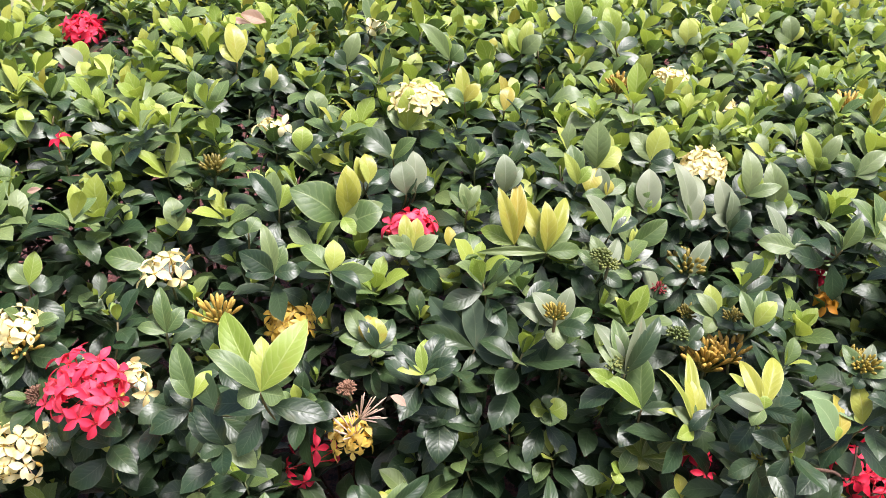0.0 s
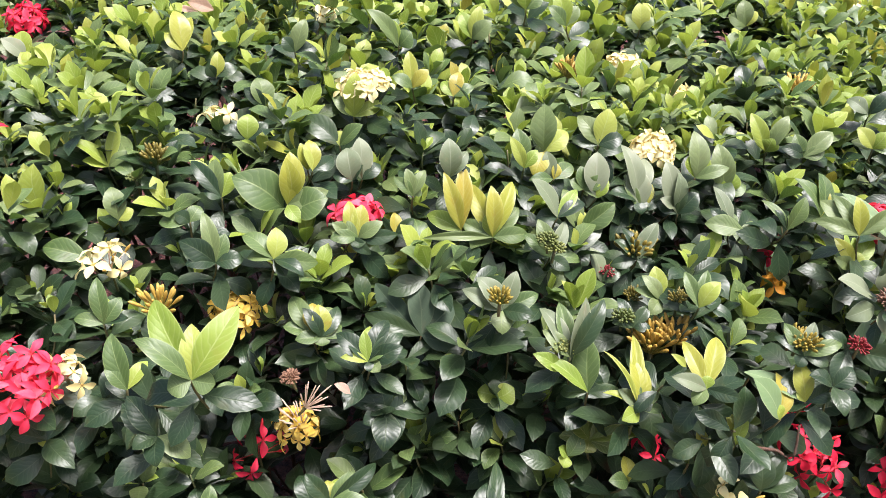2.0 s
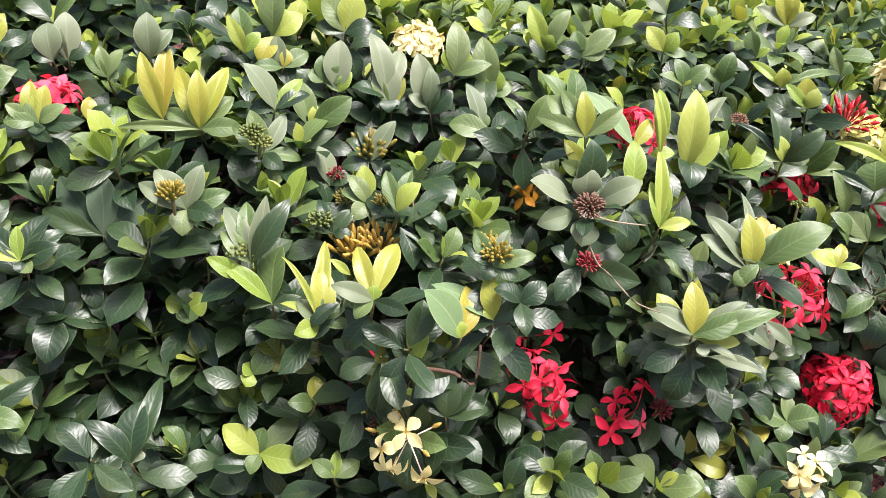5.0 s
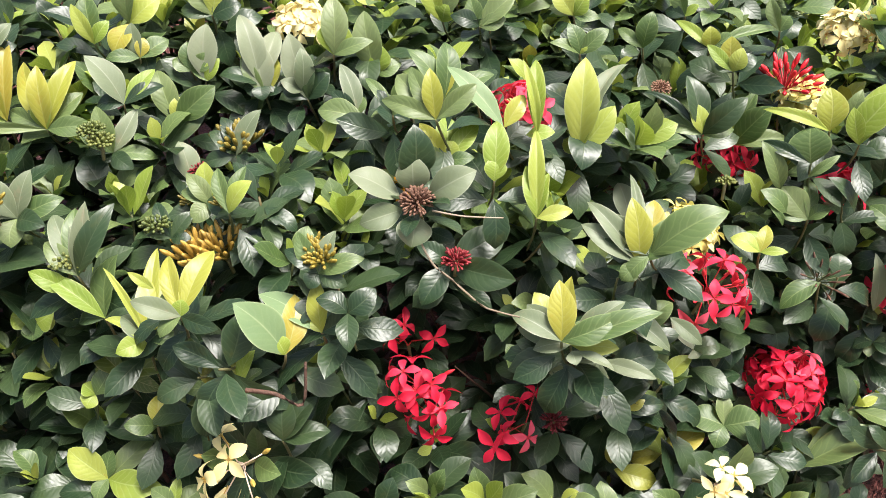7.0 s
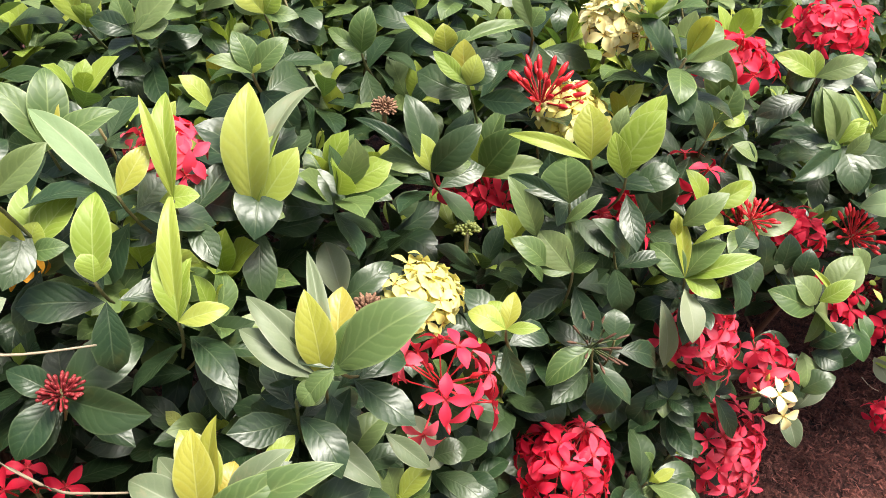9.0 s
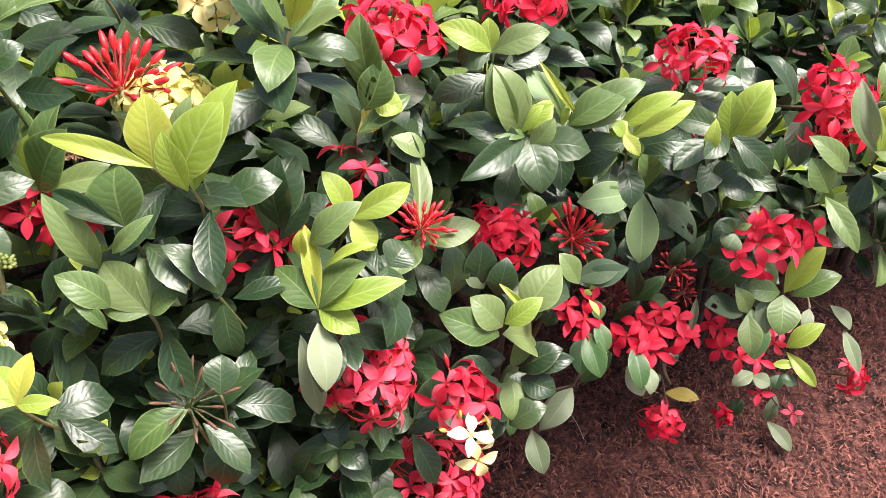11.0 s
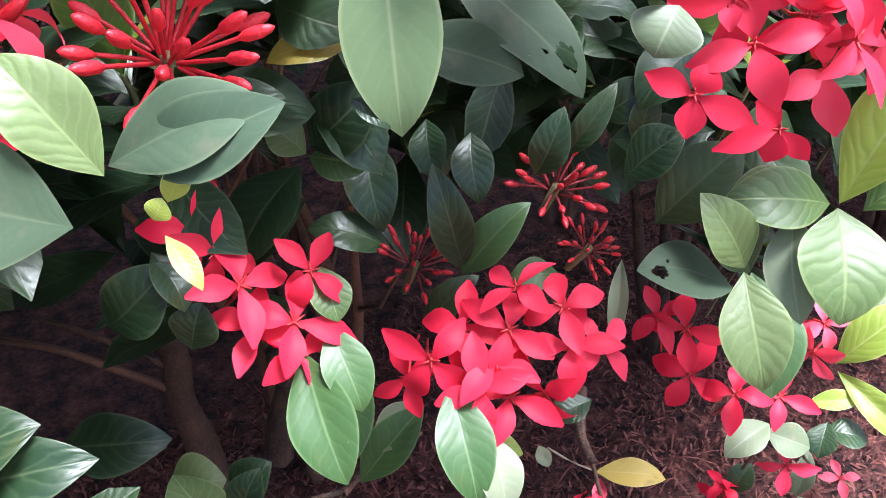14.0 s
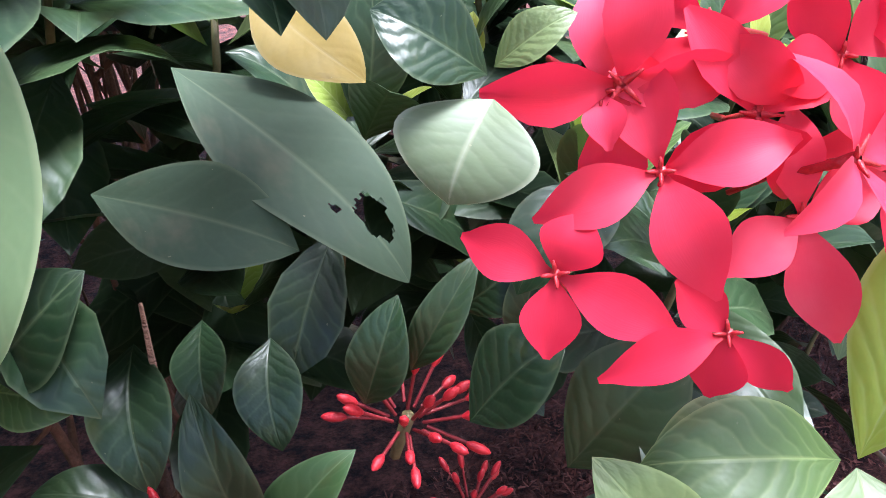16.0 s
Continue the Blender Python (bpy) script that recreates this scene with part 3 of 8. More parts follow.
def dome(n, r, spread):
    """n directions over a dome that opens by spread degrees, evenly with some play."""
    out = []
    for i in range(n):
        h = 1 - (i + 0.5) / n * (1 - math.cos(radians(spread)))
        a = i * 2.39996 + r.uniform(-0.25, 0.25)
        s = math.sqrt(max(1 - h * h, 0))
        out.append(Vector((s * math.cos(a), s * math.sin(a), h + r.uniform(-0.05, 0.05))).normalized())
    return out


def flower_head(x, y, z, colour, count=24, radius=0.036, lean=None, spread=75, seed=1, plan="under", buds=3, scale=1.0, size=1.0, skip=0.0, label=""):
    """A dome of flowers on thin tubes; (x, y, z) is the middle of the dome's top."""
    r = random.Random(seed * 17 + count)
    axis = (Vector(lean) if lean else outward(x, y) + Vector((r.gauss(0, 0.1), r.gauss(0, 0.1), 0))).normalized()
    foot = Vector((x, y, z)) - axis * radius
    bush = bush_at(x, y)
    m = frame_of(foot, axis, r.uniform(0, 360))
    tube_mat = {"red": M_RED_TUBE, "pink": M_RED_TUBE, "cream": M_PALE_TUBE}.get(colour, M_YEL_BUD)
    bud_mat = {"red": M_RED_BUD, "pink": M_RED_BUD}.get(colour, M_YEL_BUD)
    v, f, idx = [], [], []
    tube(v, f, [(0, 0, -0.03), (0, 0, -0.012), (0, 0, 0.002)], [0.0018, 0.0016, 0.002], 6)
    idx += [0] * (len(f) - len(idx))
    spots = [d for d in dome(count + buds, r, spread) if r.random() >= skip]
    late = set(r.sample(range(len(spots)), min(buds, len(spots)))) if buds else set()
    heads = []
    for i, d in enumerate(spots):
        rad = radius * r.uniform(0.78, 1.12) * (0.86 if i in late else 1)
        bend = Vector((d.x * 0.35, d.y * 0.35, d.z)) * rad * 0.45
        tube(v, f, [(0, 0, 0), tuple(bend), tuple(d * rad)], [0.0007, 0.0006, 0.0007], 5)
        idx += [1] * (len(f) - len(idx))
        if i in late:
            tube(v, f, [tuple(d * rad), tuple(d * (rad + 0.004)), tuple(d * (rad + 0.009)), tuple(d * (rad + 0.013))], [0.0008, 0.0021, 0.0019, 0.0004], 6)
            idx += [2] * (len(f) - len(idx))
        else:
            heads.append((d, rad))
    ob = part("flower_head", mesh_of("flower_head", v, f, M_STEM, tube_mat, bud_mat, index=idx), bush, m, label)
    for d, rad in heads:
        t = (d + Vector((r.gauss(0, 0.34), r.gauss(0, 0.34), r.gauss(0, 0.15)))).normalized()
        lm = frame_of(d * rad, t, r.uniform(0, 360)) @ Matrix.Scale(size * r.uniform(0.85, 1.1), 4)
        c = colour
        if colour == "red" and r.random() < 0.18:
            c = "pink"
        part("flower", FLORETS[c][r.randrange(4)], ob, lm)
    if plan != "none":
        shoot(*(foot - axis * 0.012), plan, scale, tuple(axis), None, seed, True)
    return ob


def bud_head(x, y, z, kind, scale=1.0, lean=None, seed=1, plan="bud", leaf=1.0, spin=None):
    """A tight head of buds among leaves: green knobs, olive or yellow fingers, brown dry cups, or long red pins."""
    r = random.Random(seed * 31 + 7)
    axis = (Vector(lean) if lean else outward(x, y) + Vector((r.gauss(0, 0.12), r.gauss(0, 0.12), 0))).normalized()
    bush = bush_at(x, y)
    n, ln, rad, fat, spread, mat, neck = {
        "green": (46, 0.0105, 0.0008, 0.0018, 85, M_GREEN_BUD, M_GREEN_BUD),
        "olive": (34, 0.023, 0.0010, 0.0021, 50, M_OLIVE_BUD, M_GREEN_BUD),
        "yellow": (22, 0.034, 0.0011, 0.0024, 50, M_YEL_BUD, M_OLIVE_BUD),
        "brown": (95, 0.0105, 0.0008, 0.0012, 95, M_BROWN_BUD, M_BROWN_BUD),
        "pins": (26, 0.032, 0.0008, 0.0023, 78, M_RED_BUD, M_RED_TUBE),
        "pinhead": (22, 0.016, 0.0005, 0.0013, 92, M_RED_TUBE, M_MAROON),
        "stars": (20, 0.018, 0.0005, 0.0009, 80, M_BROWN_BUD, M_STEM),
        "crimson": (52, 0.011, 0.0007, 0.0014, 95, M_MAROON, M_MAROON),
        "tubes": (16, 0.036, 0.0007, 0.0010, 34, M_PALE_TUBE, M_PALE_TUBE),
    }[kind]
    ln, v, f, idx = ln * scale, [], [], []
    tube(v, f, [(0, 0, -0.02), (0, 0, 0.001)], [0.0018, 0.0022], 6)
    idx += [0] * (len(f) - len(idx))
    for d in dome(n, r, spread):
        q = ln * r.uniform(0.8, 1.12)
        root = Vector((d.x, d.y, 0)) * 0.005 * scale
        tube(v, f, [tuple(root), tuple(root + d * q * 0.76)], [rad * scale, rad * scale], 5, False)
        idx += [1] * (len(f) - len(idx))
        tube(v, f, [tuple(root + d * q * s) for s in ((0.62, 0.70, 0.84, 0.95, 1.0) if kind.startswith("pin") else (0.5, 0.68, 0.84, 0.95, 1.0))], [b * scale for b in (rad, fat * 0.9, fat, fat * 0.65, fat * 0.15)], 6)
        idx += [2] * (len(f) - len(idx))
    m = frame_of(Vector((x, y, z)) - axis * ln * 0.55, axis, r.uniform(0, 360))
    ob = part("bud_head", mesh_of("bud_head", v, f, M_STEM, neck, mat, index=idx), bush, m)
    if plan != "none":
        shoot(*(Vector((x, y, z)) - axis * (ln * 0.55 + 0.002)), plan, leaf, tuple(axis), spin, seed)
    return ob


def leaf(base, tip, width, kind, up):
    """One leaf from its stalk at base to its tip, its upper side towards up."""
    b, t = Vector(base), Vector(tip)
    y = (t - b).normalized()
    z = Vector(up)
    z = (z - y * z.dot(y)).normalized()
    x = y.cross(z)
    ln = (t - b).length * 1.03
    r = random.Random(round(b.x * 9973 + t.y * 7919, 2))
    m = Matrix.Translation(b) @ Matrix((x, y, z)).transposed().to_4x4() @ Matrix.Rotation(radians(r.gauss(0, 12)), 4, "Y") @ Matrix.Diagonal((width * 2.05, ln, ln, 1))
    PLACED.append((*(b * 0.5 + t * 0.5), 0.03))
    return part("leaf", FINE[kind][r.randrange(4)], bush_at(b.x, b.y), m)


def blossom(place, face, colour, *petals):
    """One large flower with its petals set one by one: tip and width of each."""
    c, n = Vector(place), Vector(face)
    bush = bush_at(c.x, c.y)
    r = random.Random(len(PLACED))
    verts, faces, uvs, index = [], [], [], []
    rows, cols = 12, 6
    for tip, width in petals:
        y = Vector(tip) - c
        z = (n - y.normalized() * n.dot(y.normalized())).normalized()
        x = y.normalized().cross(z)
        bow, keel, twist, k0 = r.uniform(0.04, 0.16), r.uniform(0.05, 0.4), r.uniform(-0.5, 0.5), len(verts)
        for i in range(rows + 1):
            u = i / rows
            w = (math.sin(math.pi * min(u / 1.0, 0.5)) ** 1.1 if u < 0.5 else max(1 - ((u - 0.5) / 0.5) ** 1.7, 0) ** 1.0) * width / 2
            w = max(w, 0.0005)
            for j in range(cols + 1):
                q = j / cols * 2 - 1
                lift = bow * y.length * math.sin(math.pi * u) + abs(q) ** 1.5 * w * keel + twist * q * w * u
                verts.append(tuple(y * (0.03 + 0.97 * u) + x * (q * w) + z * lift))
                uvs.append((u, j / cols))
        for i in range(rows):
            for j in range(cols):
                b = k0 + i * (cols + 1) + j
                faces.append((b, b + 1, b + cols + 2, b + cols + 1))
                index.append(0)
    n0 = len(faces)
    for a in range(4):
        d = (n * 0.7 + n.orthogonal().normalized() * math.cos(a * 1.57 + 0.8) + n.cross(n.orthogonal()).normalized() * math.sin(a * 1.57 + 0.8)) * 0.0022
        tube(verts, faces, [tuple(d * 0.2), tuple(d * 0.6), tuple(d)], [0.0004, 0.0004, 0.0002], 5)
    tube(verts, faces, [tuple(-n * 0.03 + Vector((0.004, 0.004, -0.006))), tuple(-n * 0.012), tuple(n * 0.0006)], [0.0007, 0.0008, 0.0010], 6)
    index += [1] * (len(faces) - n0)
    uvs += [(0.5, 0.5)] * (len(verts) - len(uvs))
    me = mesh_of("flower", verts, faces, PETAL[colour], M_RED_TUBE, index=index)
    layer = me.uv_layers.new(name="UVMap")
    for k, loop in enumerate(me.loops):
        layer.data[k].uv = uvs[loop.vertex_index]
    PLACED.append((*place, 0.03))
    part("flower", me, bush, Matrix.Translation(c))


def rosette(base, up, *blades):
    """A shoot at base that faces up, with its leaves set one by one: tip, width and kind of each."""
    b, u = Vector(base), Vector(up)
    PLACED.append((*base, 0.044))
    bush = bush_at(b.x, b.y)
    part("shoot", STEMS[len(blades) % 3], bush, frame_of(b, u + Vector((0, 0, 0.5)), 40 * len(PLACED)))
    for tip, width, kind in blades:
        leaf(base, tip, width, kind, up)
    r = random.Random(len(PLACED))
    for kind, i, lm in leaf_poses("lower", 0.9, r):
        gather(bush, kind, i % len(COARSE[kind]), frame_of(b - u * 0.012, u + Vector((0, 0, 0.3)), 70 * len(PLACED)) @ Matrix.Translation((0, 0, 0.02)) @ lm)


def bloom(place, face, colour, size, seed, spin=None):
    """A single flower on its long tube."""
    r = random.Random(seed)
    p, d = Vector(place), Vector(face).normalized()
    bush = bush_at(p.x, p.y)
    ob = part("flower", FLORETS[colour][r.randrange(4)], bush, frame_of(p, d, r.uniform(0, 360) if spin is None else spin) @ Matrix.Scale(size, 4))
    v, f = [], []
    back = Vector((0, 0, -1)) + Vector((r.gauss(0, 0.2), r.gauss(0, 0.2), 0))
    tube(v, f, [(0, 0, -0.001), tuple(back * 0.012), tuple(back * 0.026 + Vector((0, 0.003, 0)))], [0.0008, 0.0007, 0.0006], 5)
    part("flower_tube", mesh_of("flower_tube", v, f, M_RED_TUBE if colour in ("red", "pink") else M_YEL_BUD), ob, Matrix.Identity(4))
    PLACED.append((*place, 0.03))
    return ob


def twig(points, radius, material, x, y, label=""):
    """A thin bent twig through the points."""
    bush = bush_at(x, y)
    pts = [Vector(p) for p in points]
    path = []
    for a, b, c, d in zip([pts[0]] + pts[:-2], pts[:-1], pts[1:], pts[2:] + [pts[-1]]):
        for q in (0, 0.25, 0.5, 0.75):
            path.append(0.5 * (2 * b + (c - a) * q + (2 * a - 5 * b + 4 * c - d) * q * q + (3 * b - a - 3 * c + d) * q ** 3))
    path.append(pts[-1])
    v, f = [], []
    tube(v, f, [tuple(p - bush.location) for p in path], [radius * (1 - 0.4 * i / len(path)) for i in range(len(path))], 6)
    return part("twig", mesh_of("twig", v, f, material), bush, Matrix.Translation(bush.location), label)


PLACED = []          # places of the shoots set one by one, to keep the rest of the growth off them


def at(x, y, z, room=0.046):
    PLACED.append((x, y, z, room))
    return x, y, z


# ---- shoots, heads and leaves that stand out, one by one ----
shoot(*at(-0.612, 1.483, 0.852), "under", 0.8)
shoot(*at(-0.571, 1.175, 0.856), "under", 0.8)
shoot(*at(-0.535, 1.188, 0.857), "under", 0.8)
shoot(*at(-0.552, 1.486, 0.847), "under", 0.8)
shoot(*at(-0.495, 1.629, 0.892), "bright", 0.9)
shoot(*at(-0.269, 1.382, 0.856), "under", 0.8)
shoot(*at(-0.295, 1.318, 0.820), "under", 0.8)
shoot(*at(-0.207, 1.233, 0.812), "under", 0.8)
shoot(*at(-0.078, 1.200, 0.808), "under", 0.8)
shoot(*at(-0.094, 1.296, 0.881), "fresh", 1.0)
shoot(*at(-0.035, 1.460, 0.900), "bright", 1.0)
shoot(*at(-0.015, 1.410, 0.859), "under", 0.8)
shoot(*at(-0.116, 1.514, 0.900), "bright", 0.9)
shoot(*at(-0.199, 1.399, 0.865), "under", 0.8)
shoot(*at(-0.233, 1.195, 0.808), "under", 0.8)
shoot(*at(0.120, 1.243, 0.833), "under", 0.8)
shoot(*at(0.150, 1.105, 0.820), "under", 0.8)
shoot(*at(0.370, 1.109, 0.769), "under", 0.8)
shoot(*at(0.444, 1.128, 0.779), "under", 1.0)
shoot(*at(0.536, 1.291, 0.782), "fresh", 0.9)
shoot(*at(0.557, 1.360, 0.796), "mid", 1.0)
shoot(*at(0.578, 1.175, 0.792), "under", 0.8)
shoot(*at(0.155, 1.479, 0.876), "under", 0.8)
shoot(*at(0.158, 1.434, 0.829), "under", 0.8)
shoot(*at(0.266, 1.229, 0.864), "bright", 1.0)
shoot(*at(0.085, 1.157, 0.797), "mature", 0.9)
shoot(*at(0.041, 1.144, 0.802), "mature", 1.0)
shoot(*at(-0.494, 1.129, 0.691), "under", 0.8)
shoot(*at(-0.284, 0.795, 0.698), "under", 0.8)
shoot(*at(-0.173, 0.862, 0.620), "mid", 0.8)
shoot(*at(-0.228, 0.721, 0.724), "under", 0.8)
shoot(*at(-0.035, 0.975, 0.697), "mid", 0.7)
shoot(*at(0.354, 0.892, 0.728), "under", 0.8)
shoot(*at(0.289, 0.784, 0.683), "under", 0.8)
shoot(*at(0.325, 0.723, 0.662), "under", 0.8)
shoot(*at(0.346, 0.717, 0.676), "under", 0.8)
shoot(*at(0.491, 1.014, 0.749), "under", 0.8)
shoot(*at(0.554, 1.014, 0.774), "under", 0.8)
shoot(*at(0.071, 0.674, 0.583), "under", 0.8)
shoot(*at(0.011, 0.882, 0.663), "under", 0.8)
shoot(*at(0.022, 0.888, 0.455), "mature", 1.0)
shoot(*at(0.895, 1.312, 0.754), "bronze", 1.0)
shoot(*at(0.685, 1.213, 0.782), "under", 0.8)
shoot(*at(0.910, 1.164, 0.729), "under", 0.8)
shoot(*at(0.665, 0.991, 0.753), "under", 1.0)
shoot(*at(0.677, 1.141, 0.764), "under", 0.8)
shoot(*at(0.759, 1.202, 0.742), "under", 0.8)
shoot(*at(1.090, 1.087, 0.155), "mid", 0.8)
shoot(*at(0.599, 0.849, 0.534), "under", 0.8)
shoot(*at(0.168, 0.771, 0.485), "under", 0.8)
shoot(*at(0.996, 1.130, 0.784), "bright", 0.9)
shoot(*at(1.030, 1.005, 0.571), "under", 0.7)
shoot(*at(1.381, 1.106, 0.636), "under", 0.9)
shoot(*at(1.186, 1.199, 0.685), "mid", 0.9)
shoot(*at(1.011, 1.078, 0.765), "bronze", 0.9)
shoot(*at(1.031, 0.985, 0.373), "mature", 0.6)
shoot(*at(1.190, 1.053, 0.388), "mid", 0.6)
shoot(*at(1.377, 1.108, 0.578), "under", 0.6)
bud_head(*at(-0.296, 1.087, 0.829, 0.055), "olive", 1.1, leaf=0.9, plan="bud", seed=144)
bud_head(*at(-0.322, 1.068, 0.809, 0.055), "green", 0.8, leaf=0.8, plan="bud", seed=145)
bud_head(*at(0.555, 1.740, 0.748, 0.055), "olive", 1.0, leaf=0.8, plan="bud", seed=149)
bud_head(*at(-0.457, 0.825, 0.737, 0.055), "yellow", 0.9, leaf=0.8, plan="bud", seed=151)
bud_head(*at(-0.456, 0.845, 0.750, 0.055), "green", 0.9, leaf=0.8, plan="bud", seed=152)
bud_head(*at(-0.440, 0.789, 0.695, 0.055), "brown", 0.8, leaf=0.8, plan="bud", seed=153)
bud_head(*at(0.307, 1.015, 0.727, 0.055), "olive", 1.35, leaf=0.9, plan="none", seed=157)
bud_head(*at(0.270, 0.995, 0.704, 0.055), "crimson", 0.8, leaf=0.9, plan="none", seed=158)
bud_head(*at(0.136, 0.903, 0.667, 0.055), "green", 0.9, leaf=0.8, plan="bud", seed=164)
bud_head(*at(0.506, 0.776, 0.795, 0.055), "brown", 0.95, leaf=0.6, plan="under", seed=166)
bud_head(*at(0.324, 0.767, 0.537, 0.055), "brown", 0.9, leaf=0.9, plan="none", seed=168)
bud_head(*at(0.864, 1.080, 0.694, 0.055), "brown", 0.6, leaf=0.8, plan="none", seed=170)
bud_head(*at(0.902, 1.106, 0.741, 0.055), "pins", 1.15, leaf=0.8, plan="under", seed=171)
bud_head(*at(0.728, 0.923, 0.665, 0.055), "brown", 1.0, leaf=0.8, plan="none", seed=172)
bud_head(*at(0.921, 0.950, 0.582, 0.055), "stars", 1.4, leaf=0.9, plan="none", seed=173)
bud_head(*at(1.105, 1.083, 0.594, 0.055), "pins", 0.8, leaf=0.8, plan="none", seed=175)
bud_head(*at(1.102, 1.059, 0.615, 0.055), "pins", 0.7, leaf=0.7, plan="none", seed=176)
bud_head(*at(1.257, 1.112, 0.537, 0.055), "pins", 0.95, leaf=0.8, plan="none", seed=177)
bud_head(*at(1.402, 1.160, 0.431, 0.055), "pinhead", 1.15, leaf=0.7, plan="none", seed=178)
bud_head(*at(1.339, 1.166, 0.401, 0.055), "pinhead", 1.0, leaf=0.7, plan="none", seed=179)
bud_head(*at(1.419, 1.158, 0.393, 0.055), "pinhead", 0.8, leaf=0.7, plan="none", seed=180)
bud_head(*at(1.381, 1.140, 0.592, 0.055), "crimson", 1.0, leaf=0.7, plan="none", seed=181)
flower_head(*at(-0.042, 1.026, 0.786, 0.070), "pink", 20, .034, spread=62, buds=4, skip=0, plan="none", seed=182)
flower_head(*at(-0.364, 0.742, 0.751, 0.070), "pink", 34, .046, spread=62, buds=6, skip=.12, plan="under", seed=183)
flower_head(*at(-0.190, 0.945, 0.698, 0.070), "yellow", 37, .032, size=0.8, spread=75, buds=0, skip=.1, plan="under", seed=184)
flower_head(*at(0.364, 1.174, 0.807, 0.070), "cream", 44, .032, size=0.8, spread=70, buds=1, skip=0, plan="under", seed=185)
flower_head(*at(-0.039, 1.204, 0.893, 0.070), "cream", 44, .034, size=0.8, spread=62, buds=0, skip=0, plan="under", seed=186)
flower_head(*at(-0.613, 1.552, 0.899, 0.070), "red", 24, .036, spread=75, buds=2, skip=0, plan="under", seed=187)
flower_head(*at(-0.247, 1.231, 0.833, 0.070), "cream", 4, .028, spread=50, buds=0, skip=0, plan="bud", seed=188)
flower_head(*at(-0.116, 1.508, 0.908, 0.070), "cream", 4, .028, spread=50, buds=0, skip=0, plan="none", seed=189)
flower_head(*at(-0.507, 1.113, 0.853, 0.070), "red", 1, .02, spread=30, buds=0, skip=0, plan="bud", seed=190)
flower_head(*at(0.669, 1.763, 0.756, 0.070), "cream", 23, .034, size=0.8, spread=55, buds=0, skip=0, plan="under", seed=193)
flower_head(*at(-0.335, 0.957, 0.763, 0.070), "cream", 8, .034, spread=60, buds=3, skip=.1, plan="none", seed=194)
flower_head(*at(-0.114, 0.854, 0.593, 0.070), "yellow", 23, .026, size=0.8, spread=85, buds=0, skip=.1, plan="none", seed=195)
flower_head(*at(-0.169, 0.867, 0.551, 0.070), "red", 7, .034, spread=90, buds=2, skip=.1, plan="none", seed=196)
flower_head(*at(0.478, 1.037, 0.705, 0.070), "red", 3, .024, spread=60, buds=0, skip=0, plan="none", seed=197)
flower_head(*at(0.304, 0.839, 0.558, 0.070), "red", 3, .022, spread=60, buds=0, skip=0, plan="none", seed=198)
flower_head(*at(0.490, 0.821, 0.574, 0.070), "red", 6, .032, spread=85, buds=1, skip=0, plan="none", seed=199)
flower_head(*at(0.485, 0.992, 0.688, 0.070), "orange", 3, .014, spread=60, buds=2, skip=0, plan="bud", seed=200)
flower_head(*at(0.479, 0.873, 0.591, 0.070), "red", 3, .034, spread=90, buds=0, skip=0, plan="none", seed=201)
flower_head(*at(0.504, 0.801, 0.546, 0.070), "red", 5, .030, spread=95, buds=0, skip=0, plan="none", seed=202)
flower_head(*at(0.601, 0.795, 0.548, 0.070), "red", 2, .030, spread=90, buds=0, skip=0, plan="none", seed=203)
flower_head(*at(0.586, 0.795, 0.542, 0.070), "red", 4, .030, spread=90, buds=0, skip=0, plan="none", seed=204)
flower_head(*at(0.344, 0.676, 0.602, 0.070), "cream", 5, .040, spread=75, buds=3, skip=0, plan="bud", seed=205)
flower_head(*at(0.787, 0.888, 0.636, 0.070), "pink", 16, .042, spread=95, buds=4, skip=.25, plan="none", seed=206)
flower_head(*at(0.783, 0.984, 0.636, 0.070), "lemon", 51, .034, size=0.8, spread=72, buds=0, skip=0, plan="under", seed=207)
flower_head(*at(0.912, 0.924, 0.469, 0.070), "red", 40, .042, spread=115, buds=4, skip=0, plan="under", seed=208)
flower_head(*at(1.054, 0.996, 0.535, 0.070), "pink", 34, .036, spread=110, buds=1, skip=0, plan="under", seed=209)
flower_head(*at(1.124, 1.004, 0.360, 0.070), "pink", 40, .048, spread=110, buds=2, skip=0, plan="under", seed=210)
flower_head(*at(1.130, 1.006, 0.470, 0.070), "red", 12, .028, spread=80, buds=1, skip=0, plan="none", seed=211)
flower_head(*at(1.127, 0.978, 0.456, 0.070), "cream", 3, .030, spread=60, buds=3, skip=0, plan="none", seed=212)
flower_head(*at(0.925, 1.101, 0.726, 0.070), "lemon", 44, .034, size=0.8, spread=65, buds=0, skip=0, plan="none", seed=213)
flower_head(*at(0.843, 1.086, 0.662, 0.070), "red", 7, .028, spread=90, buds=0, skip=0, plan="none", seed=214)
flower_head(*at(0.828, 1.083, 0.673, 0.070), "red", 6, .028, spread=90, buds=0, skip=0, plan="none", seed=215)
flower_head(*at(0.974, 1.061, 0.637, 0.070), "red", 6, .028, spread=90, buds=0, skip=0, plan="none", seed=216)
flower_head(*at(0.988, 1.080, 0.625, 0.070), "red", 7, .028, spread=90, buds=0, skip=0, plan="none", seed=217)
flower_head(*at(1.098, 1.155, 0.742, 0.070), "red", 20, .036, spread=75, buds=2, skip=0, plan="under", seed=218)
flower_head(*at(1.410, 1.232, 0.649, 0.070), "red", 16, .036, spread=85, buds=3, skip=0, plan="under", seed=219)
flower_head(*at(1.051, 1.096, 0.650, 0.070), "red", 4, .026, spread=95, buds=0, skip=0, plan="none", seed=221)
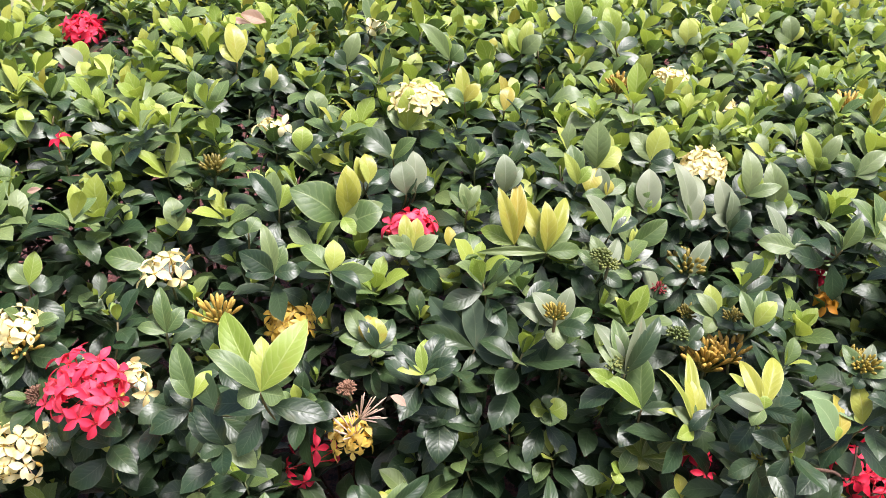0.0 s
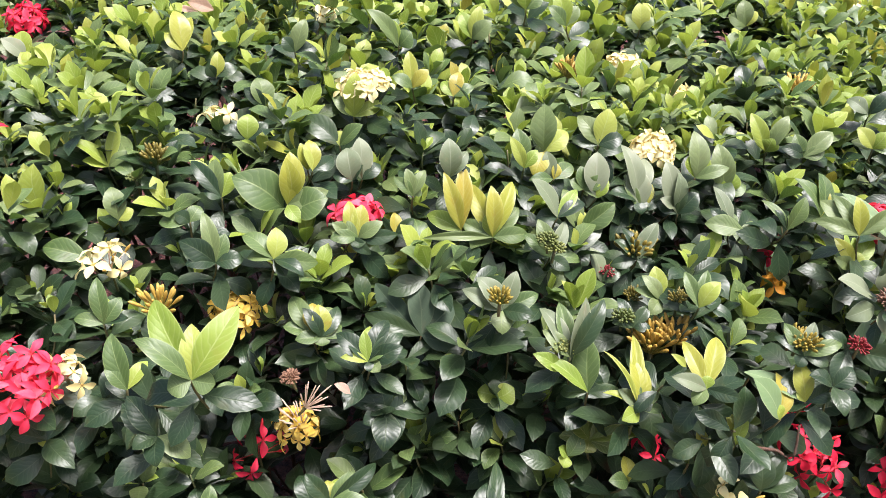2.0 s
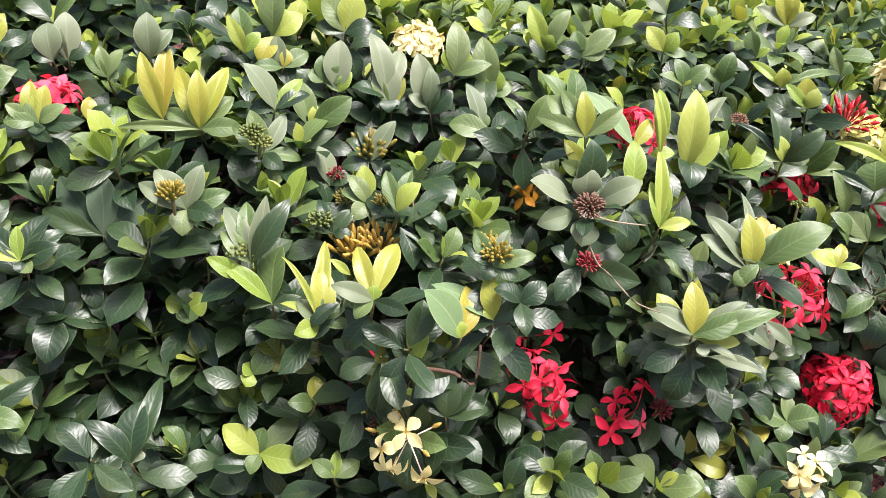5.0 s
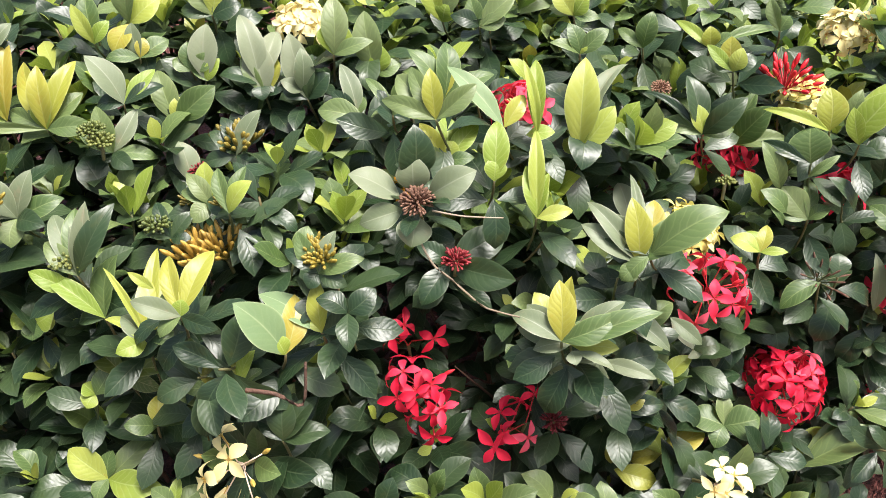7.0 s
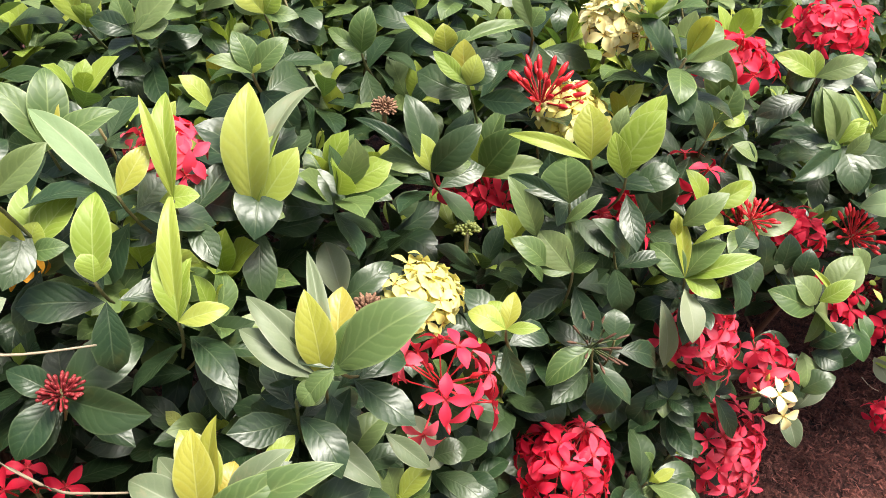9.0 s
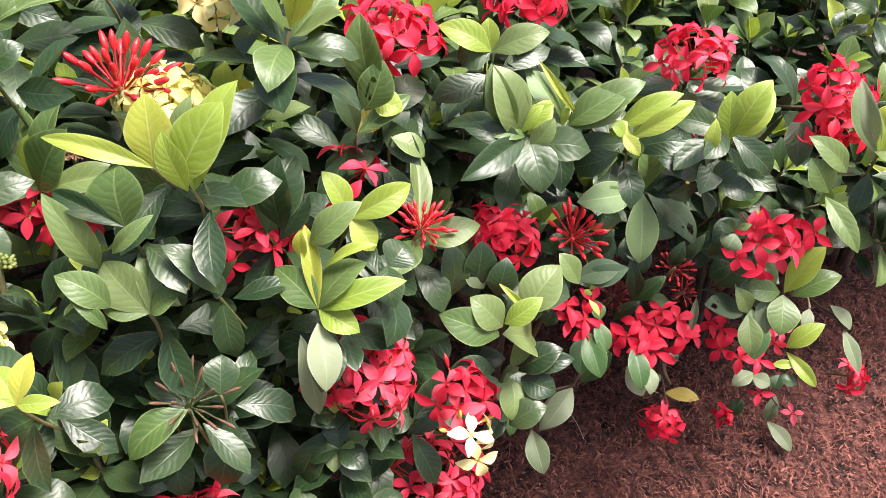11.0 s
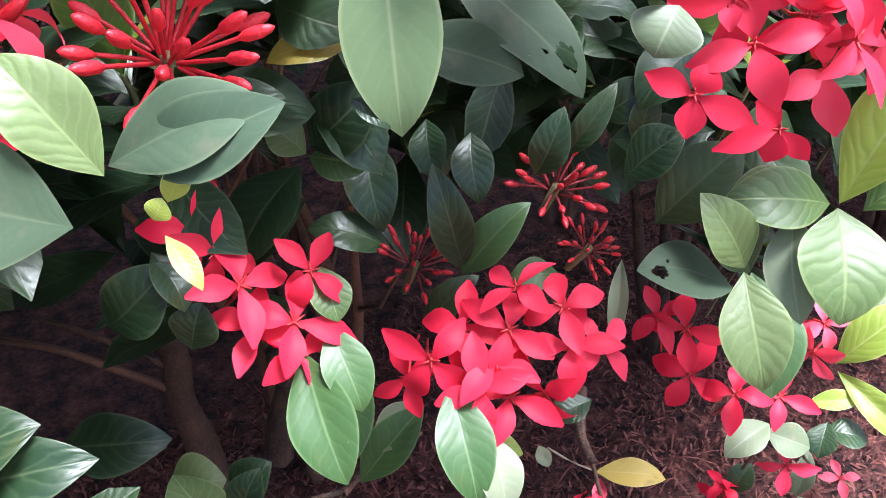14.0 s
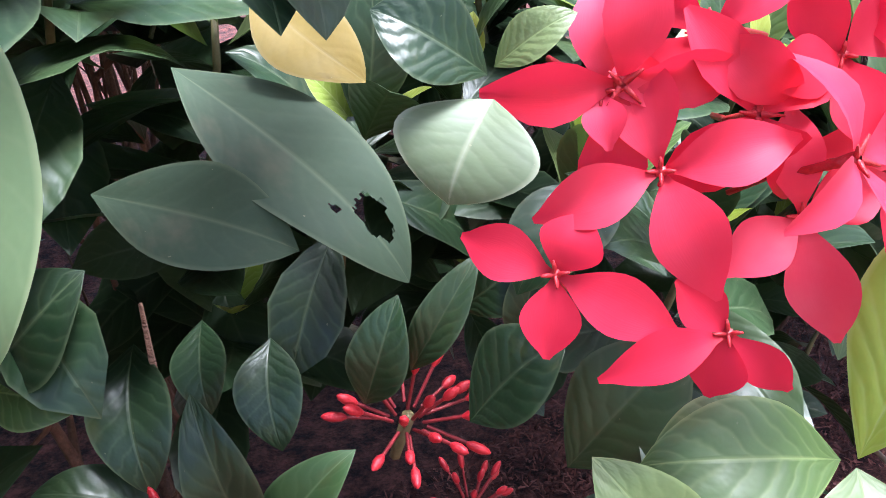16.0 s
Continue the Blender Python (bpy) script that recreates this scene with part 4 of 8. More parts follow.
flower_head(*at(1.193, 1.118, 0.547, 0.070), "red", 14, .030, spread=80, buds=3, skip=0, plan="under", seed=222)
flower_head(*at(1.455, 1.173, 0.153, 0.070), "red", 9, .022, spread=85, buds=0, skip=0, plan="none", seed=223)
flower_head(*at(1.605, 1.239, 0.044, 0.070), "red", 2, .010, spread=40, buds=0, skip=0, plan="none", seed=224)
flower_head(*at(1.761, 1.195, 0.134, 0.070), "red", 6, .024, spread=80, buds=0, skip=0, plan="none", seed=225)
flower_head(*at(0.787, 0.756, 0.477, 0.070), "cream", 6, .026, spread=60, buds=0, skip=0, plan="none", seed=226)
flower_head(*at(0.598, 0.993, 0.782, 0.070), "pink", 14, .030, spread=80, buds=2, plan="under", seed=227)
flower_head(*at(1.215, 1.193, 0.749, 0.070), "red", 22, .038, spread=80, buds=2, plan="under", seed=228)
flower_head(*at(0.708, 2.151, 0.843, 0.070), "red", 12, .034, spread=70, buds=2, plan="under", seed=229)
flower_head(*at(0.973, 2.273, 0.810, 0.070), "pink", 10, .034, spread=70, buds=2, plan="under", seed=230)
flower_head(*at(1.233, 2.562, 0.769, 0.070), "red", 10, .034, spread=70, buds=2, plan="under", seed=231)
flower_head(*at(1.008, 1.987, 0.789, 0.070), "cream", 5, .030, spread=60, buds=2, plan="under", seed=232)
flower_head(*at(0.469, 2.027, 0.865, 0.070), "cream", 8, .030, spread=60, buds=2, plan="under", seed=233)
flower_head(*at(1.508, 1.106, 0.641, 0.070), "red", 24, .040, spread=80, buds=2, plan="under", seed=234)
leaf((-0.123, 1.036, 0.787), (-0.126, 1.037, 0.841), 0.026, "bronze", (0.085, -0.711, 0.808))
leaf((-0.134, 1.031, 0.777), (-0.191, 1.029, 0.821), 0.050, "mid", (0.093, -0.706, 0.814))
leaf((-0.123, 1.029, 0.774), (-0.079, 1.026, 0.792), 0.043, "mid", (0.085, -0.706, 0.817))
leaf((0.190, 0.827, 0.673), (0.156, 0.827, 0.696), 0.018, "young", (-0.151, -0.620, 0.933))
leaf((0.298, 0.749, 0.733), (0.281, 0.750, 0.749), 0.008, "young", (-0.252, -0.599, 0.917))
leaf((0.197, 0.747, 0.496), (0.157, 0.745, 0.498), 0.023, "mature", (0.069, -0.537, 1.039))
leaf((0.601, 0.934, 0.762), (0.627, 0.932, 0.765), 0.016, "young", (-0.053, -0.706, 0.822))
leaf((0.938, 1.020, 0.711), (0.946, 1.027, 0.753), 0.018, "mid", (-0.246, -0.638, 0.865))
leaf((0.931, 0.993, 0.716), (0.963, 0.996, 0.764), 0.031, "young", (-0.248, -0.631, 0.875))
leaf((0.937, 0.989, 0.712), (0.928, 0.998, 0.748), 0.018, "young", (-0.255, -0.626, 0.878))
leaf((0.889, 0.977, 0.683), (0.916, 0.977, 0.707), 0.010, "mid", (-0.202, -0.618, 0.917))
leaf((0.875, 1.005, 0.650), (0.852, 1.018, 0.702), 0.021, "mid", (-0.176, -0.616, 0.929))
leaf((0.879, 0.985, 0.635), (0.851, 0.993, 0.659), 0.021, "mid", (-0.181, -0.599, 0.948))
leaf((0.875, 0.977, 0.624), (0.857, 0.984, 0.647), 0.009, "mid", (-0.177, -0.590, 0.960))
leaf((0.946, 0.978, 0.639), (0.916, 0.989, 0.674), 0.021, "mature", (-0.251, -0.583, 0.937))
leaf((1.002, 1.015, 0.628), (1.003, 1.020, 0.649), 0.011, "bronze", (-0.292, -0.582, 0.915))
leaf((0.992, 1.029, 0.644), (0.994, 1.039, 0.697), 0.027, "mature", (-0.282, -0.597, 0.901))
leaf((1.008, 1.020, 0.636), (1.044, 1.019, 0.666), 0.022, "mid", (-0.297, -0.586, 0.907))
leaf((1.016, 1.009, 0.622), (1.051, 1.004, 0.640), 0.009, "young", (-0.304, -0.572, 0.919))
leaf((1.002, 0.987, 0.498), (0.995, 1.004, 0.565), 0.018, "pale", (-0.270, -0.511, 1.003))
leaf((1.178, 1.094, 0.657), (1.161, 1.109, 0.711), 0.022, "mid", (-0.359, -0.602, 0.835))
leaf((1.180, 1.094, 0.657), (1.199, 1.093, 0.681), 0.011, "young", (-0.362, -0.601, 0.835))
leaf((1.177, 1.091, 0.653), (1.151, 1.098, 0.664), 0.017, "mid", (-0.359, -0.600, 0.839))
leaf((1.181, 1.087, 0.650), (1.194, 1.059, 0.628), 0.025, "mature", (-0.363, -0.595, 0.843))
leaf((1.242, 1.118, 0.645), (1.290, 1.109, 0.682), 0.026, "mid", (-0.397, -0.586, 0.822))
leaf((1.272, 1.107, 0.642), (1.319, 1.097, 0.675), 0.019, "young", (-0.421, -0.570, 0.821))
leaf((1.243, 1.121, 0.649), (1.210, 1.138, 0.695), 0.007, "young", (-0.398, -0.589, 0.818))
leaf((1.276, 1.101, 0.636), (1.264, 1.105, 0.644), 0.010, "young", (-0.424, -0.564, 0.826))
leaf((1.321, 1.131, 0.556), (1.327, 1.141, 0.610), 0.025, "mid", (-0.425, -0.539, 0.861))
leaf((1.320, 1.131, 0.555), (1.268, 1.132, 0.548), 0.023, "mid", (-0.424, -0.539, 0.861))
leaf((1.324, 1.131, 0.557), (1.357, 1.121, 0.566), 0.021, "mature", (-0.427, -0.539, 0.859))
leaf((1.374, 1.099, 0.626), (1.371, 1.108, 0.666), 0.021, "young", (-0.482, -0.526, 0.811))
leaf((1.376, 1.099, 0.626), (1.402, 1.101, 0.676), 0.027, "young", (-0.484, -0.525, 0.811))
leaf((1.354, 1.096, 0.615), (1.359, 1.101, 0.645), 0.013, "young", (-0.469, -0.529, 0.825))
leaf((1.386, 1.134, 0.561), (1.342, 1.147, 0.582), 0.026, "mature", (-0.463, -0.522, 0.842))
leaf((1.392, 1.130, 0.559), (1.427, 1.115, 0.561), 0.021, "mature", (-0.466, -0.518, 0.843))
leaf((1.179, 1.092, 0.655), (1.162, 1.107, 0.710), 0.034, "mid", (-0.044, -0.687, 0.857))
leaf((1.177, 1.096, 0.660), (1.207, 1.093, 0.681), 0.016, "young", (-0.041, -0.693, 0.848))
leaf((1.184, 1.086, 0.650), (1.149, 1.094, 0.662), 0.018, "mid", (-0.053, -0.681, 0.866))
leaf((1.185, 1.085, 0.649), (1.137, 1.096, 0.668), 0.019, "mature", (-0.055, -0.679, 0.869))
leaf((1.188, 1.082, 0.646), (1.184, 1.060, 0.626), 0.031, "mature", (-0.059, -0.676, 0.873))
leaf((1.188, 1.084, 0.649), (1.206, 1.085, 0.673), 0.016, "mid", (-0.059, -0.679, 0.869))
leaf((1.229, 1.121, 0.647), (1.205, 1.135, 0.687), 0.019, "mid", (-0.117, -0.687, 0.843))
leaf((1.232, 1.118, 0.644), (1.282, 1.111, 0.679), 0.028, "mid", (-0.121, -0.684, 0.847))
leaf((1.229, 1.119, 0.644), (1.233, 1.122, 0.662), 0.007, "young", (-0.116, -0.685, 0.847))
leaf((1.279, 1.093, 0.642), (1.324, 1.086, 0.672), 0.016, "young", (-0.195, -0.659, 0.860))
leaf((1.274, 1.095, 0.643), (1.263, 1.100, 0.653), 0.014, "young", (-0.188, -0.662, 0.858))
leaf((1.273, 1.098, 0.645), (1.282, 1.081, 0.633), 0.012, "young", (-0.186, -0.665, 0.853))
leaf((1.399, 1.124, 0.602), (1.424, 1.129, 0.651), 0.025, "young", (-0.326, -0.608, 0.855))
leaf((1.393, 1.126, 0.602), (1.387, 1.137, 0.643), 0.015, "young", (-0.319, -0.611, 0.855))
leaf((1.379, 1.123, 0.595), (1.382, 1.128, 0.621), 0.013, "young", (-0.302, -0.612, 0.867))
leaf((1.376, 1.107, 0.577), (1.394, 1.106, 0.592), 0.022, "mature", (-0.301, -0.594, 0.894))
leaf((1.377, 1.109, 0.580), (1.362, 1.104, 0.573), 0.015, "mid", (-0.301, -0.597, 0.890))
leaf((1.379, 1.108, 0.578), (1.408, 1.086, 0.569), 0.022, "mature", (-0.303, -0.594, 0.891))
leaf((1.368, 1.111, 0.580), (1.327, 1.122, 0.596), 0.030, "mature", (-0.290, -0.601, 0.891))
leaf((1.466, 1.054, 0.608), (1.429, 1.068, 0.639), 0.021, "mid", (-0.430, -0.535, 0.861))
leaf((1.492, 1.062, 0.624), (1.471, 1.080, 0.681), 0.015, "pale", (-0.456, -0.536, 0.831))
leaf((1.496, 1.063, 0.626), (1.511, 1.067, 0.662), 0.031, "bronze", (-0.459, -0.535, 0.829))
leaf((1.491, 1.060, 0.622), (1.517, 1.045, 0.617), 0.028, "mid", (-0.455, -0.533, 0.835))
leaf((1.444, 1.045, 0.593), (1.459, 1.005, 0.562), 0.019, "mid", (-0.407, -0.531, 0.889))
leaf((1.448, 1.046, 0.595), (1.429, 1.058, 0.624), 0.024, "mid", (-0.411, -0.532, 0.884))
leaf((1.064, 1.107, 0.684), (1.079, 1.112, 0.720), 0.027, "eaten", (0.138, -0.703, 0.807))
leaf((1.006, 0.988, 0.592), (1.005, 0.953, 0.562), 0.024, "pale", (0.243, -0.546, 0.982))
leaf((1.306, 1.157, 0.354), (1.293, 1.127, 0.325), 0.024, "deep", (-0.163, -0.521, 1.035))
leaf((1.284, 1.123, 0.310), (1.245, 1.099, 0.284), 0.027, "pale", (-0.139, -0.481, 1.074))
leaf((1.332, 1.103, 0.383), (1.331, 1.069, 0.354), 0.022, "deep", (-0.203, -0.497, 1.043))
leaf((1.173, 1.033, 0.461), (1.182, 1.042, 0.499), 0.025, "mid", (0.143, -0.559, 1.004))
leaf((1.170, 1.028, 0.454), (1.165, 1.002, 0.431), 0.031, "mid", (0.149, -0.545, 1.016))
leaf((1.178, 1.030, 0.459), (1.213, 1.025, 0.482), 0.027, "mature", (0.132, -0.554, 1.011))
leaf((1.179, 1.026, 0.454), (1.205, 1.008, 0.449), 0.025, "mature", (0.130, -0.544, 1.022))
leaf((1.185, 1.031, 0.462), (1.223, 1.020, 0.473), 0.019, "mature", (0.117, -0.560, 1.009))
leaf((1.228, 1.054, 0.513), (1.194, 1.064, 0.527), 0.031, "dull", (0.019, -0.650, 0.917))
leaf((1.237, 1.059, 0.522), (1.220, 1.070, 0.549), 0.020, "mid", (-0.003, -0.663, 0.898))
leaf((1.237, 1.071, 0.518), (1.274, 1.061, 0.534), 0.021, "dull", (-0.003, -0.667, 0.891))
leaf((1.247, 1.056, 0.505), (1.253, 1.044, 0.496), 0.006, "young", (-0.025, -0.641, 0.928))
leaf((1.249, 1.061, 0.511), (1.253, 1.063, 0.521), 0.007, "young", (-0.032, -0.652, 0.912))
leaf((1.245, 1.059, 0.508), (1.248, 1.060, 0.513), 0.007, "young", (-0.023, -0.648, 0.919))
leaf((1.279, 1.109, 0.411), (1.284, 1.072, 0.381), 0.024, "deep", (-0.078, -0.587, 0.988))
leaf((1.289, 1.130, 0.300), (1.246, 1.106, 0.271), 0.027, "pale", (-0.080, -0.514, 1.058))
leaf((1.297, 1.132, 0.305), (1.328, 1.133, 0.342), 0.020, "deep", (-0.092, -0.518, 1.052))
leaf((1.238, 1.111, 0.267), (1.242, 1.075, 0.237), 0.025, "pale", (-0.048, -0.473, 1.093))
leaf((1.229, 1.139, 0.291), (1.218, 1.151, 0.318), 0.027, "mid", (0.011, -0.518, 1.060))
leaf((1.223, 1.132, 0.281), (1.214, 1.113, 0.262), 0.013, "mid", (0.019, -0.504, 1.071))
leaf((1.459, 1.202, 0.170), (1.498, 1.183, 0.169), 0.020, "yellowed", (-0.250, -0.465, 1.051))
leaf((1.460, 1.068, 0.460), (1.490, 1.070, 0.509), 0.026, "young", (-0.412, -0.517, 0.901))
leaf((1.457, 1.069, 0.460), (1.421, 1.077, 0.464), 0.021, "mid", (-0.408, -0.519, 0.902))
leaf((1.459, 1.067, 0.459), (1.447, 1.041, 0.433), 0.032, "mid", (-0.411, -0.515, 0.903))
leaf((1.467, 1.064, 0.458), (1.506, 1.055, 0.483), 0.026, "mid", (-0.422, -0.507, 0.903))
leaf((1.477, 1.122, 0.387), (1.468, 1.083, 0.352), 0.032, "deep", (-0.371, -0.514, 0.938))
leaf((1.476, 1.122, 0.387), (1.457, 1.136, 0.421), 0.026, "mature", (-0.369, -0.515, 0.939))
leaf((1.553, 1.133, 0.299), (1.590, 1.129, 0.332), 0.024, "young", (-0.410, -0.446, 0.973))
leaf((1.553, 1.130, 0.296), (1.575, 1.093, 0.272), 0.016, "young", (-0.408, -0.442, 0.977))
leaf((1.533, 1.125, 0.284), (1.558, 1.115, 0.288), 0.011, "young", (-0.386, -0.438, 0.997))
leaf((1.342, 1.088, 0.368), (1.341, 1.066, 0.348), 0.018, "pale", (-0.183, -0.519, 1.031))
leaf((1.322, 1.131, 0.556), (1.319, 1.105, 0.495), .030, "mint", (-0.145, -0.771, 0.457))
leaf((1.356, 1.185, 0.521), (1.396, 1.140, 0.478), 0.029, "holed", (-0.015, -0.783, 0.615))
leaf((1.334, 1.165, 0.500), (1.373, 1.141, 0.489), 0.024, "dull", (0.067, -0.755, 0.706))
leaf((1.314, 1.150, 0.506), (1.286, 1.152, 0.503), 0.014, "bronze", (-0.100, -0.736, 0.748))
leaf((1.298, 1.182, 0.449), (1.284, 1.187, 0.463), 0.017, "mid", (-0.041, -0.694, 0.845))
leaf((1.299, 1.181, 0.448), (1.319, 1.169, 0.445), 0.017, "mid", (-0.043, -0.693, 0.848))
leaf((1.295, 1.180, 0.445), (1.265, 1.161, 0.416), 0.030, "mature", (-0.034, -0.689, 0.855))
leaf((1.300, 1.183, 0.451), (1.327, 1.176, 0.477), 0.027, "mature", (-0.047, -0.697, 0.839))
leaf((1.332, 1.191, 0.387), (1.297, 1.200, 0.400), 0.020, "mature", (-0.114, -0.625, 0.936))
leaf((1.331, 1.222, 0.431), (1.329, 1.192, 0.398), 0.024, "mature", (-0.111, -0.694, 0.832))
leaf((1.355, 1.155, 0.395), (1.346, 1.165, 0.443), 0.018, "mature", (-0.182, -0.589, 0.960))
leaf((1.354, 1.154, 0.394), (1.382, 1.150, 0.426), 0.018, "deep", (-0.179, -0.589, 0.961))
leaf((1.369, 1.185, 0.444), (1.366, 1.166, 0.421), 0.018, "mature", (-0.217, -0.666, 0.837))
leaf((1.352, 1.194, 0.449), (1.350, 1.177, 0.430), 0.016, "mature", (-0.173, -0.686, 0.823))
leaf((1.388, 1.158, 0.434), (1.399, 1.158, 0.463), 0.016, "mature", (-0.273, -0.619, 0.876))
leaf((1.401, 1.158, 0.441), (1.420, 1.156, 0.471), 0.012, "mature", (-0.305, -0.617, 0.857))
leaf((1.417, 1.163, 0.453), (1.438, 1.156, 0.468), 0.018, "mature", (-0.342, -0.621, 0.820))
leaf((1.430, 1.152, 0.443), (1.435, 1.153, 0.470), 0.012, "mature", (-0.372, -0.589, 0.843))
leaf((1.441, 1.147, 0.405), (1.472, 1.140, 0.441), 0.031, "mature", (-0.375, -0.539, 0.908))
leaf((1.469, 1.121, 0.380), (1.427, 1.132, 0.393), 0.031, "holed", (-0.424, -0.460, 0.948))
leaf((1.425, 1.065, 0.442), (1.422, 1.040, 0.412), 0.023, "mid", (-0.442, -0.455, 0.937))
leaf((1.426, 1.066, 0.443), (1.410, 1.075, 0.470), 0.018, "mid", (-0.444, -0.458, 0.933))
leaf((1.450, 1.073, 0.463), (1.422, 1.077, 0.463), 0.020, "mid", (-0.504, -0.466, 0.860))
leaf((1.445, 1.071, 0.458), (1.438, 1.048, 0.430), 0.018, "pale", (-0.493, -0.462, 0.878))
leaf((1.306, 1.114, 0.504), (1.315, 1.104, 0.497), 0.008, "mature", (-0.088, -0.715, 0.799))
leaf((1.292, 1.165, 0.518), (1.316, 1.148, 0.511), 0.022, "mature", (-0.030, -0.760, 0.699))
leaf((1.260, 1.141, 0.497), (1.287, 1.130, 0.500), 0.015, "mature", (0.072, -0.724, 0.782))
leaf((1.242, 1.070, 0.519), (1.279, 1.057, 0.534), 0.020, "dull", (0.184, -0.688, 0.815))
leaf((1.291, 1.125, 0.435), (1.293, 1.110, 0.421), 0.015, "mid", (-0.026, -0.627, 0.947))
leaf((1.290, 1.112, 0.418), (1.295, 1.090, 0.395), 0.018, "deep", (-0.023, -0.584, 0.996))
leaf((1.235, 1.138, 0.446), (1.242, 1.121, 0.431), 0.016, "mature", (0.139, -0.647, 0.900))
leaf((1.406, 1.166, 0.372), (1.383, 1.170, 0.372), 0.016, "deep", (-0.277, -0.554, 0.957))
leaf((1.435, 1.161, 0.377), (1.422, 1.138, 0.347), 0.009, "pale", (-0.338, -0.535, 0.940))
leaf((1.338, 1.160, 0.364), (1.362, 1.156, 0.389), 0.015, "mature", (-0.131, -0.566, 1.000))
leaf((1.377, 1.186, 0.537), (1.397, 1.165, 0.517), 0.021, "yellowed", (-0.091, -0.787, 0.558))
leaf((1.396, 1.083, 0.536), (1.381, 1.086, 0.546), 0.013, "mature", (-0.280, -0.724, 0.642))
leaf((1.397, 1.083, 0.537), (1.407, 1.078, 0.544), 0.007, "mid", (-0.290, -0.721, 0.638))
leaf((1.396, 1.081, 0.533), (1.387, 1.076, 0.521), 0.021, "pale", (-0.283, -0.718, 0.661))
leaf((1.398, 1.104, 0.462), (1.415, 1.097, 0.480), 0.020, "mature", (-0.243, -0.587, 0.936))
bloom((1.419, 1.086, 0.531), (-0.148, -0.656, -0.032), "red", 1.05, 475)
bloom((1.470, 1.078, 0.513), (-0.120, -0.412, 0.326), "red", 1.0, 476)
bloom((1.468, 1.066, 0.534), (-0.756, -0.641, 0.459), "red", 1.0, 477)
bloom((1.439, 1.079, 0.525), (-0.173, -0.774, 0.292), "red", 1.0, 478)
bloom((1.448, 1.067, 0.520), (0.154, -0.277, 0.146), "pink", 1.0, 479)
bloom((1.434, 1.085, 0.537), (-0.726, -0.463, 0.306), "red", 1.0, 480)
bloom((1.358, 1.109, 0.399), (-0.143, -0.536, 0.563), "red", 1.1, 481)
bloom((1.326, 1.108, 0.393), (-0.317, -0.678, 0.371), "red", 1.1, 482)
bloom((1.380, 1.108, 0.405), (-0.317, -0.424, 0.616), "red", 1.0, 483)
bloom((1.380, 1.098, 0.393), (-0.132, -0.266, 0.601), "red", 1.1, 484)
bloom((1.354, 1.096, 0.376), (0.056, -0.639, 0.954), "red", 1.1, 485)
bloom((1.343, 1.120, 0.396), (-0.104, -0.528, 0.686), "red", 1.0, 486)
bloom((1.392, 1.096, 0.391), (0.206, -0.515, 0.861), "pink", 0.9, 487)
bloom((1.342, 1.097, 0.384), (-0.265, -0.526, 0.487), "red", 1.0, 488)
bloom((1.368, 1.094, 0.375), (-0.788, -0.571, 0.031), "red", 1.0, 489)
bloom((1.363, 1.115, 0.414), (-0.400, -0.070, 0.650), "red", 0.9, 490)
bloom((1.318, 1.114, 0.381), (-0.424, -0.827, 0.338), "red", 0.9, 491)
bloom((1.350, 1.102, 0.390), (-0.089, -0.345, 0.809), "red", 1.0, 492)
bloom((1.250, 1.141, 0.447), (0.303, -0.670, 0.577), "red", 1.1, 493)
bloom((1.262, 1.125, 0.434), (0.298, -0.316, 0.464), "red", 1.1, 494)
bloom((1.278, 1.113, 0.422), (0.188, -0.383, 0.609), "red", 1.1, 495)
bloom((1.287, 1.122, 0.436), (0.073, -0.599, 0.785), "red", 0.9, 496)
bloom((1.277, 1.107, 0.411), (0.383, -0.342, 0.738), "red", 0.9, 497)
bloom((1.256, 1.136, 0.442), (0.222, -0.648, 0.142), "red", 1.0, 498)
bloom((1.264, 1.119, 0.418), (-0.036, -0.364, 0.614), "red", 0.9, 499)
bloom((1.456, 1.132, 0.352), (-0.390, -0.482, 0.456), "red", 1.1, 500)
bloom((1.456, 1.123, 0.330), (-0.220, -0.374, 0.390), "red", 1.1, 501)
bloom((1.469, 1.105, 0.331), (-0.349, -0.319, 0.698), "red", 1.0, 502)
bloom((1.494, 1.104, 0.322), (-0.173, -0.411, 0.710), "red", 0.9, 503)
bloom((1.514, 1.112, 0.337), (-1.178, -0.704, 0.181), "pink", 0.8, 504)
bloom((1.521, 1.117, 0.349), (-0.061, -0.384, 0.206), "pink", 0.8, 505)
bloom((1.446, 1.141, 0.354), (-0.151, -0.447, 0.995), "red", 0.9, 506)
bloom((1.602, 1.248, 0.031), (-0.755, -0.563, 1.016), "red", 1.0, 507)
bloom((1.517, 1.110, 0.258), (-0.685, -0.704, 0.319), "pink", 0.8, 508)
bloom((1.720, 1.241, 0.016), (-0.477, -0.431, 1.238), "pink", 0.9, 509)
bloom((0.479, 0.883, 0.579), (0.726, -0.373, 0.972), "red", 1.0, 510)
bloom((0.491, 0.813, 0.557), (-0.048, -0.490, 0.577), "red", 1.0, 511)
bud_head(*at(-0.114, 0.850, 0.598, 0.055), "tubes", 1.0, leaf=0.8, plan="none", seed=512)
twig([(0.507, 0.770, 0.761), (0.517, 0.763, 0.741), (0.532, 0.760, 0.727), (0.554, 0.757, 0.704), (0.568, 0.761, 0.693), (0.586, 0.767, 0.682)], .0011, M_TWIG, 0.51, 0.77, "pale dry bent twig")
twig([(0.517, 0.800, 0.767), (0.542, 0.806, 0.757), (0.575, 0.822, 0.744)], .0009, M_TWIG, 0.52, 0.80, "pale dry bent twig")
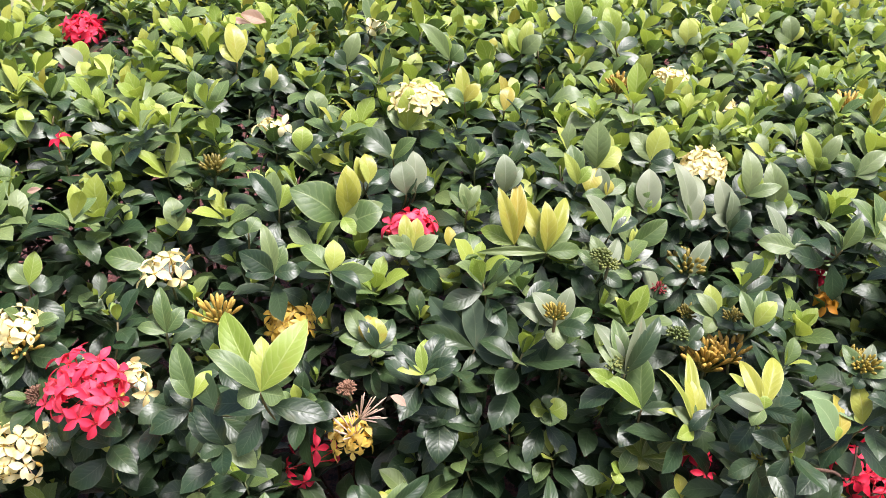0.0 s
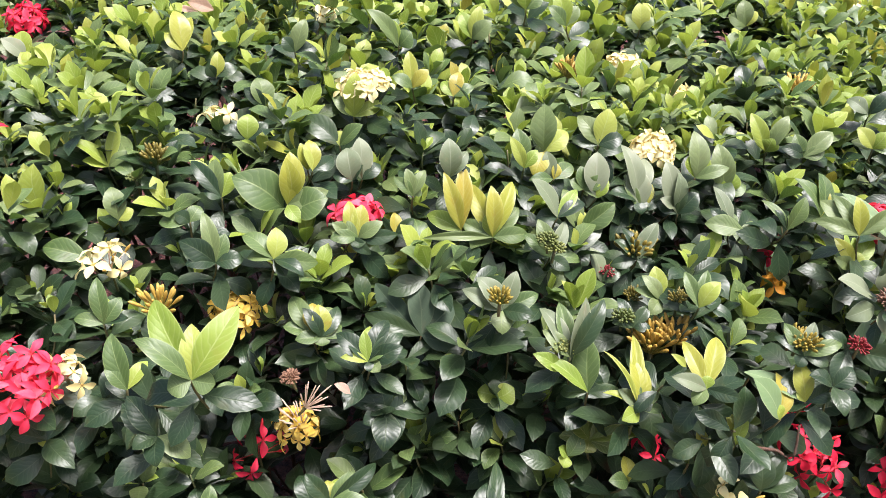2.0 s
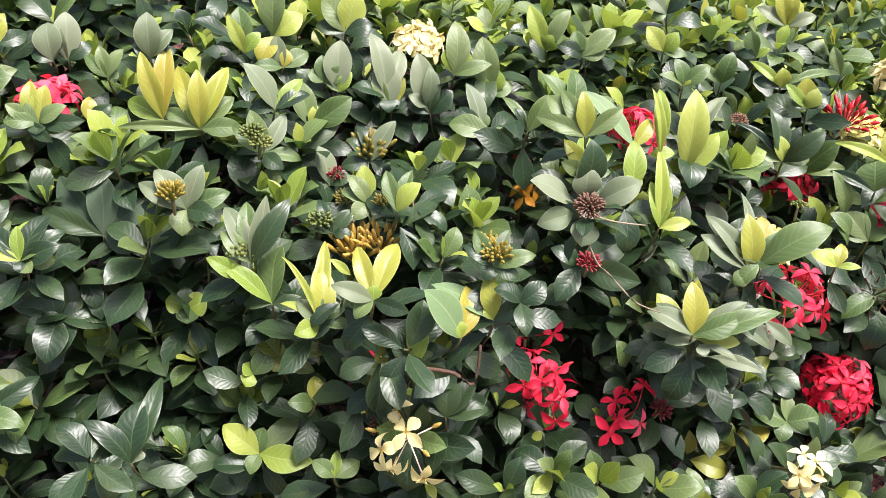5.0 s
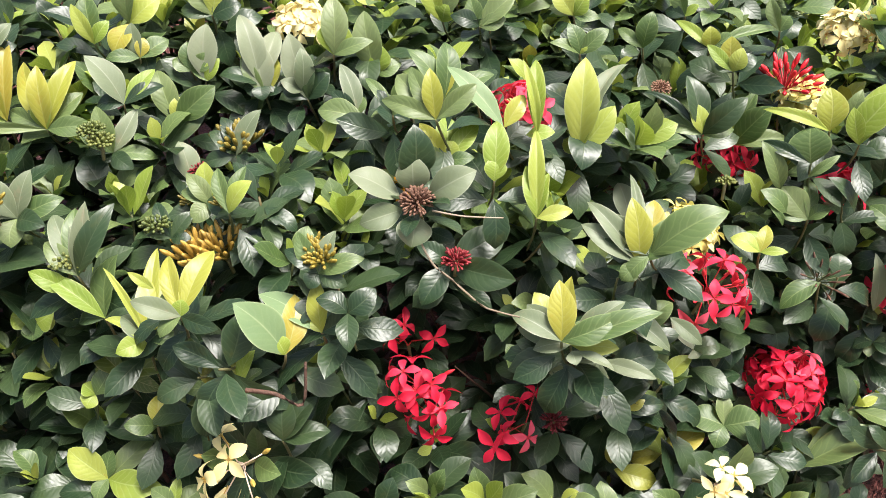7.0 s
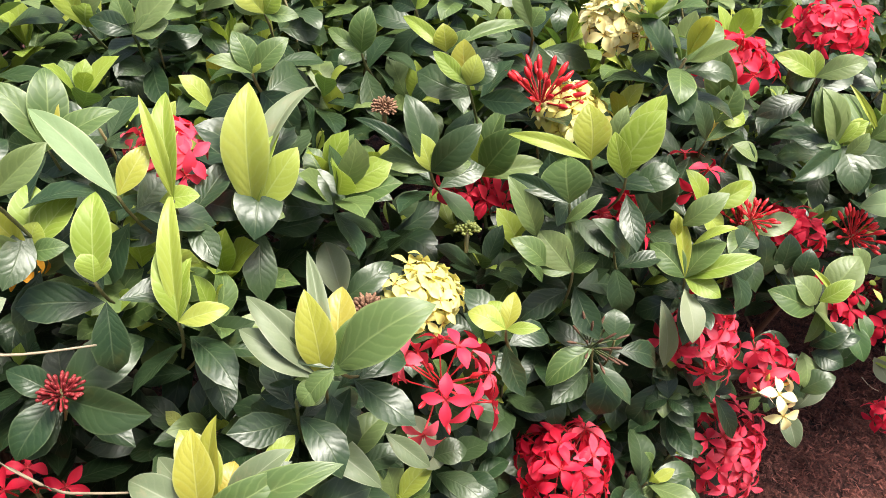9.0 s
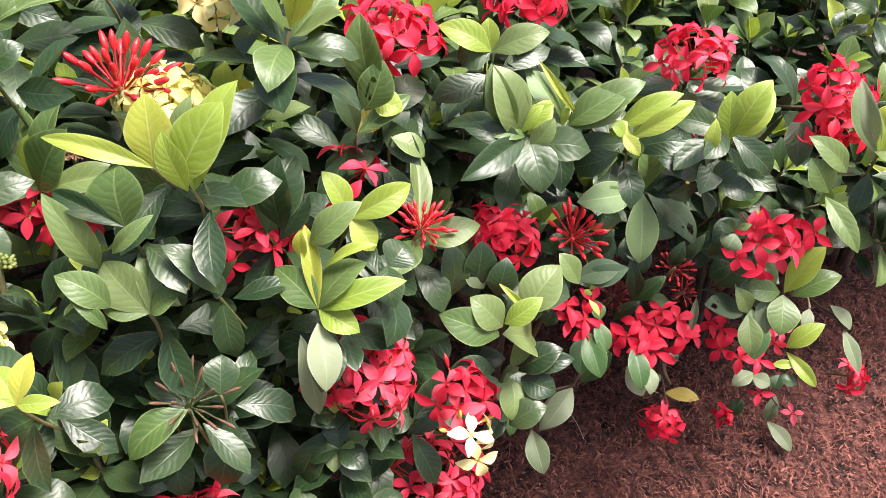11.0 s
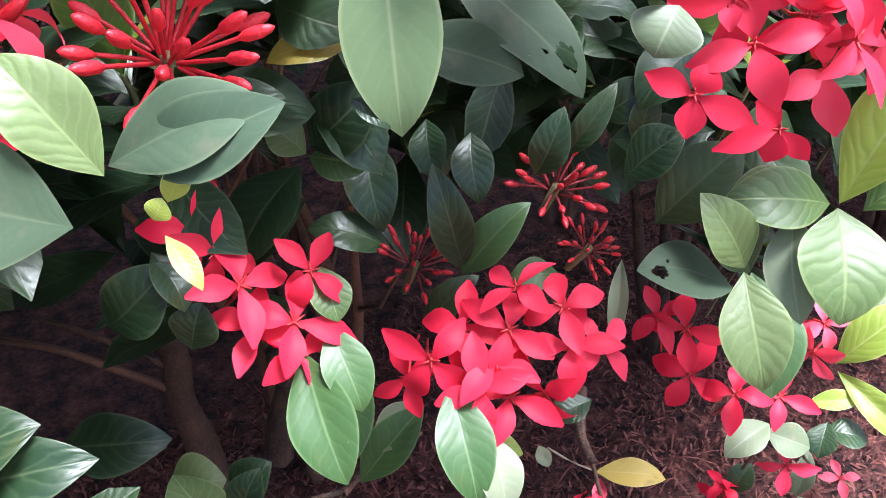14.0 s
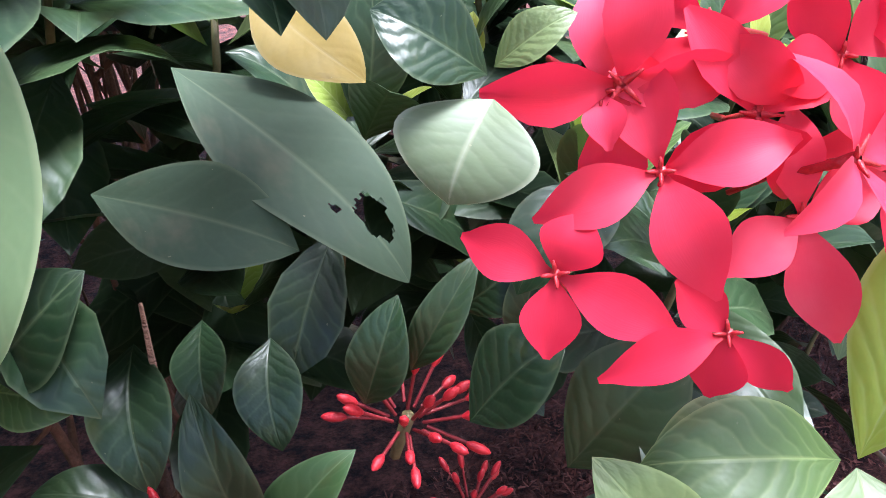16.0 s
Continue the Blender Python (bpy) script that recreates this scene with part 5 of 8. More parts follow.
twig([(0.366, 0.710, 0.660), (0.390, 0.708, 0.657), (0.409, 0.711, 0.642), (0.414, 0.723, 0.677)], .002, M_BARK, 0.37, 0.71, "brown woody stem")
twig([(1.444, 1.204, 0.248), (1.431, 1.176, 0.244), (1.427, 1.153, 0.247)], .004, M_BARK, 1.44, 1.20, "brown woody stem")
twig([(1.266, 1.356, 0.085), (1.272, 1.358, 0.120), (1.283, 1.361, 0.157), (1.278, 1.365, 0.190)], .012, M_BARK, 1.27, 1.36, "brown woody stem")
leaf((-0.298, 1.529, 0.898), (-0.338, 1.525, 0.912), 0.023, "dry", (0.150, -0.760, 0.650))
leaf((-0.324, 1.528, 0.896), (-0.361, 1.525, 0.904), 0.012, "dry", (0.163, -0.757, 0.650))
leaf((-0.045, 0.815, 0.656), (-0.062, 0.815, 0.670), 0.011, "dry", (0.033, -0.620, 0.954))
leaf((-0.512, 1.021, 0.822), (-0.493, 1.019, 0.827), 0.008, "dry", (0.337, -0.655, 0.761))
leaf((0.734, 0.852, 0.608), (0.762, 0.834, 0.589), 0.016, "pale", (-0.174, -0.601, 0.949))
leaf((0.678, 0.843, 0.597), (0.660, 0.824, 0.578), 0.014, "pale", (-0.123, -0.599, 0.965))
leaf((0.594, 0.853, 0.539), (0.580, 0.858, 0.572), 0.023, "mid", (-0.043, -0.583, 0.996))
leaf((0.699, 0.860, 0.386), (0.744, 0.848, 0.376), 0.027, "bronze", (-0.120, -0.517, 1.048))
leaf((0.696, 0.864, 0.391), (0.694, 0.871, 0.424), 0.016, "bronze", (-0.118, -0.521, 1.046))
leaf((0.444, 0.838, 0.526), (0.390, 0.781, 0.468), 0.023, "mature", (0.091, -0.568, 1.005))
leaf((1.145, 0.998, 0.539), (1.100, 1.008, 0.561), 0.028, "mid", (0.110, -0.574, 0.997))
leaf((1.148, 1.001, 0.545), (1.124, 1.011, 0.571), 0.026, "mid", (0.104, -0.586, 0.985))
leaf((1.149, 1.001, 0.548), (1.177, 1.000, 0.570), 0.018, "young", (0.102, -0.590, 0.980))
leaf((1.149, 1.003, 0.535), (1.186, 1.044, 0.474), 0.034, "mid", (0.112, -0.571, 0.999))
leaf((1.172, 1.026, 0.531), (1.208, 1.043, 0.560), 0.034, "mid", (0.054, -0.601, 0.975))
leaf((1.154, 1.067, 0.526), (1.141, 1.077, 0.549), 0.021, "pale", (0.079, -0.625, 0.943))
leaf((1.175, 1.021, 0.537), (1.154, 1.032, 0.561), 0.006, "young", (0.046, -0.600, 0.977))
leaf((1.124, 1.069, 0.520), (1.125, 1.083, 0.569), 0.026, "mature", (0.129, -0.616, 0.945))
leaf((1.146, 1.069, 0.526), (1.153, 1.079, 0.567), 0.028, "mature", (0.092, -0.625, 0.941))
leaf((1.164, 1.061, 0.521), (1.172, 1.068, 0.555), 0.025, "mature", (0.062, -0.617, 0.955))
leaf((1.159, 1.035, 0.459), (1.119, 1.040, 0.461), 0.021, "mature", (0.066, -0.541, 1.035))
leaf((1.163, 1.002, 0.424), (1.194, 0.999, 0.443), 0.026, "mature", (0.059, -0.480, 1.087))
leaf((1.192, 1.049, 0.517), (1.169, 1.046, 0.511), 0.025, "mature", (0.011, -0.606, 0.972))
leaf((0.504, 0.796, 0.796), (0.506, 0.804, 0.841), 0.029, "mature", (0.167, -0.640, 0.899))
leaf((0.504, 0.792, 0.790), (0.504, 0.797, 0.819), 0.026, "pale", (0.167, -0.635, 0.908))
leaf((0.494, 0.788, 0.786), (0.455, 0.791, 0.807), 0.028, "pale", (0.181, -0.627, 0.912))
leaf((0.495, 0.784, 0.779), (0.462, 0.774, 0.773), 0.021, "pale", (0.180, -0.621, 0.921))
leaf((0.504, 0.781, 0.777), (0.501, 0.763, 0.758), 0.028, "pale", (0.167, -0.620, 0.928))
leaf((0.515, 0.789, 0.787), (0.552, 0.790, 0.808), 0.025, "pale", (0.152, -0.634, 0.914))
leaf((1.323, 1.133, 0.558), (1.323, 1.145, 0.607), 0.027, "mid", (-0.225, -0.615, 0.909))
leaf((1.319, 1.131, 0.555), (1.261, 1.132, 0.553), 0.029, "mint", (-0.219, -0.614, 0.913))
leaf((1.325, 1.131, 0.557), (1.360, 1.123, 0.570), 0.026, "mature", (-0.227, -0.613, 0.911))
twig([(1.213, 1.383, 0.025), (1.208, 1.400, 0.079), (1.200, 1.410, 0.123), (1.204, 1.416, 0.166), (1.177, 1.462, 0.182)], .016, M_BARK, 1.21, 1.38, "brown woody stem")
twig([(1.199, 1.406, 0.134), (1.160, 1.406, 0.170), (1.127, 1.410, 0.195), (1.089, 1.426, 0.202)], .004, M_BARK, 1.20, 1.41, "brown woody stem")
twig([(1.199, 1.410, 0.155), (1.158, 1.413, 0.194), (1.116, 1.428, 0.215)], .003, M_BARK, 1.20, 1.41, "brown woody stem")
twig([(1.288, 1.131, 0.301), (1.306, 1.155, 0.287), (1.344, 1.203, 0.246)], .0022, M_BARK, 1.29, 1.13, "brown woody stem")
twig([(1.231, 1.095, 0.335), (1.255, 1.116, 0.319), (1.288, 1.132, 0.302)], .0022, M_BARK, 1.23, 1.10, "brown woody stem")
leaf((1.242, 1.136, 0.292), (1.255, 1.141, 0.320), 0.020, "mature", (-0.009, -0.516, 1.061))
leaf((1.209, 1.137, 0.282), (1.194, 1.117, 0.262), 0.021, "mid", (0.040, -0.510, 1.065))
leaf((1.192, 1.178, 0.322), (1.216, 1.166, 0.321), 0.017, "mature", (0.064, -0.570, 1.008))
leaf((1.171, 1.182, 0.321), (1.219, 1.164, 0.328), 0.028, "mature", (0.162, -0.561, 0.997))
leaf((1.213, 1.156, 0.303), (1.239, 1.148, 0.311), 0.028, "mid", (0.088, -0.528, 1.045))
leaf((1.240, 1.146, 0.301), (1.260, 1.144, 0.319), 0.023, "mature", (0.040, -0.517, 1.059))
leaf((1.214, 1.136, 0.419), (1.240, 1.132, 0.443), 0.024, "mature", (0.111, -0.625, 0.937))
leaf((1.241, 1.122, 0.412), (1.248, 1.124, 0.430), 0.018, "mature", (0.048, -0.608, 0.967))
leaf((1.511, 1.123, 0.278), (1.483, 1.117, 0.270), 0.018, "pale", (-0.341, -0.443, 1.022))
leaf((1.508, 1.121, 0.275), (1.526, 1.108, 0.270), 0.018, "pale", (-0.338, -0.440, 1.026))
leaf((1.611, 1.244, 0.037), (1.628, 1.248, 0.061), 0.021, "mature", (-0.325, -0.415, 1.052))
leaf((1.678, 1.243, 0.007), (1.689, 1.254, 0.048), 0.019, "pale", (-0.360, -0.394, 1.046))
leaf((1.680, 1.242, 0.007), (1.703, 1.203, -0.020), 0.023, "pale", (-0.361, -0.393, 1.046))
leaf((1.538, 1.113, 0.274), (1.557, 1.102, 0.271), 0.018, "mature", (-0.366, -0.426, 1.019))
leaf((1.541, 1.115, 0.277), (1.530, 1.104, 0.266), 0.016, "mature", (-0.370, -0.429, 1.015))
leaf((1.405, 1.122, 0.332), (1.385, 1.120, 0.328), 0.015, "mature", (-0.253, -0.495, 1.025))
leaf((1.347, 1.128, 0.323), (1.357, 1.101, 0.303), 0.021, "pale", (-0.183, -0.506, 1.041))
leaf((1.377, 1.116, 0.318), (1.379, 1.108, 0.312), 0.007, "pale", (-0.220, -0.489, 1.044))
leaf((1.344, 1.125, 0.320), (1.368, 1.114, 0.318), 0.016, "young", (-0.180, -0.503, 1.046))
leaf((1.331, 1.143, 0.335), (1.307, 1.132, 0.323), 0.018, "pale", (-0.165, -0.527, 1.029))
leaf((1.622, 1.131, 0.316), (1.627, 1.092, 0.284), 0.018, "pale", (-0.443, -0.432, 0.958))
leaf((1.588, 1.156, 0.333), (1.575, 1.142, 0.319), 0.015, "pale", (-0.415, -0.467, 0.950))
leaf((1.612, 1.153, 0.336), (1.626, 1.127, 0.319), 0.018, "pale", (-0.436, -0.458, 0.941))
leaf((1.461, 1.161, 0.480), (1.428, 1.148, 0.463), 0.026, "mature", (-0.346, -0.583, 0.875))
twig([(1.437, 1.201, 0.246), (1.444, 1.200, 0.217), (1.453, 1.197, 0.186), (1.457, 1.181, 0.155)], .0018, M_BARK, 1.44, 1.20, "brown woody stem")
twig([(1.613, 1.228, 0.169), (1.622, 1.237, 0.107), (1.619, 1.251, 0.046), (1.606, 1.245, 0.036)], .0016, M_BARK, 1.61, 1.23, "brown woody stem")
twig([(1.625, 1.217, 0.144), (1.666, 1.234, 0.069), (1.730, 1.258, -0.008)], .0016, M_BARK, 1.63, 1.22, "brown woody stem")
twig([(1.374, 1.292, 0.059), (1.385, 1.277, 0.045), (1.392, 1.258, 0.027)], .0009, M_TWIG, 1.37, 1.29, "pale dry bent twig")
twig([(1.440, 1.235, 0.164), (1.460, 1.236, 0.141), (1.472, 1.229, 0.136)], .0008, M_TWIG, 1.44, 1.24, "pale dry bent twig")
twig([(1.605, 1.184, 0.324), (1.607, 1.160, 0.328), (1.616, 1.142, 0.326), (1.623, 1.131, 0.315)], .0018, M_BARK, 1.60, 1.18, "brown woody stem")
twig([(1.588, 1.156, 0.333), (1.600, 1.178, 0.330), (1.606, 1.202, 0.328)], .0015, M_TWIG, 1.59, 1.16, "pale dry bent twig")
twig([(1.255, 1.140, 0.273), (1.243, 1.125, 0.268), (1.238, 1.111, 0.267)], .0018, M_BARK, 1.26, 1.14, "brown woody stem")



flower_head(*at(-0.470, 0.832, 0.761, 0.06), "cream", 14, .030, spread=70, buds=1, plan="none", size=0.85, seed=601)
flower_head(*at(-0.453, 0.744, 0.669, 0.06), "cream", 24, .036, spread=80, buds=1, plan="none", size=0.85, seed=602)
flower_head(*at(-0.325, 0.766, 0.736, 0.06), "cream", 8, .026, spread=70, buds=1, plan="none", size=0.85, seed=603)
flower_head(*at(0.491, 1.524, 0.763, 0.06), "cream", 30, .030, spread=75, buds=1, plan="none", size=0.85, seed=604)
flower_head(*at(0.389, 1.518, 0.820, 0.06), "cream", 30, .032, spread=75, buds=1, plan="none", size=0.85, seed=605)
bud_head(*at(0.265, 1.320, 0.863, 0.050), "yellow", 0.94, plan="none", seed=606)
bud_head(*at(0.639, 1.370, 0.815, 0.050), "yellow", 1.02, plan="none", seed=607)
bud_head(*at(-0.088, 0.825, 0.642, 0.050), "tubes", 0.94, lean=(0.5, -0.3, 0.8), plan="none", seed=608)
bud_head(*at(0.121, 0.863, 0.750, 0.050), "olive", 0.80, plan="none", seed=609)
bud_head(*at(0.184, 0.839, 0.705, 0.050), "green", 1.02, plan="none", seed=610)
bud_head(*at(0.185, 0.960, 0.771, 0.050), "green", 0.94, plan="none", seed=611)
bud_head(*at(0.297, 0.867, 0.693, 0.050), "yellow", 0.94, plan="none", seed=612)
bud_head(*at(0.420, 0.786, 0.745, 0.050), "olive", 0.66, plan="none", seed=613)
bud_head(*at(-0.263, 0.897, 0.730, 0.050), "yellow", 1.02, plan="none", seed=614)
bud_head(*at(-0.113, 0.831, 0.672, 0.050), "brown", 0.77, plan="none", seed=615)
bud_head(*at(0.197, 0.839, 0.704, 0.050), "green", 0.94, plan="none", seed=616)
bud_head(*at(0.274, 0.890, 0.700, 0.050), "green", 0.94, plan="none", seed=617)
bud_head(*at(0.320, 0.860, 0.700, 0.050), "yellow", 0.94, plan="none", seed=619)
bud_head(*at(0.425, 0.777, 0.745, 0.050), "olive", 0.73, plan="none", seed=620)
bud_head(*at(0.325, 0.881, 0.734, 0.050), "olive", 0.66, plan="none", seed=621)
bud_head(*at(0.036, 0.863, 0.474, 0.050), "green", 0.77, plan="none", seed=622)
bud_head(*at(0.195, 0.954, 0.762, 0.050), "green", 0.94, plan="none", seed=623)
bud_head(*at(0.298, 0.863, 0.690, 0.050), "yellow", 1.10, plan="none", seed=624)
bud_head(*at(0.427, 0.772, 0.746, 0.050), "olive", 0.80, plan="none", seed=625)
bud_head(*at(0.262, 0.868, 0.720, 0.050), "green", 0.94, plan="none", seed=626)
bud_head(*at(0.283, 0.913, 0.717, 0.050), "olive", 0.66, plan="none", seed=627)
bud_head(*at(0.534, 0.852, 0.685, 0.050), "crimson", 0.94, plan="none", seed=628)
bud_head(*at(0.623, 0.796, 0.533, 0.050), "crimson", 0.85, plan="none", seed=629)
bud_head(*at(0.762, 1.104, 0.730, 0.050), "brown", 0.77, plan="none", seed=630)
flower_head(*at(0.974, 1.148, 0.786, 0.06), "cream", 30, .032, spread=75, buds=1, plan="none", size=0.85, seed=631)
bud_head(*at(0.818, 1.009, 0.665, 0.050), "green", 0.77, plan="none", seed=632)

# shoots leaf by leaf
rosette((-0.477, 0.907, 0.758), (0.306, -0.571, 0.761), ((-0.474, 0.931, 0.788), 0.020, "young"), ((-0.498, 0.914, 0.780), 0.022, "mid"), ((-0.456, 0.917, 0.752), 0.022, "mature"), ((-0.504, 0.903, 0.761), 0.019, "mature"))
rosette((-0.450, 0.982, 0.696), (0.268, -0.577, 0.772), ((-0.452, 0.994, 0.709), 0.023, "young"), ((-0.470, 0.974, 0.729), 0.025, "mature"), ((-0.412, 0.984, 0.682), 0.022, "mature"))
rosette((-0.483, 1.087, 0.697), (0.270, -0.600, 0.753), ((-0.490, 1.091, 0.730), 0.028, "mid"), ((-0.463, 1.098, 0.700), 0.020, "mid"))
rosette((-0.361, 0.974, 0.744), (0.226, -0.605, 0.764), ((-0.414, 0.980, 0.755), 0.030, "mid"))
rosette((-0.307, 0.844, 0.735), (0.209, -0.569, 0.795), ((-0.308, 0.867, 0.753), 0.018, "young"), ((-0.338, 0.847, 0.740), 0.016, "mid"), ((-0.285, 0.856, 0.734), 0.018, "mature"), ((-0.315, 0.871, 0.776), 0.019, "mid"), ((-0.291, 0.864, 0.755), 0.018, "mid"))
rosette((-0.254, 0.737, 0.729), (0.186, -0.534, 0.825), ((-0.270, 0.768, 0.773), 0.023, "mid"), ((-0.239, 0.762, 0.744), 0.015, "young"), ((-0.274, 0.745, 0.752), 0.017, "mid"))
rosette((-0.164, 0.652, 0.804), (0.136, -0.546, 0.827), ((-0.165, 0.681, 0.841), 0.023, "young"), ((-0.127, 0.695, 0.849), 0.029, "young"), ((-0.200, 0.705, 0.850), 0.027, "young"), ((-0.208, 0.661, 0.840), 0.020, "mid"), ((-0.145, 0.653, 0.799), 0.020, "mid"), ((-0.183, 0.646, 0.799), 0.022, "mid"))
rosette((-0.356, 0.759, 0.649), (0.238, -0.497, 0.835), ((-0.375, 0.793, 0.674), 0.027, "mature"), ((-0.341, 0.796, 0.664), 0.018, "mature"), ((-0.358, 0.754, 0.644), 0.017, "bronze"), ((-0.389, 0.756, 0.659), 0.021, "mature"), ((-0.320, 0.728, 0.639), 0.024, "mature"))
rosette((-0.421, 0.770, 0.658), (0.277, -0.495, 0.823), ((-0.459, 0.768, 0.660), 0.021, "mature"), ((-0.404, 0.786, 0.672), 0.022, "mature"), ((-0.405, 0.756, 0.639), 0.024, "mature"))
rosette((-0.204, 0.657, 0.739), (0.160, -0.511, 0.845), ((-0.231, 0.677, 0.768), 0.023, "mature"), ((-0.201, 0.634, 0.725), 0.020, "mature"), ((-0.176, 0.648, 0.722), 0.021, "mid"), ((-0.222, 0.643, 0.737), 0.018, "mature"))
rosette((-0.289, 0.760, 0.701), (0.203, -0.527, 0.825), ((-0.280, 0.788, 0.724), 0.021, "mature"), ((-0.312, 0.738, 0.697), 0.021, "mature"), ((-0.268, 0.744, 0.685), 0.021, "mature"))
rosette((-0.092, 0.894, 0.683), (0.055, -0.582, 0.811), ((-0.093, 0.920, 0.707), 0.024, "bronze"), ((-0.117, 0.928, 0.711), 0.024, "mid"), ((-0.069, 0.919, 0.700), 0.024, "mid"), ((-0.125, 0.897, 0.691), 0.021, "mid"), ((-0.062, 0.902, 0.688), 0.017, "mid"), ((-0.094, 0.881, 0.680), 0.017, "mid"))
rosette((-0.024, 0.840, 0.681), (0.010, -0.565, 0.825), ((-0.024, 0.868, 0.708), 0.022, "young"), ((-0.060, 0.860, 0.705), 0.023, "mature"), ((0.012, 0.843, 0.698), 0.023, "mature"), ((-0.047, 0.849, 0.688), 0.014, "young"), ((-0.000, 0.854, 0.674), 0.019, "mid"), ((-0.013, 0.827, 0.677), 0.017, "mid"))
rosette((-0.008, 0.846, 0.606), (-0.001, -0.536, 0.844), ((-0.062, 0.874, 0.617), 0.024, "mature"), ((-0.015, 0.864, 0.630), 0.023, "mature"), ((0.040, 0.855, 0.590), 0.026, "mature"), ((0.020, 0.863, 0.609), 0.023, "mature"), ((-0.011, 0.805, 0.582), 0.033, "mature"), ((-0.034, 0.829, 0.602), 0.022, "mature"))
rosette((0.123, 0.861, 0.610), (-0.086, -0.539, 0.838), ((0.100, 0.865, 0.612), 0.024, "young"), ((0.141, 0.865, 0.620), 0.028, "young"), ((0.122, 0.846, 0.601), 0.024, "mid"))
rosette((-0.135, 0.933, 0.761), (0.087, -0.624, 0.777), ((-0.133, 0.956, 0.789), 0.024, "young"), ((-0.171, 0.955, 0.780), 0.028, "mid"), ((-0.086, 0.936, 0.753), 0.024, "mid"), ((-0.165, 0.936, 0.761), 0.020, "mid"), ((-0.100, 0.912, 0.750), 0.020, "mature"), ((-0.121, 0.921, 0.745), 0.017, "mature"))
rosette((-0.202, 0.934, 0.756), (0.132, -0.617, 0.776), ((-0.211, 0.952, 0.786), 0.019, "mid"), ((-0.191, 0.952, 0.784), 0.019, "mid"), ((-0.232, 0.920, 0.762), 0.024, "mature"), ((-0.171, 0.939, 0.758), 0.023, "mature"), ((-0.216, 0.963, 0.806), 0.019, "mid"), ((-0.240, 0.937, 0.784), 0.027, "mature"))
rosette((-0.208, 1.030, 0.794), (0.130, -0.656, 0.744), ((-0.217, 1.061, 0.830), 0.026, "mid"), ((-0.197, 1.045, 0.820), 0.024, "young"), ((-0.228, 1.031, 0.802), 0.021, "mature"), ((-0.245, 1.057, 0.830), 0.021, "mature"))
rosette((-0.241, 0.994, 0.779), (0.154, -0.638, 0.755), ((-0.278, 0.997, 0.777), 0.023, "mid"), ((-0.231, 1.011, 0.791), 0.020, "mid"), ((-0.258, 0.996, 0.789), 0.018, "mature"))
rosette((-0.338, 1.029, 0.765), (0.208, -0.630, 0.748), ((-0.347, 1.049, 0.800), 0.027, "mid"), ((-0.321, 1.038, 0.775), 0.020, "young"))
rosette((-0.365, 1.105, 0.804), (0.218, -0.657, 0.721), ((-0.354, 1.135, 0.852), 0.017, "young"), ((-0.407, 1.103, 0.840), 0.021, "young"), ((-0.393, 1.097, 0.816), 0.019, "young"), ((-0.335, 1.115, 0.820), 0.018, "mid"))
rosette((-0.104, 1.058, 0.816), (0.062, -0.677, 0.733), ((-0.112, 1.070, 0.847), 0.017, "bronze"), ((-0.096, 1.084, 0.842), 0.020, "bronze"))
rosette((-0.051, 1.078, 0.791), (0.027, -0.672, 0.740), ((-0.057, 1.100, 0.827), 0.032, "pale"), ((-0.037, 1.087, 0.809), 0.019, "mature"), ((-0.075, 1.084, 0.798), 0.022, "mature"))
rosette((-0.040, 0.980, 0.762), (0.020, -0.640, 0.768), ((-0.035, 1.004, 0.793), 0.021, "bronze"), ((-0.064, 0.990, 0.777), 0.018, "mid"), ((-0.010, 0.984, 0.780), 0.019, "mid"), ((-0.072, 0.973, 0.766), 0.018, "mid"), ((0.007, 0.981, 0.765), 0.019, "mature"), ((-0.039, 0.966, 0.755), 0.019, "mature"))
rosette((-0.367, 1.276, 0.850), (0.202, -0.703, 0.682), ((-0.366, 1.292, 0.888), 0.030, "mid"), ((-0.379, 1.275, 0.857), 0.023, "young"), ((-0.331, 1.282, 0.874), 0.025, "mature"))
rosette((-0.589, 1.452, 0.841), (0.284, -0.696, 0.659), ((-0.601, 1.483, 0.877), 0.035, "young"), ((-0.621, 1.450, 0.875), 0.028, "pale"), ((-0.559, 1.471, 0.860), 0.024, "mid"))
rosette((-0.322, 1.386, 0.872), (0.168, -0.729, 0.664), ((-0.336, 1.424, 0.922), 0.032, "bronze"), ((-0.348, 1.397, 0.896), 0.025, "bronze"), ((-0.314, 1.430, 0.911), 0.023, "bronze"))
rosette((-0.267, 1.344, 0.844), (0.141, -0.720, 0.679), ((-0.264, 1.361, 0.877), 0.021, "bronze"), ((-0.279, 1.348, 0.861), 0.019, "mature"), ((-0.237, 1.358, 0.854), 0.023, "mature"))
rosette((-0.052, 1.180, 0.840), (0.026, -0.708, 0.705), ((-0.047, 1.189, 0.898), 0.030, "young"), ((-0.056, 1.187, 0.860), 0.023, "young"), ((-0.015, 1.213, 0.848), 0.020, "young"), ((-0.079, 1.189, 0.865), 0.019, "mid"))
rosette((-0.183, 1.254, 0.828), (0.101, -0.709, 0.698), ((-0.193, 1.274, 0.864), 0.036, "mid"), ((-0.177, 1.264, 0.842), 0.026, "young"), ((-0.210, 1.258, 0.855), 0.021, "mature"), ((-0.152, 1.280, 0.832), 0.023, "mid"))
rosette((-0.200, 1.185, 0.806), (0.114, -0.690, 0.715), ((-0.198, 1.203, 0.836), 0.029, "young"), ((-0.231, 1.190, 0.823), 0.021, "mature"), ((-0.172, 1.200, 0.823), 0.022, "mature"))
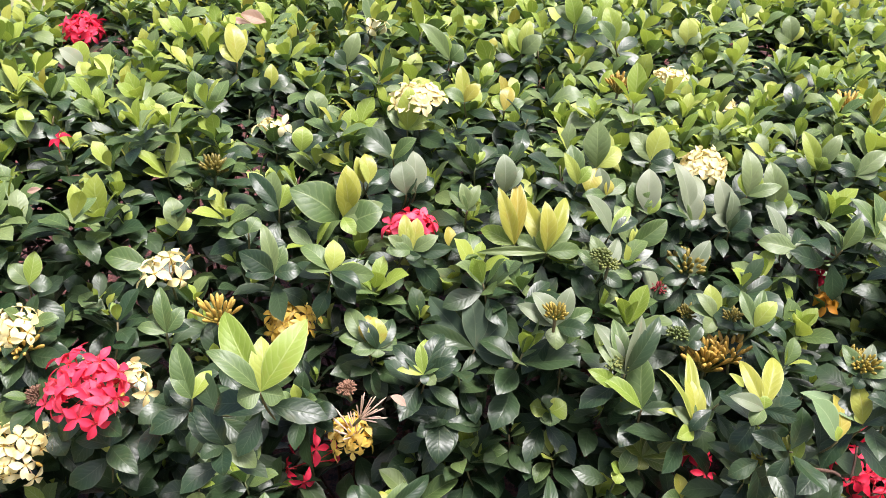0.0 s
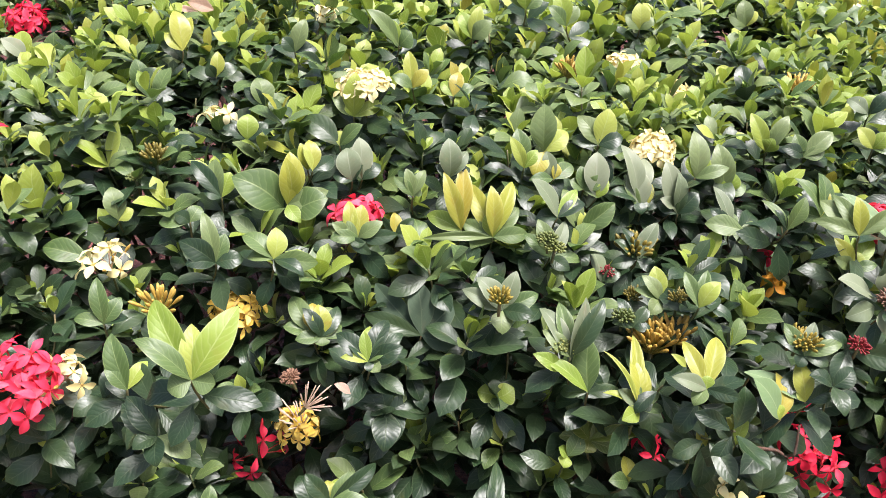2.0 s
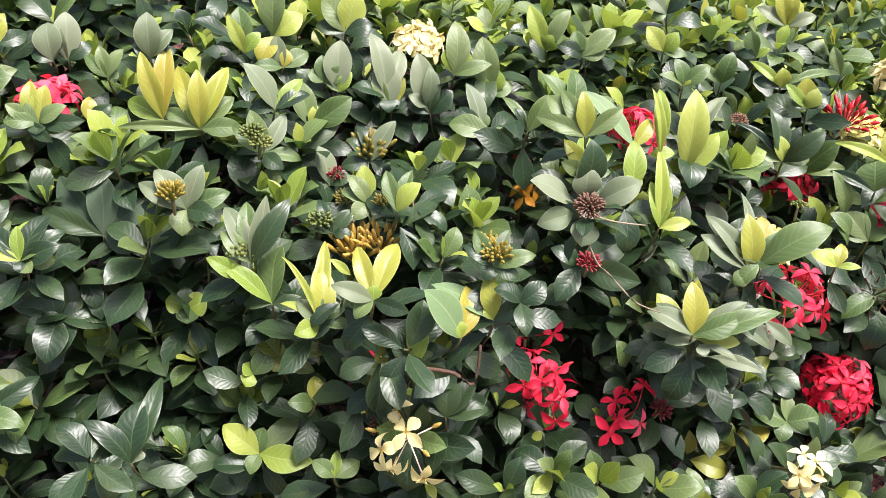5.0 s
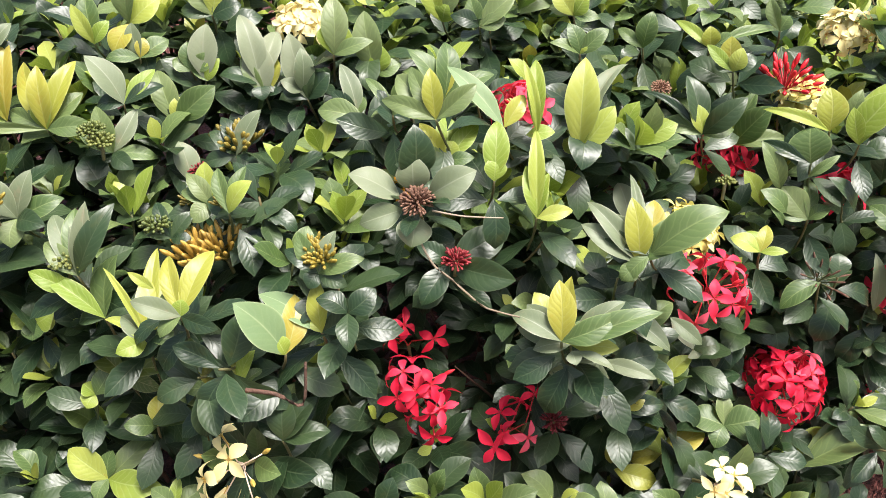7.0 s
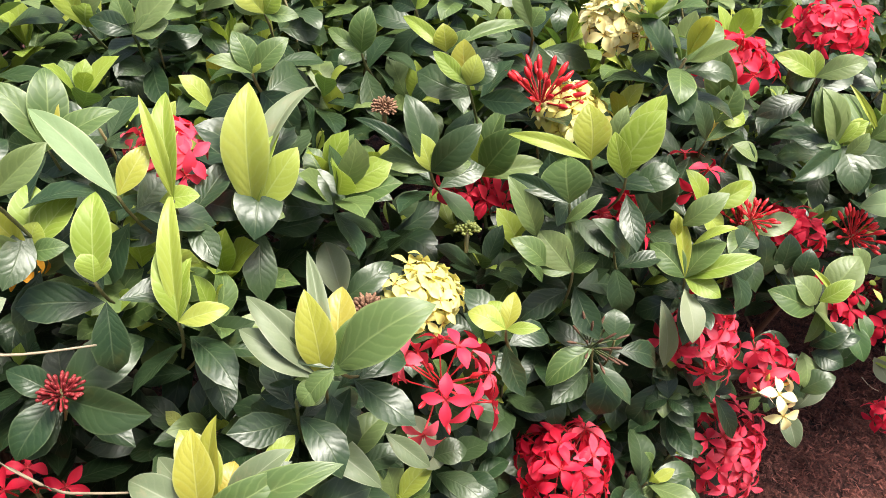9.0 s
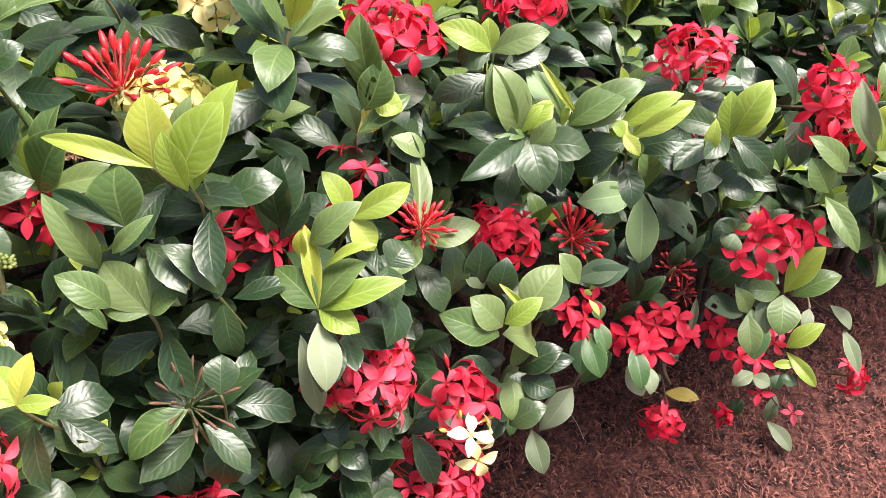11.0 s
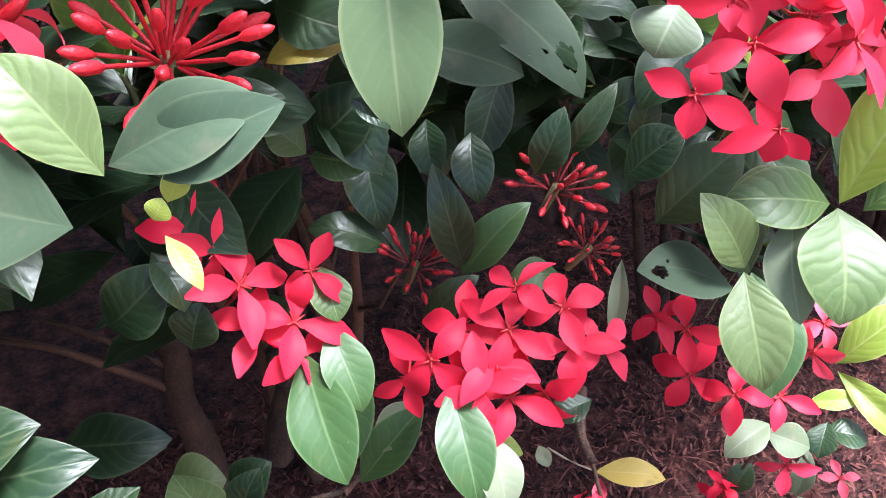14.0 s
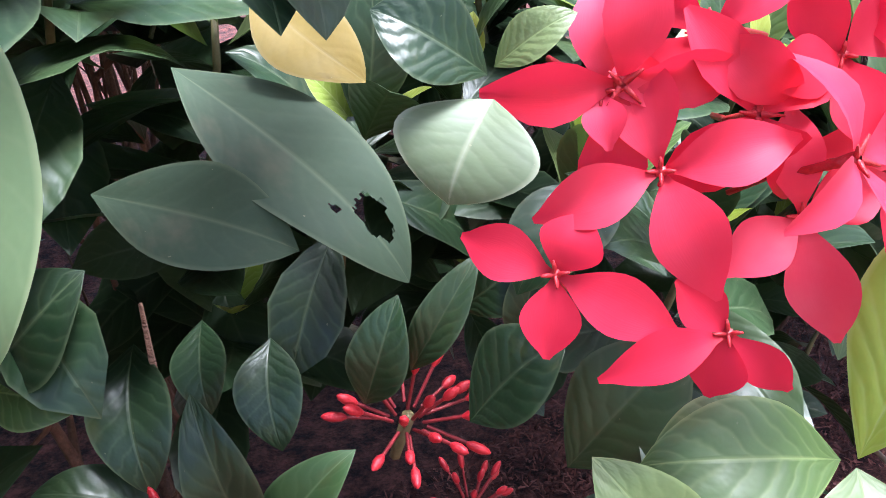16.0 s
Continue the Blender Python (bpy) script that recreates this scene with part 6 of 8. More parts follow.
rosette((-0.071, 1.153, 0.809), (0.038, -0.692, 0.721), ((-0.125, 1.183, 0.836), 0.034, "mature"), ((-0.079, 1.166, 0.824), 0.028, "young"), ((-0.039, 1.151, 0.839), 0.023, "mid"))
rosette((0.009, 1.376, 0.880), (-0.010, -0.746, 0.665), ((-0.037, 1.376, 0.934), 0.026, "mid"), ((0.028, 1.378, 0.900), 0.035, "mid"), ((-0.009, 1.397, 0.915), 0.023, "young"))
rosette((0.029, 1.266, 0.850), (-0.023, -0.724, 0.690), ((0.024, 1.293, 0.895), 0.021, "bronze"), ((0.051, 1.273, 0.874), 0.021, "bronze"), ((-0.000, 1.268, 0.867), 0.020, "mid"))
rosette((0.088, 1.277, 0.833), (-0.057, -0.718, 0.694), ((0.097, 1.302, 0.860), 0.022, "bronze"), ((0.072, 1.294, 0.849), 0.020, "young"), ((0.118, 1.285, 0.844), 0.020, "mid"))
rosette((-0.558, 1.148, 0.842), (0.319, -0.648, 0.691), ((-0.569, 1.172, 0.874), 0.023, "young"), ((-0.588, 1.155, 0.859), 0.023, "mid"), ((-0.538, 1.178, 0.847), 0.023, "mature"))
rosette((-0.545, 1.456, 0.830), (0.264, -0.700, 0.664), ((-0.542, 1.465, 0.880), 0.032, "mid"), ((-0.566, 1.447, 0.857), 0.024, "mature"), ((-0.523, 1.480, 0.842), 0.025, "mature"))
rosette((-0.496, 1.480, 0.857), (0.241, -0.716, 0.655), ((-0.494, 1.483, 0.899), 0.024, "bronze"), ((-0.508, 1.485, 0.884), 0.019, "bronze"), ((-0.478, 1.489, 0.874), 0.021, "mid"))
rosette((-0.150, 1.376, 0.871), (0.078, -0.740, 0.668), ((-0.133, 1.397, 0.915), 0.026, "mid"), ((-0.167, 1.379, 0.893), 0.023, "mature"), ((-0.116, 1.391, 0.876), 0.023, "mature"))
rosette((0.125, 1.436, 0.872), (-0.072, -0.747, 0.661), ((0.155, 1.434, 0.901), 0.031, "mid"), ((0.106, 1.459, 0.908), 0.026, "young"), ((0.138, 1.453, 0.919), 0.024, "young"))
rosette((0.279, 1.459, 0.885), (-0.151, -0.743, 0.652), ((0.265, 1.482, 0.935), 0.031, "young"), ((0.249, 1.463, 0.916), 0.024, "mid"), ((0.298, 1.474, 0.913), 0.024, "mid"))
rosette((0.439, 1.611, 0.836), (-0.208, -0.730, 0.651), ((0.438, 1.629, 0.879), 0.033, "young"), ((0.413, 1.621, 0.860), 0.025, "mid"), ((0.462, 1.612, 0.857), 0.025, "mid"))
rosette((0.988, 2.193, 0.762), (-0.328, -0.710, 0.623), ((0.971, 2.207, 0.800), 0.036, "young"), ((1.011, 2.190, 0.776), 0.033, "mid"))
rosette((0.706, 1.800, 0.789), (-0.287, -0.709, 0.644), ((0.700, 1.824, 0.835), 0.034, "mid"), ((0.726, 1.807, 0.816), 0.027, "young"), ((0.672, 1.814, 0.808), 0.028, "mid"))
rosette((0.217, 1.492, 0.904), (-0.118, -0.756, 0.644), ((0.200, 1.495, 0.955), 0.034, "young"), ((0.241, 1.505, 0.929), 0.026, "mid"), ((0.184, 1.505, 0.929), 0.024, "mid"))
rosette((-0.129, 1.031, 0.782), (0.285, -0.643, 0.711), ((-0.123, 1.048, 0.844), 0.033, "bronze"), ((-0.080, 1.046, 0.793), 0.025, "mid"), ((-0.112, 1.012, 0.767), 0.019, "young"))
rosette((-0.097, 1.052, 0.818), (0.267, -0.668, 0.695), ((-0.102, 1.076, 0.848), 0.023, "bronze"), ((-0.074, 1.079, 0.823), 0.019, "mature"), ((-0.108, 1.062, 0.846), 0.012, "young"))
rosette((-0.039, 1.091, 0.787), (0.219, -0.674, 0.705), ((-0.042, 1.117, 0.834), 0.030, "pale"), ((-0.052, 1.110, 0.824), 0.016, "pale"), ((-0.016, 1.108, 0.800), 0.020, "mature"), ((-0.069, 1.092, 0.798), 0.019, "mature"))
rosette((-0.049, 0.981, 0.763), (0.240, -0.636, 0.733), ((-0.051, 1.008, 0.796), 0.018, "bronze"), ((-0.072, 0.971, 0.766), 0.018, "mid"), ((-0.019, 0.990, 0.749), 0.020, "mid"), ((-0.070, 0.980, 0.782), 0.015, "mid"), ((-0.025, 0.968, 0.746), 0.015, "mature"))
rosette((0.004, 1.000, 0.755), (0.200, -0.646, 0.737), ((0.003, 1.018, 0.775), 0.017, "bronze"), ((0.027, 1.013, 0.769), 0.016, "mature"), ((0.034, 1.006, 0.752), 0.017, "mature"))
rosette((0.027, 1.018, 0.798), (0.187, -0.673, 0.716), ((0.019, 1.031, 0.828), 0.015, "mid"), ((0.042, 1.036, 0.823), 0.015, "mid"), ((0.004, 1.027, 0.819), 0.015, "mid"), ((0.035, 1.026, 0.804), 0.014, "mid"))
rosette((0.072, 1.029, 0.817), (0.155, -0.689, 0.708), ((0.071, 1.042, 0.862), 0.028, "pale"), ((0.094, 1.048, 0.842), 0.017, "pale"), ((0.055, 1.031, 0.832), 0.016, "mature"), ((0.097, 1.039, 0.823), 0.017, "mature"))
rosette((0.085, 0.998, 0.760), (0.144, -0.658, 0.739), ((0.065, 1.020, 0.826), 0.021, "bronze"), ((0.088, 1.042, 0.826), 0.022, "bronze"), ((0.045, 1.020, 0.771), 0.023, "young"))
rosette((0.124, 0.995, 0.751), (0.115, -0.657, 0.745), ((0.096, 1.045, 0.801), 0.024, "bronze"), ((0.122, 1.017, 0.809), 0.022, "bronze"), ((0.150, 1.042, 0.802), 0.021, "bronze"), ((0.121, 1.009, 0.778), 0.022, "young"), ((0.157, 1.023, 0.776), 0.021, "mid"), ((0.167, 1.003, 0.750), 0.021, "mid"), ((0.086, 1.009, 0.766), 0.020, "mid"), ((0.040, 0.990, 0.754), 0.012, "mid"))
rosette((0.167, 1.060, 0.814), (0.083, -0.703, 0.707), ((0.160, 1.086, 0.856), 0.025, "mid"), ((0.150, 1.070, 0.852), 0.016, "young"), ((0.184, 1.069, 0.834), 0.016, "young"))
rosette((0.196, 1.091, 0.823), (0.060, -0.714, 0.698), ((0.199, 1.122, 0.874), 0.036, "mid"), ((0.227, 1.108, 0.842), 0.027, "young"), ((0.182, 1.069, 0.799), 0.026, "bronze"))
rosette((0.274, 1.127, 0.816), (0.003, -0.719, 0.695), ((0.248, 1.149, 0.848), 0.028, "mid"), ((0.288, 1.145, 0.859), 0.033, "young"), ((0.306, 1.131, 0.825), 0.027, "mature"), ((0.240, 1.135, 0.821), 0.020, "mature"))
rosette((0.251, 1.089, 0.769), (0.019, -0.692, 0.722), ((0.248, 1.103, 0.796), 0.020, "mid"), ((0.233, 1.092, 0.781), 0.019, "mid"), ((0.279, 1.094, 0.785), 0.019, "mid"), ((0.276, 1.087, 0.758), 0.015, "mid"))
rosette((0.239, 1.039, 0.734), (0.028, -0.666, 0.745), ((0.221, 1.071, 0.777), 0.027, "mid"), ((0.284, 1.051, 0.767), 0.030, "mid"), ((0.244, 1.051, 0.757), 0.016, "young"), ((0.222, 1.043, 0.742), 0.018, "mature"))
rosette((0.329, 1.081, 0.742), (-0.035, -0.678, 0.734), ((0.318, 1.114, 0.788), 0.034, "pale"), ((0.341, 1.109, 0.770), 0.022, "bronze"), ((0.305, 1.096, 0.778), 0.015, "mid"), ((0.307, 1.085, 0.750), 0.018, "mature"), ((0.351, 1.087, 0.750), 0.018, "mature"))
rosette((0.376, 1.073, 0.739), (-0.068, -0.674, 0.736), ((0.360, 1.100, 0.802), 0.031, "pale"), ((0.401, 1.080, 0.765), 0.027, "mature"), ((0.349, 1.085, 0.751), 0.020, "mature"), ((0.383, 1.093, 0.781), 0.017, "mature"))
rosette((0.447, 1.106, 0.752), (-0.116, -0.681, 0.723), ((0.438, 1.135, 0.811), 0.032, "mid"), ((0.452, 1.117, 0.782), 0.030, "young"), ((0.415, 1.116, 0.761), 0.021, "mature"), ((0.476, 1.111, 0.761), 0.022, "mid"))
rosette((0.433, 1.033, 0.738), (-0.111, -0.660, 0.743), ((0.416, 1.067, 0.780), 0.021, "pale"), ((0.438, 1.048, 0.752), 0.017, "mid"), ((0.408, 1.046, 0.760), 0.017, "mature"), ((0.405, 1.033, 0.743), 0.016, "mature"))
rosette((0.457, 1.022, 0.718), (-0.127, -0.647, 0.752), ((0.463, 1.041, 0.743), 0.024, "mid"), ((0.439, 1.037, 0.732), 0.018, "mid"), ((0.480, 1.020, 0.730), 0.018, "mid"))
rosette((0.522, 1.173, 0.783), (-0.160, -0.699, 0.697), ((0.500, 1.194, 0.832), 0.023, "young"), ((0.512, 1.197, 0.810), 0.024, "young"), ((0.528, 1.172, 0.805), 0.026, "young"), ((0.549, 1.184, 0.831), 0.021, "mid"))
rosette((0.563, 1.145, 0.787), (-0.190, -0.690, 0.699), ((0.603, 1.159, 0.816), 0.026, "mid"), ((0.554, 1.163, 0.813), 0.020, "mid"), ((0.592, 1.148, 0.794), 0.020, "mid"), ((0.532, 1.149, 0.799), 0.020, "mature"))
rosette((0.684, 1.225, 0.817), (-0.254, -0.697, 0.670), ((0.692, 1.238, 0.841), 0.035, "young"), ((0.659, 1.246, 0.832), 0.024, "pale"), ((0.715, 1.231, 0.850), 0.022, "mature"), ((0.666, 1.227, 0.810), 0.018, "mid"))
rosette((0.669, 1.165, 0.789), (-0.252, -0.679, 0.690), ((0.647, 1.176, 0.816), 0.023, "young"), ((0.684, 1.166, 0.813), 0.023, "young"), ((0.697, 1.156, 0.788), 0.016, "mid"), ((0.644, 1.178, 0.795), 0.017, "mid"))
rosette((0.868, 1.273, 0.789), (-0.338, -0.664, 0.667), ((0.853, 1.290, 0.834), 0.023, "bronze"), ((0.877, 1.282, 0.830), 0.022, "bronze"), ((0.903, 1.271, 0.805), 0.019, "pale"), ((0.827, 1.289, 0.809), 0.019, "pale"), ((0.854, 1.268, 0.778), 0.017, "mid"))
rosette((0.896, 1.147, 0.770), (-0.373, -0.625, 0.686), ((0.887, 1.167, 0.800), 0.016, "mid"), ((0.906, 1.152, 0.785), 0.022, "mid"))
rosette((0.828, 1.075, 0.756), (-0.352, -0.616, 0.705), ((0.828, 1.095, 0.786), 0.025, "bronze"), ((0.836, 1.079, 0.780), 0.019, "young"), ((0.803, 1.092, 0.779), 0.014, "young"), ((0.813, 1.088, 0.761), 0.015, "mature"), ((0.852, 1.080, 0.769), 0.019, "mature"))
rosette((0.800, 1.189, 0.775), (-0.317, -0.656, 0.685), ((0.793, 1.208, 0.804), 0.021, "mid"), ((0.814, 1.188, 0.788), 0.012, "young"), ((0.781, 1.205, 0.776), 0.015, "mature"))
rosette((0.520, 0.887, 0.804), (-0.201, -0.643, 0.739), ((0.516, 0.904, 0.843), 0.018, "bronze"), ((0.487, 0.924, 0.829), 0.024, "mid"), ((0.499, 0.921, 0.837), 0.017, "mid"), ((0.555, 0.899, 0.830), 0.018, "mid"), ((0.505, 0.895, 0.810), 0.015, "mature"), ((0.474, 0.905, 0.815), 0.017, "mid"))
rosette((0.839, 1.069, 0.672), (-0.342, -0.584, 0.736), ((0.833, 1.103, 0.717), 0.026, "mid"), ((0.810, 1.083, 0.675), 0.023, "mid"), ((0.855, 1.069, 0.686), 0.018, "young"), ((0.868, 1.053, 0.724), 0.032, "mid"), ((0.896, 1.066, 0.678), 0.021, "mid"), ((0.840, 1.079, 0.708), 0.021, "young"), ((0.863, 1.089, 0.725), 0.021, "mid"))
rosette((0.193, 0.976, 0.733), (0.065, -0.649, 0.758), ((0.179, 0.997, 0.773), 0.022, "mid"), ((0.214, 1.008, 0.764), 0.019, "pale"), ((0.161, 0.986, 0.759), 0.018, "mid"), ((0.232, 0.984, 0.721), 0.017, "mid"), ((0.165, 0.976, 0.731), 0.018, "mature"), ((0.215, 0.962, 0.722), 0.019, "mature"))
rosette((0.308, 1.001, 0.712), (-0.021, -0.647, 0.762), ((0.335, 1.024, 0.751), 0.022, "pale"), ((0.281, 1.016, 0.732), 0.018, "mature"), ((0.275, 0.999, 0.706), 0.018, "mature"), ((0.331, 0.991, 0.701), 0.019, "mature"), ((0.292, 1.030, 0.741), 0.019, "mature"))
rosette((0.262, 0.987, 0.689), (0.012, -0.634, 0.774), ((0.249, 1.009, 0.725), 0.027, "pale"), ((0.233, 1.001, 0.701), 0.017, "mature"), ((0.287, 0.994, 0.700), 0.018, "mature"), ((0.244, 0.984, 0.688), 0.015, "mature"))
rosette((0.338, 0.846, 0.740), (-0.050, -0.616, 0.786), ((0.360, 0.855, 0.766), 0.021, "young"), ((0.352, 0.875, 0.769), 0.014, "mid"), ((0.327, 0.875, 0.768), 0.015, "mid"))
rosette((0.309, 0.890, 0.722), (-0.024, -0.622, 0.783), ((0.304, 0.912, 0.754), 0.022, "young"), ((0.288, 0.904, 0.747), 0.017, "mid"), ((0.281, 0.902, 0.730), 0.016, "mid"), ((0.294, 0.875, 0.713), 0.019, "mid"), ((0.341, 0.880, 0.707), 0.016, "mid"))
rosette((0.127, 0.886, 0.715), (0.120, -0.610, 0.783), ((0.098, 0.897, 0.752), 0.026, "pale"), ((0.082, 0.894, 0.739), 0.020, "pale"), ((0.143, 0.906, 0.754), 0.022, "pale"), ((0.168, 0.900, 0.727), 0.021, "mid"), ((0.125, 0.864, 0.698), 0.025, "mid"), ((0.160, 0.869, 0.717), 0.021, "mature"), ((0.082, 0.891, 0.716), 0.019, "mature"))
rosette((0.034, 0.901, 0.672), (0.181, -0.585, 0.790), ((-0.019, 0.954, 0.711), 0.028, "dull"), ((0.027, 0.940, 0.727), 0.031, "dull"), ((0.073, 0.933, 0.697), 0.028, "dull"), ((0.077, 0.894, 0.665), 0.024, "dull"), ((-0.031, 0.924, 0.688), 0.023, "mature"))
rosette((-0.081, 0.887, 0.682), (0.263, -0.567, 0.781), ((-0.085, 0.909, 0.712), 0.024, "bronze"), ((-0.110, 0.880, 0.684), 0.018, "mid"), ((-0.060, 0.907, 0.684), 0.019, "mid"), ((-0.102, 0.901, 0.713), 0.017, "mature"), ((-0.064, 0.921, 0.701), 0.018, "mature"), ((-0.080, 0.880, 0.675), 0.017, "mid"))
rosette((-0.026, 0.837, 0.683), (0.235, -0.558, 0.796), ((-0.030, 0.857, 0.710), 0.014, "young"), ((-0.055, 0.835, 0.691), 0.012, "young"), ((-0.004, 0.876, 0.710), 0.022, "mature"), ((0.012, 0.862, 0.701), 0.020, "mature"), ((-0.005, 0.846, 0.691), 0.015, "mid"), ((-0.049, 0.850, 0.701), 0.014, "mature"), ((-0.022, 0.827, 0.676), 0.014, "mature"))
rosette((0.004, 0.854, 0.607), (0.198, -0.536, 0.820), ((-0.022, 0.870, 0.630), 0.021, "mid"), ((-0.004, 0.873, 0.639), 0.019, "mature"), ((0.041, 0.858, 0.593), 0.020, "mature"), ((0.033, 0.874, 0.607), 0.018, "mature"), ((-0.026, 0.835, 0.608), 0.020, "mature"), ((0.012, 0.867, 0.620), 0.014, "mid"), ((-0.004, 0.817, 0.579), 0.026, "mature"), ((-0.048, 0.851, 0.617), 0.019, "mature"))
rosette((0.120, 0.862, 0.611), (0.117, -0.553, 0.825), ((0.099, 0.864, 0.617), 0.023, "young"), ((0.138, 0.872, 0.617), 0.025, "young"), ((0.121, 0.850, 0.601), 0.020, "mid"), ((0.117, 0.873, 0.628), 0.017, "mature"))
rosette((0.222, 0.805, 0.590), (0.043, -0.527, 0.849), ((0.194, 0.820, 0.614), 0.023, "edged"), ((0.251, 0.822, 0.610), 0.023, "edged"), ((0.216, 0.793, 0.583), 0.020, "edged"), ((0.276, 0.792, 0.609), 0.019, "edged"), ((0.190, 0.817, 0.587), 0.018, "edged"), ((0.225, 0.842, 0.609), 0.017, "edged"), ((0.256, 0.797, 0.580), 0.016, "edged"))
rosette((0.217, 0.814, 0.652), (0.050, -0.560, 0.827), ((0.224, 0.857, 0.690), 0.032, "mid"), ((0.165, 0.832, 0.686), 0.019, "young"), ((0.251, 0.816, 0.654), 0.016, "mature"), ((0.189, 0.824, 0.643), 0.016, "mature"))
rosette((0.197, 0.829, 0.689), (0.066, -0.583, 0.810), ((0.168, 0.875, 0.723), 0.021, "pale"), ((0.189, 0.876, 0.729), 0.020, "mid"), ((0.213, 0.850, 0.752), 0.019, "pale"), ((0.234, 0.857, 0.745), 0.022, "mature"), ((0.168, 0.847, 0.713), 0.019, "mid"))
rosette((0.274, 0.866, 0.702), (0.003, -0.605, 0.796), ((0.259, 0.891, 0.725), 0.014, "mature"), ((0.293, 0.883, 0.719), 0.015, "mature"), ((0.250, 0.868, 0.707), 0.016, "mature"), ((0.293, 0.864, 0.703), 0.014, "mature"))
rosette((0.318, 0.738, 0.714), (-0.036, -0.563, 0.826), ((0.303, 0.782, 0.740), 0.017, "bronze"), ((0.338, 0.786, 0.741), 0.021, "bronze"), ((0.319, 0.745, 0.725), 0.015, "young"), ((0.301, 0.758, 0.722), 0.017, "mid"), ((0.282, 0.739, 0.729), 0.017, "pale"), ((0.303, 0.725, 0.704), 0.017, "mid"), ((0.349, 0.727, 0.710), 0.015, "mature"))
rosette((0.327, 0.740, 0.631), (-0.040, -0.519, 0.854), ((0.324, 0.754, 0.650), 0.013, "bronze"), ((0.304, 0.738, 0.636), 0.013, "mid"), ((0.339, 0.743, 0.636), 0.013, "mid"), ((0.280, 0.767, 0.644), 0.017, "mature"))
rosette((0.355, 0.729, 0.647), (-0.064, -0.521, 0.851), ((0.352, 0.758, 0.667), 0.013, "bronze"), ((0.368, 0.745, 0.670), 0.014, "young"), ((0.372, 0.741, 0.653), 0.011, "mid"), ((0.335, 0.742, 0.666), 0.013, "mature"), ((0.342, 0.730, 0.646), 0.010, "mid"))
rosette((0.425, 0.767, 0.731), (-0.129, -0.576, 0.807), ((0.409, 0.790, 0.755), 0.016, "mid"), ((0.439, 0.788, 0.757), 0.014, "pale"), ((0.462, 0.769, 0.743), 0.016, "mid"), ((0.398, 0.782, 0.744), 0.015, "mature"), ((0.417, 0.759, 0.723), 0.015, "mature"), ((0.448, 0.758, 0.725), 0.014, "mature"))
rosette((0.426, 0.744, 0.689), (-0.127, -0.545, 0.829), ((0.372, 0.777, 0.703), 0.025, "mint"), ((0.423, 0.771, 0.721), 0.020, "bronze"), ((0.455, 0.749, 0.705), 0.019, "mature"), ((0.420, 0.754, 0.697), 0.014, "young"))
rosette((0.630, 0.771, 0.647), (-0.271, -0.507, 0.818), ((0.633, 0.808, 0.690), 0.023, "bronze"), ((0.596, 0.804, 0.664), 0.020, "pale"), ((0.675, 0.785, 0.680), 0.020, "pale"), ((0.640, 0.776, 0.662), 0.013, "young"), ((0.659, 0.780, 0.651), 0.013, "young"), ((0.703, 0.771, 0.679), 0.022, "mid"), ((0.669, 0.764, 0.648), 0.016, "young"), ((0.599, 0.770, 0.643), 0.018, "pale"), ((0.589, 0.808, 0.635), 0.015, "pale"))
rosette((0.661, 0.802, 0.599), (-0.275, -0.496, 0.824), ((0.666, 0.775, 0.579), 0.014, "pale"), ((0.637, 0.789, 0.581), 0.015, "pale"), ((0.708, 0.779, 0.598), 0.015, "pale"), ((0.618, 0.805, 0.583), 0.013, "pale"))
rosette((0.705, 0.838, 0.690), (-0.317, -0.539, 0.781), ((0.713, 0.878, 0.721), 0.024, "bronze"), ((0.733, 0.852, 0.701), 0.020, "young"), ((0.767, 0.840, 0.732), 0.035, "mid"), ((0.672, 0.872, 0.713), 0.015, "pale"), ((0.657, 0.865, 0.705), 0.014, "mature"), ((0.685, 0.831, 0.668), 0.016, "mid"))
rosette((-0.071, 0.767, 0.544), (0.248, -0.464, 0.851), ((-0.075, 0.787, 0.556), 0.017, "bronze"), ((-0.046, 0.791, 0.565), 0.021, "mid"), ((-0.093, 0.743, 0.535), 0.020, "mid"), ((-0.026, 0.759, 0.540), 0.023, "mid"), ((-0.097, 0.779, 0.574), 0.020, "mature"), ((-0.022, 0.804, 0.564), 0.020, "mature"), ((-0.044, 0.754, 0.534), 0.015, "mid"))
rosette((0.202, 0.754, 0.507), (0.056, -0.467, 0.883), ((0.166, 0.770, 0.530), 0.028, "young"), ((0.205, 0.772, 0.525), 0.021, "mid"), ((0.239, 0.793, 0.523), 0.023, "mid"), ((0.256, 0.743, 0.507), 0.028, "young"), ((0.195, 0.736, 0.497), 0.017, "mid"), ((0.203, 0.760, 0.513), 0.010, "bronze"))
rosette((0.096, 0.697, 0.554), (0.142, -0.454, 0.879), ((0.100, 0.740, 0.590), 0.030, "mature"), ((0.055, 0.713, 0.591), 0.021, "mature"), ((0.112, 0.769, 0.593), 0.019, "mature"), ((0.097, 0.710, 0.561), 0.021, "pale"))
rosette((0.281, 0.708, 0.523), (-0.001, -0.453, 0.891), ((0.260, 0.718, 0.535), 0.017, "mid"), ((0.283, 0.726, 0.540), 0.011, "young"), ((0.304, 0.725, 0.527), 0.020, "mid"))
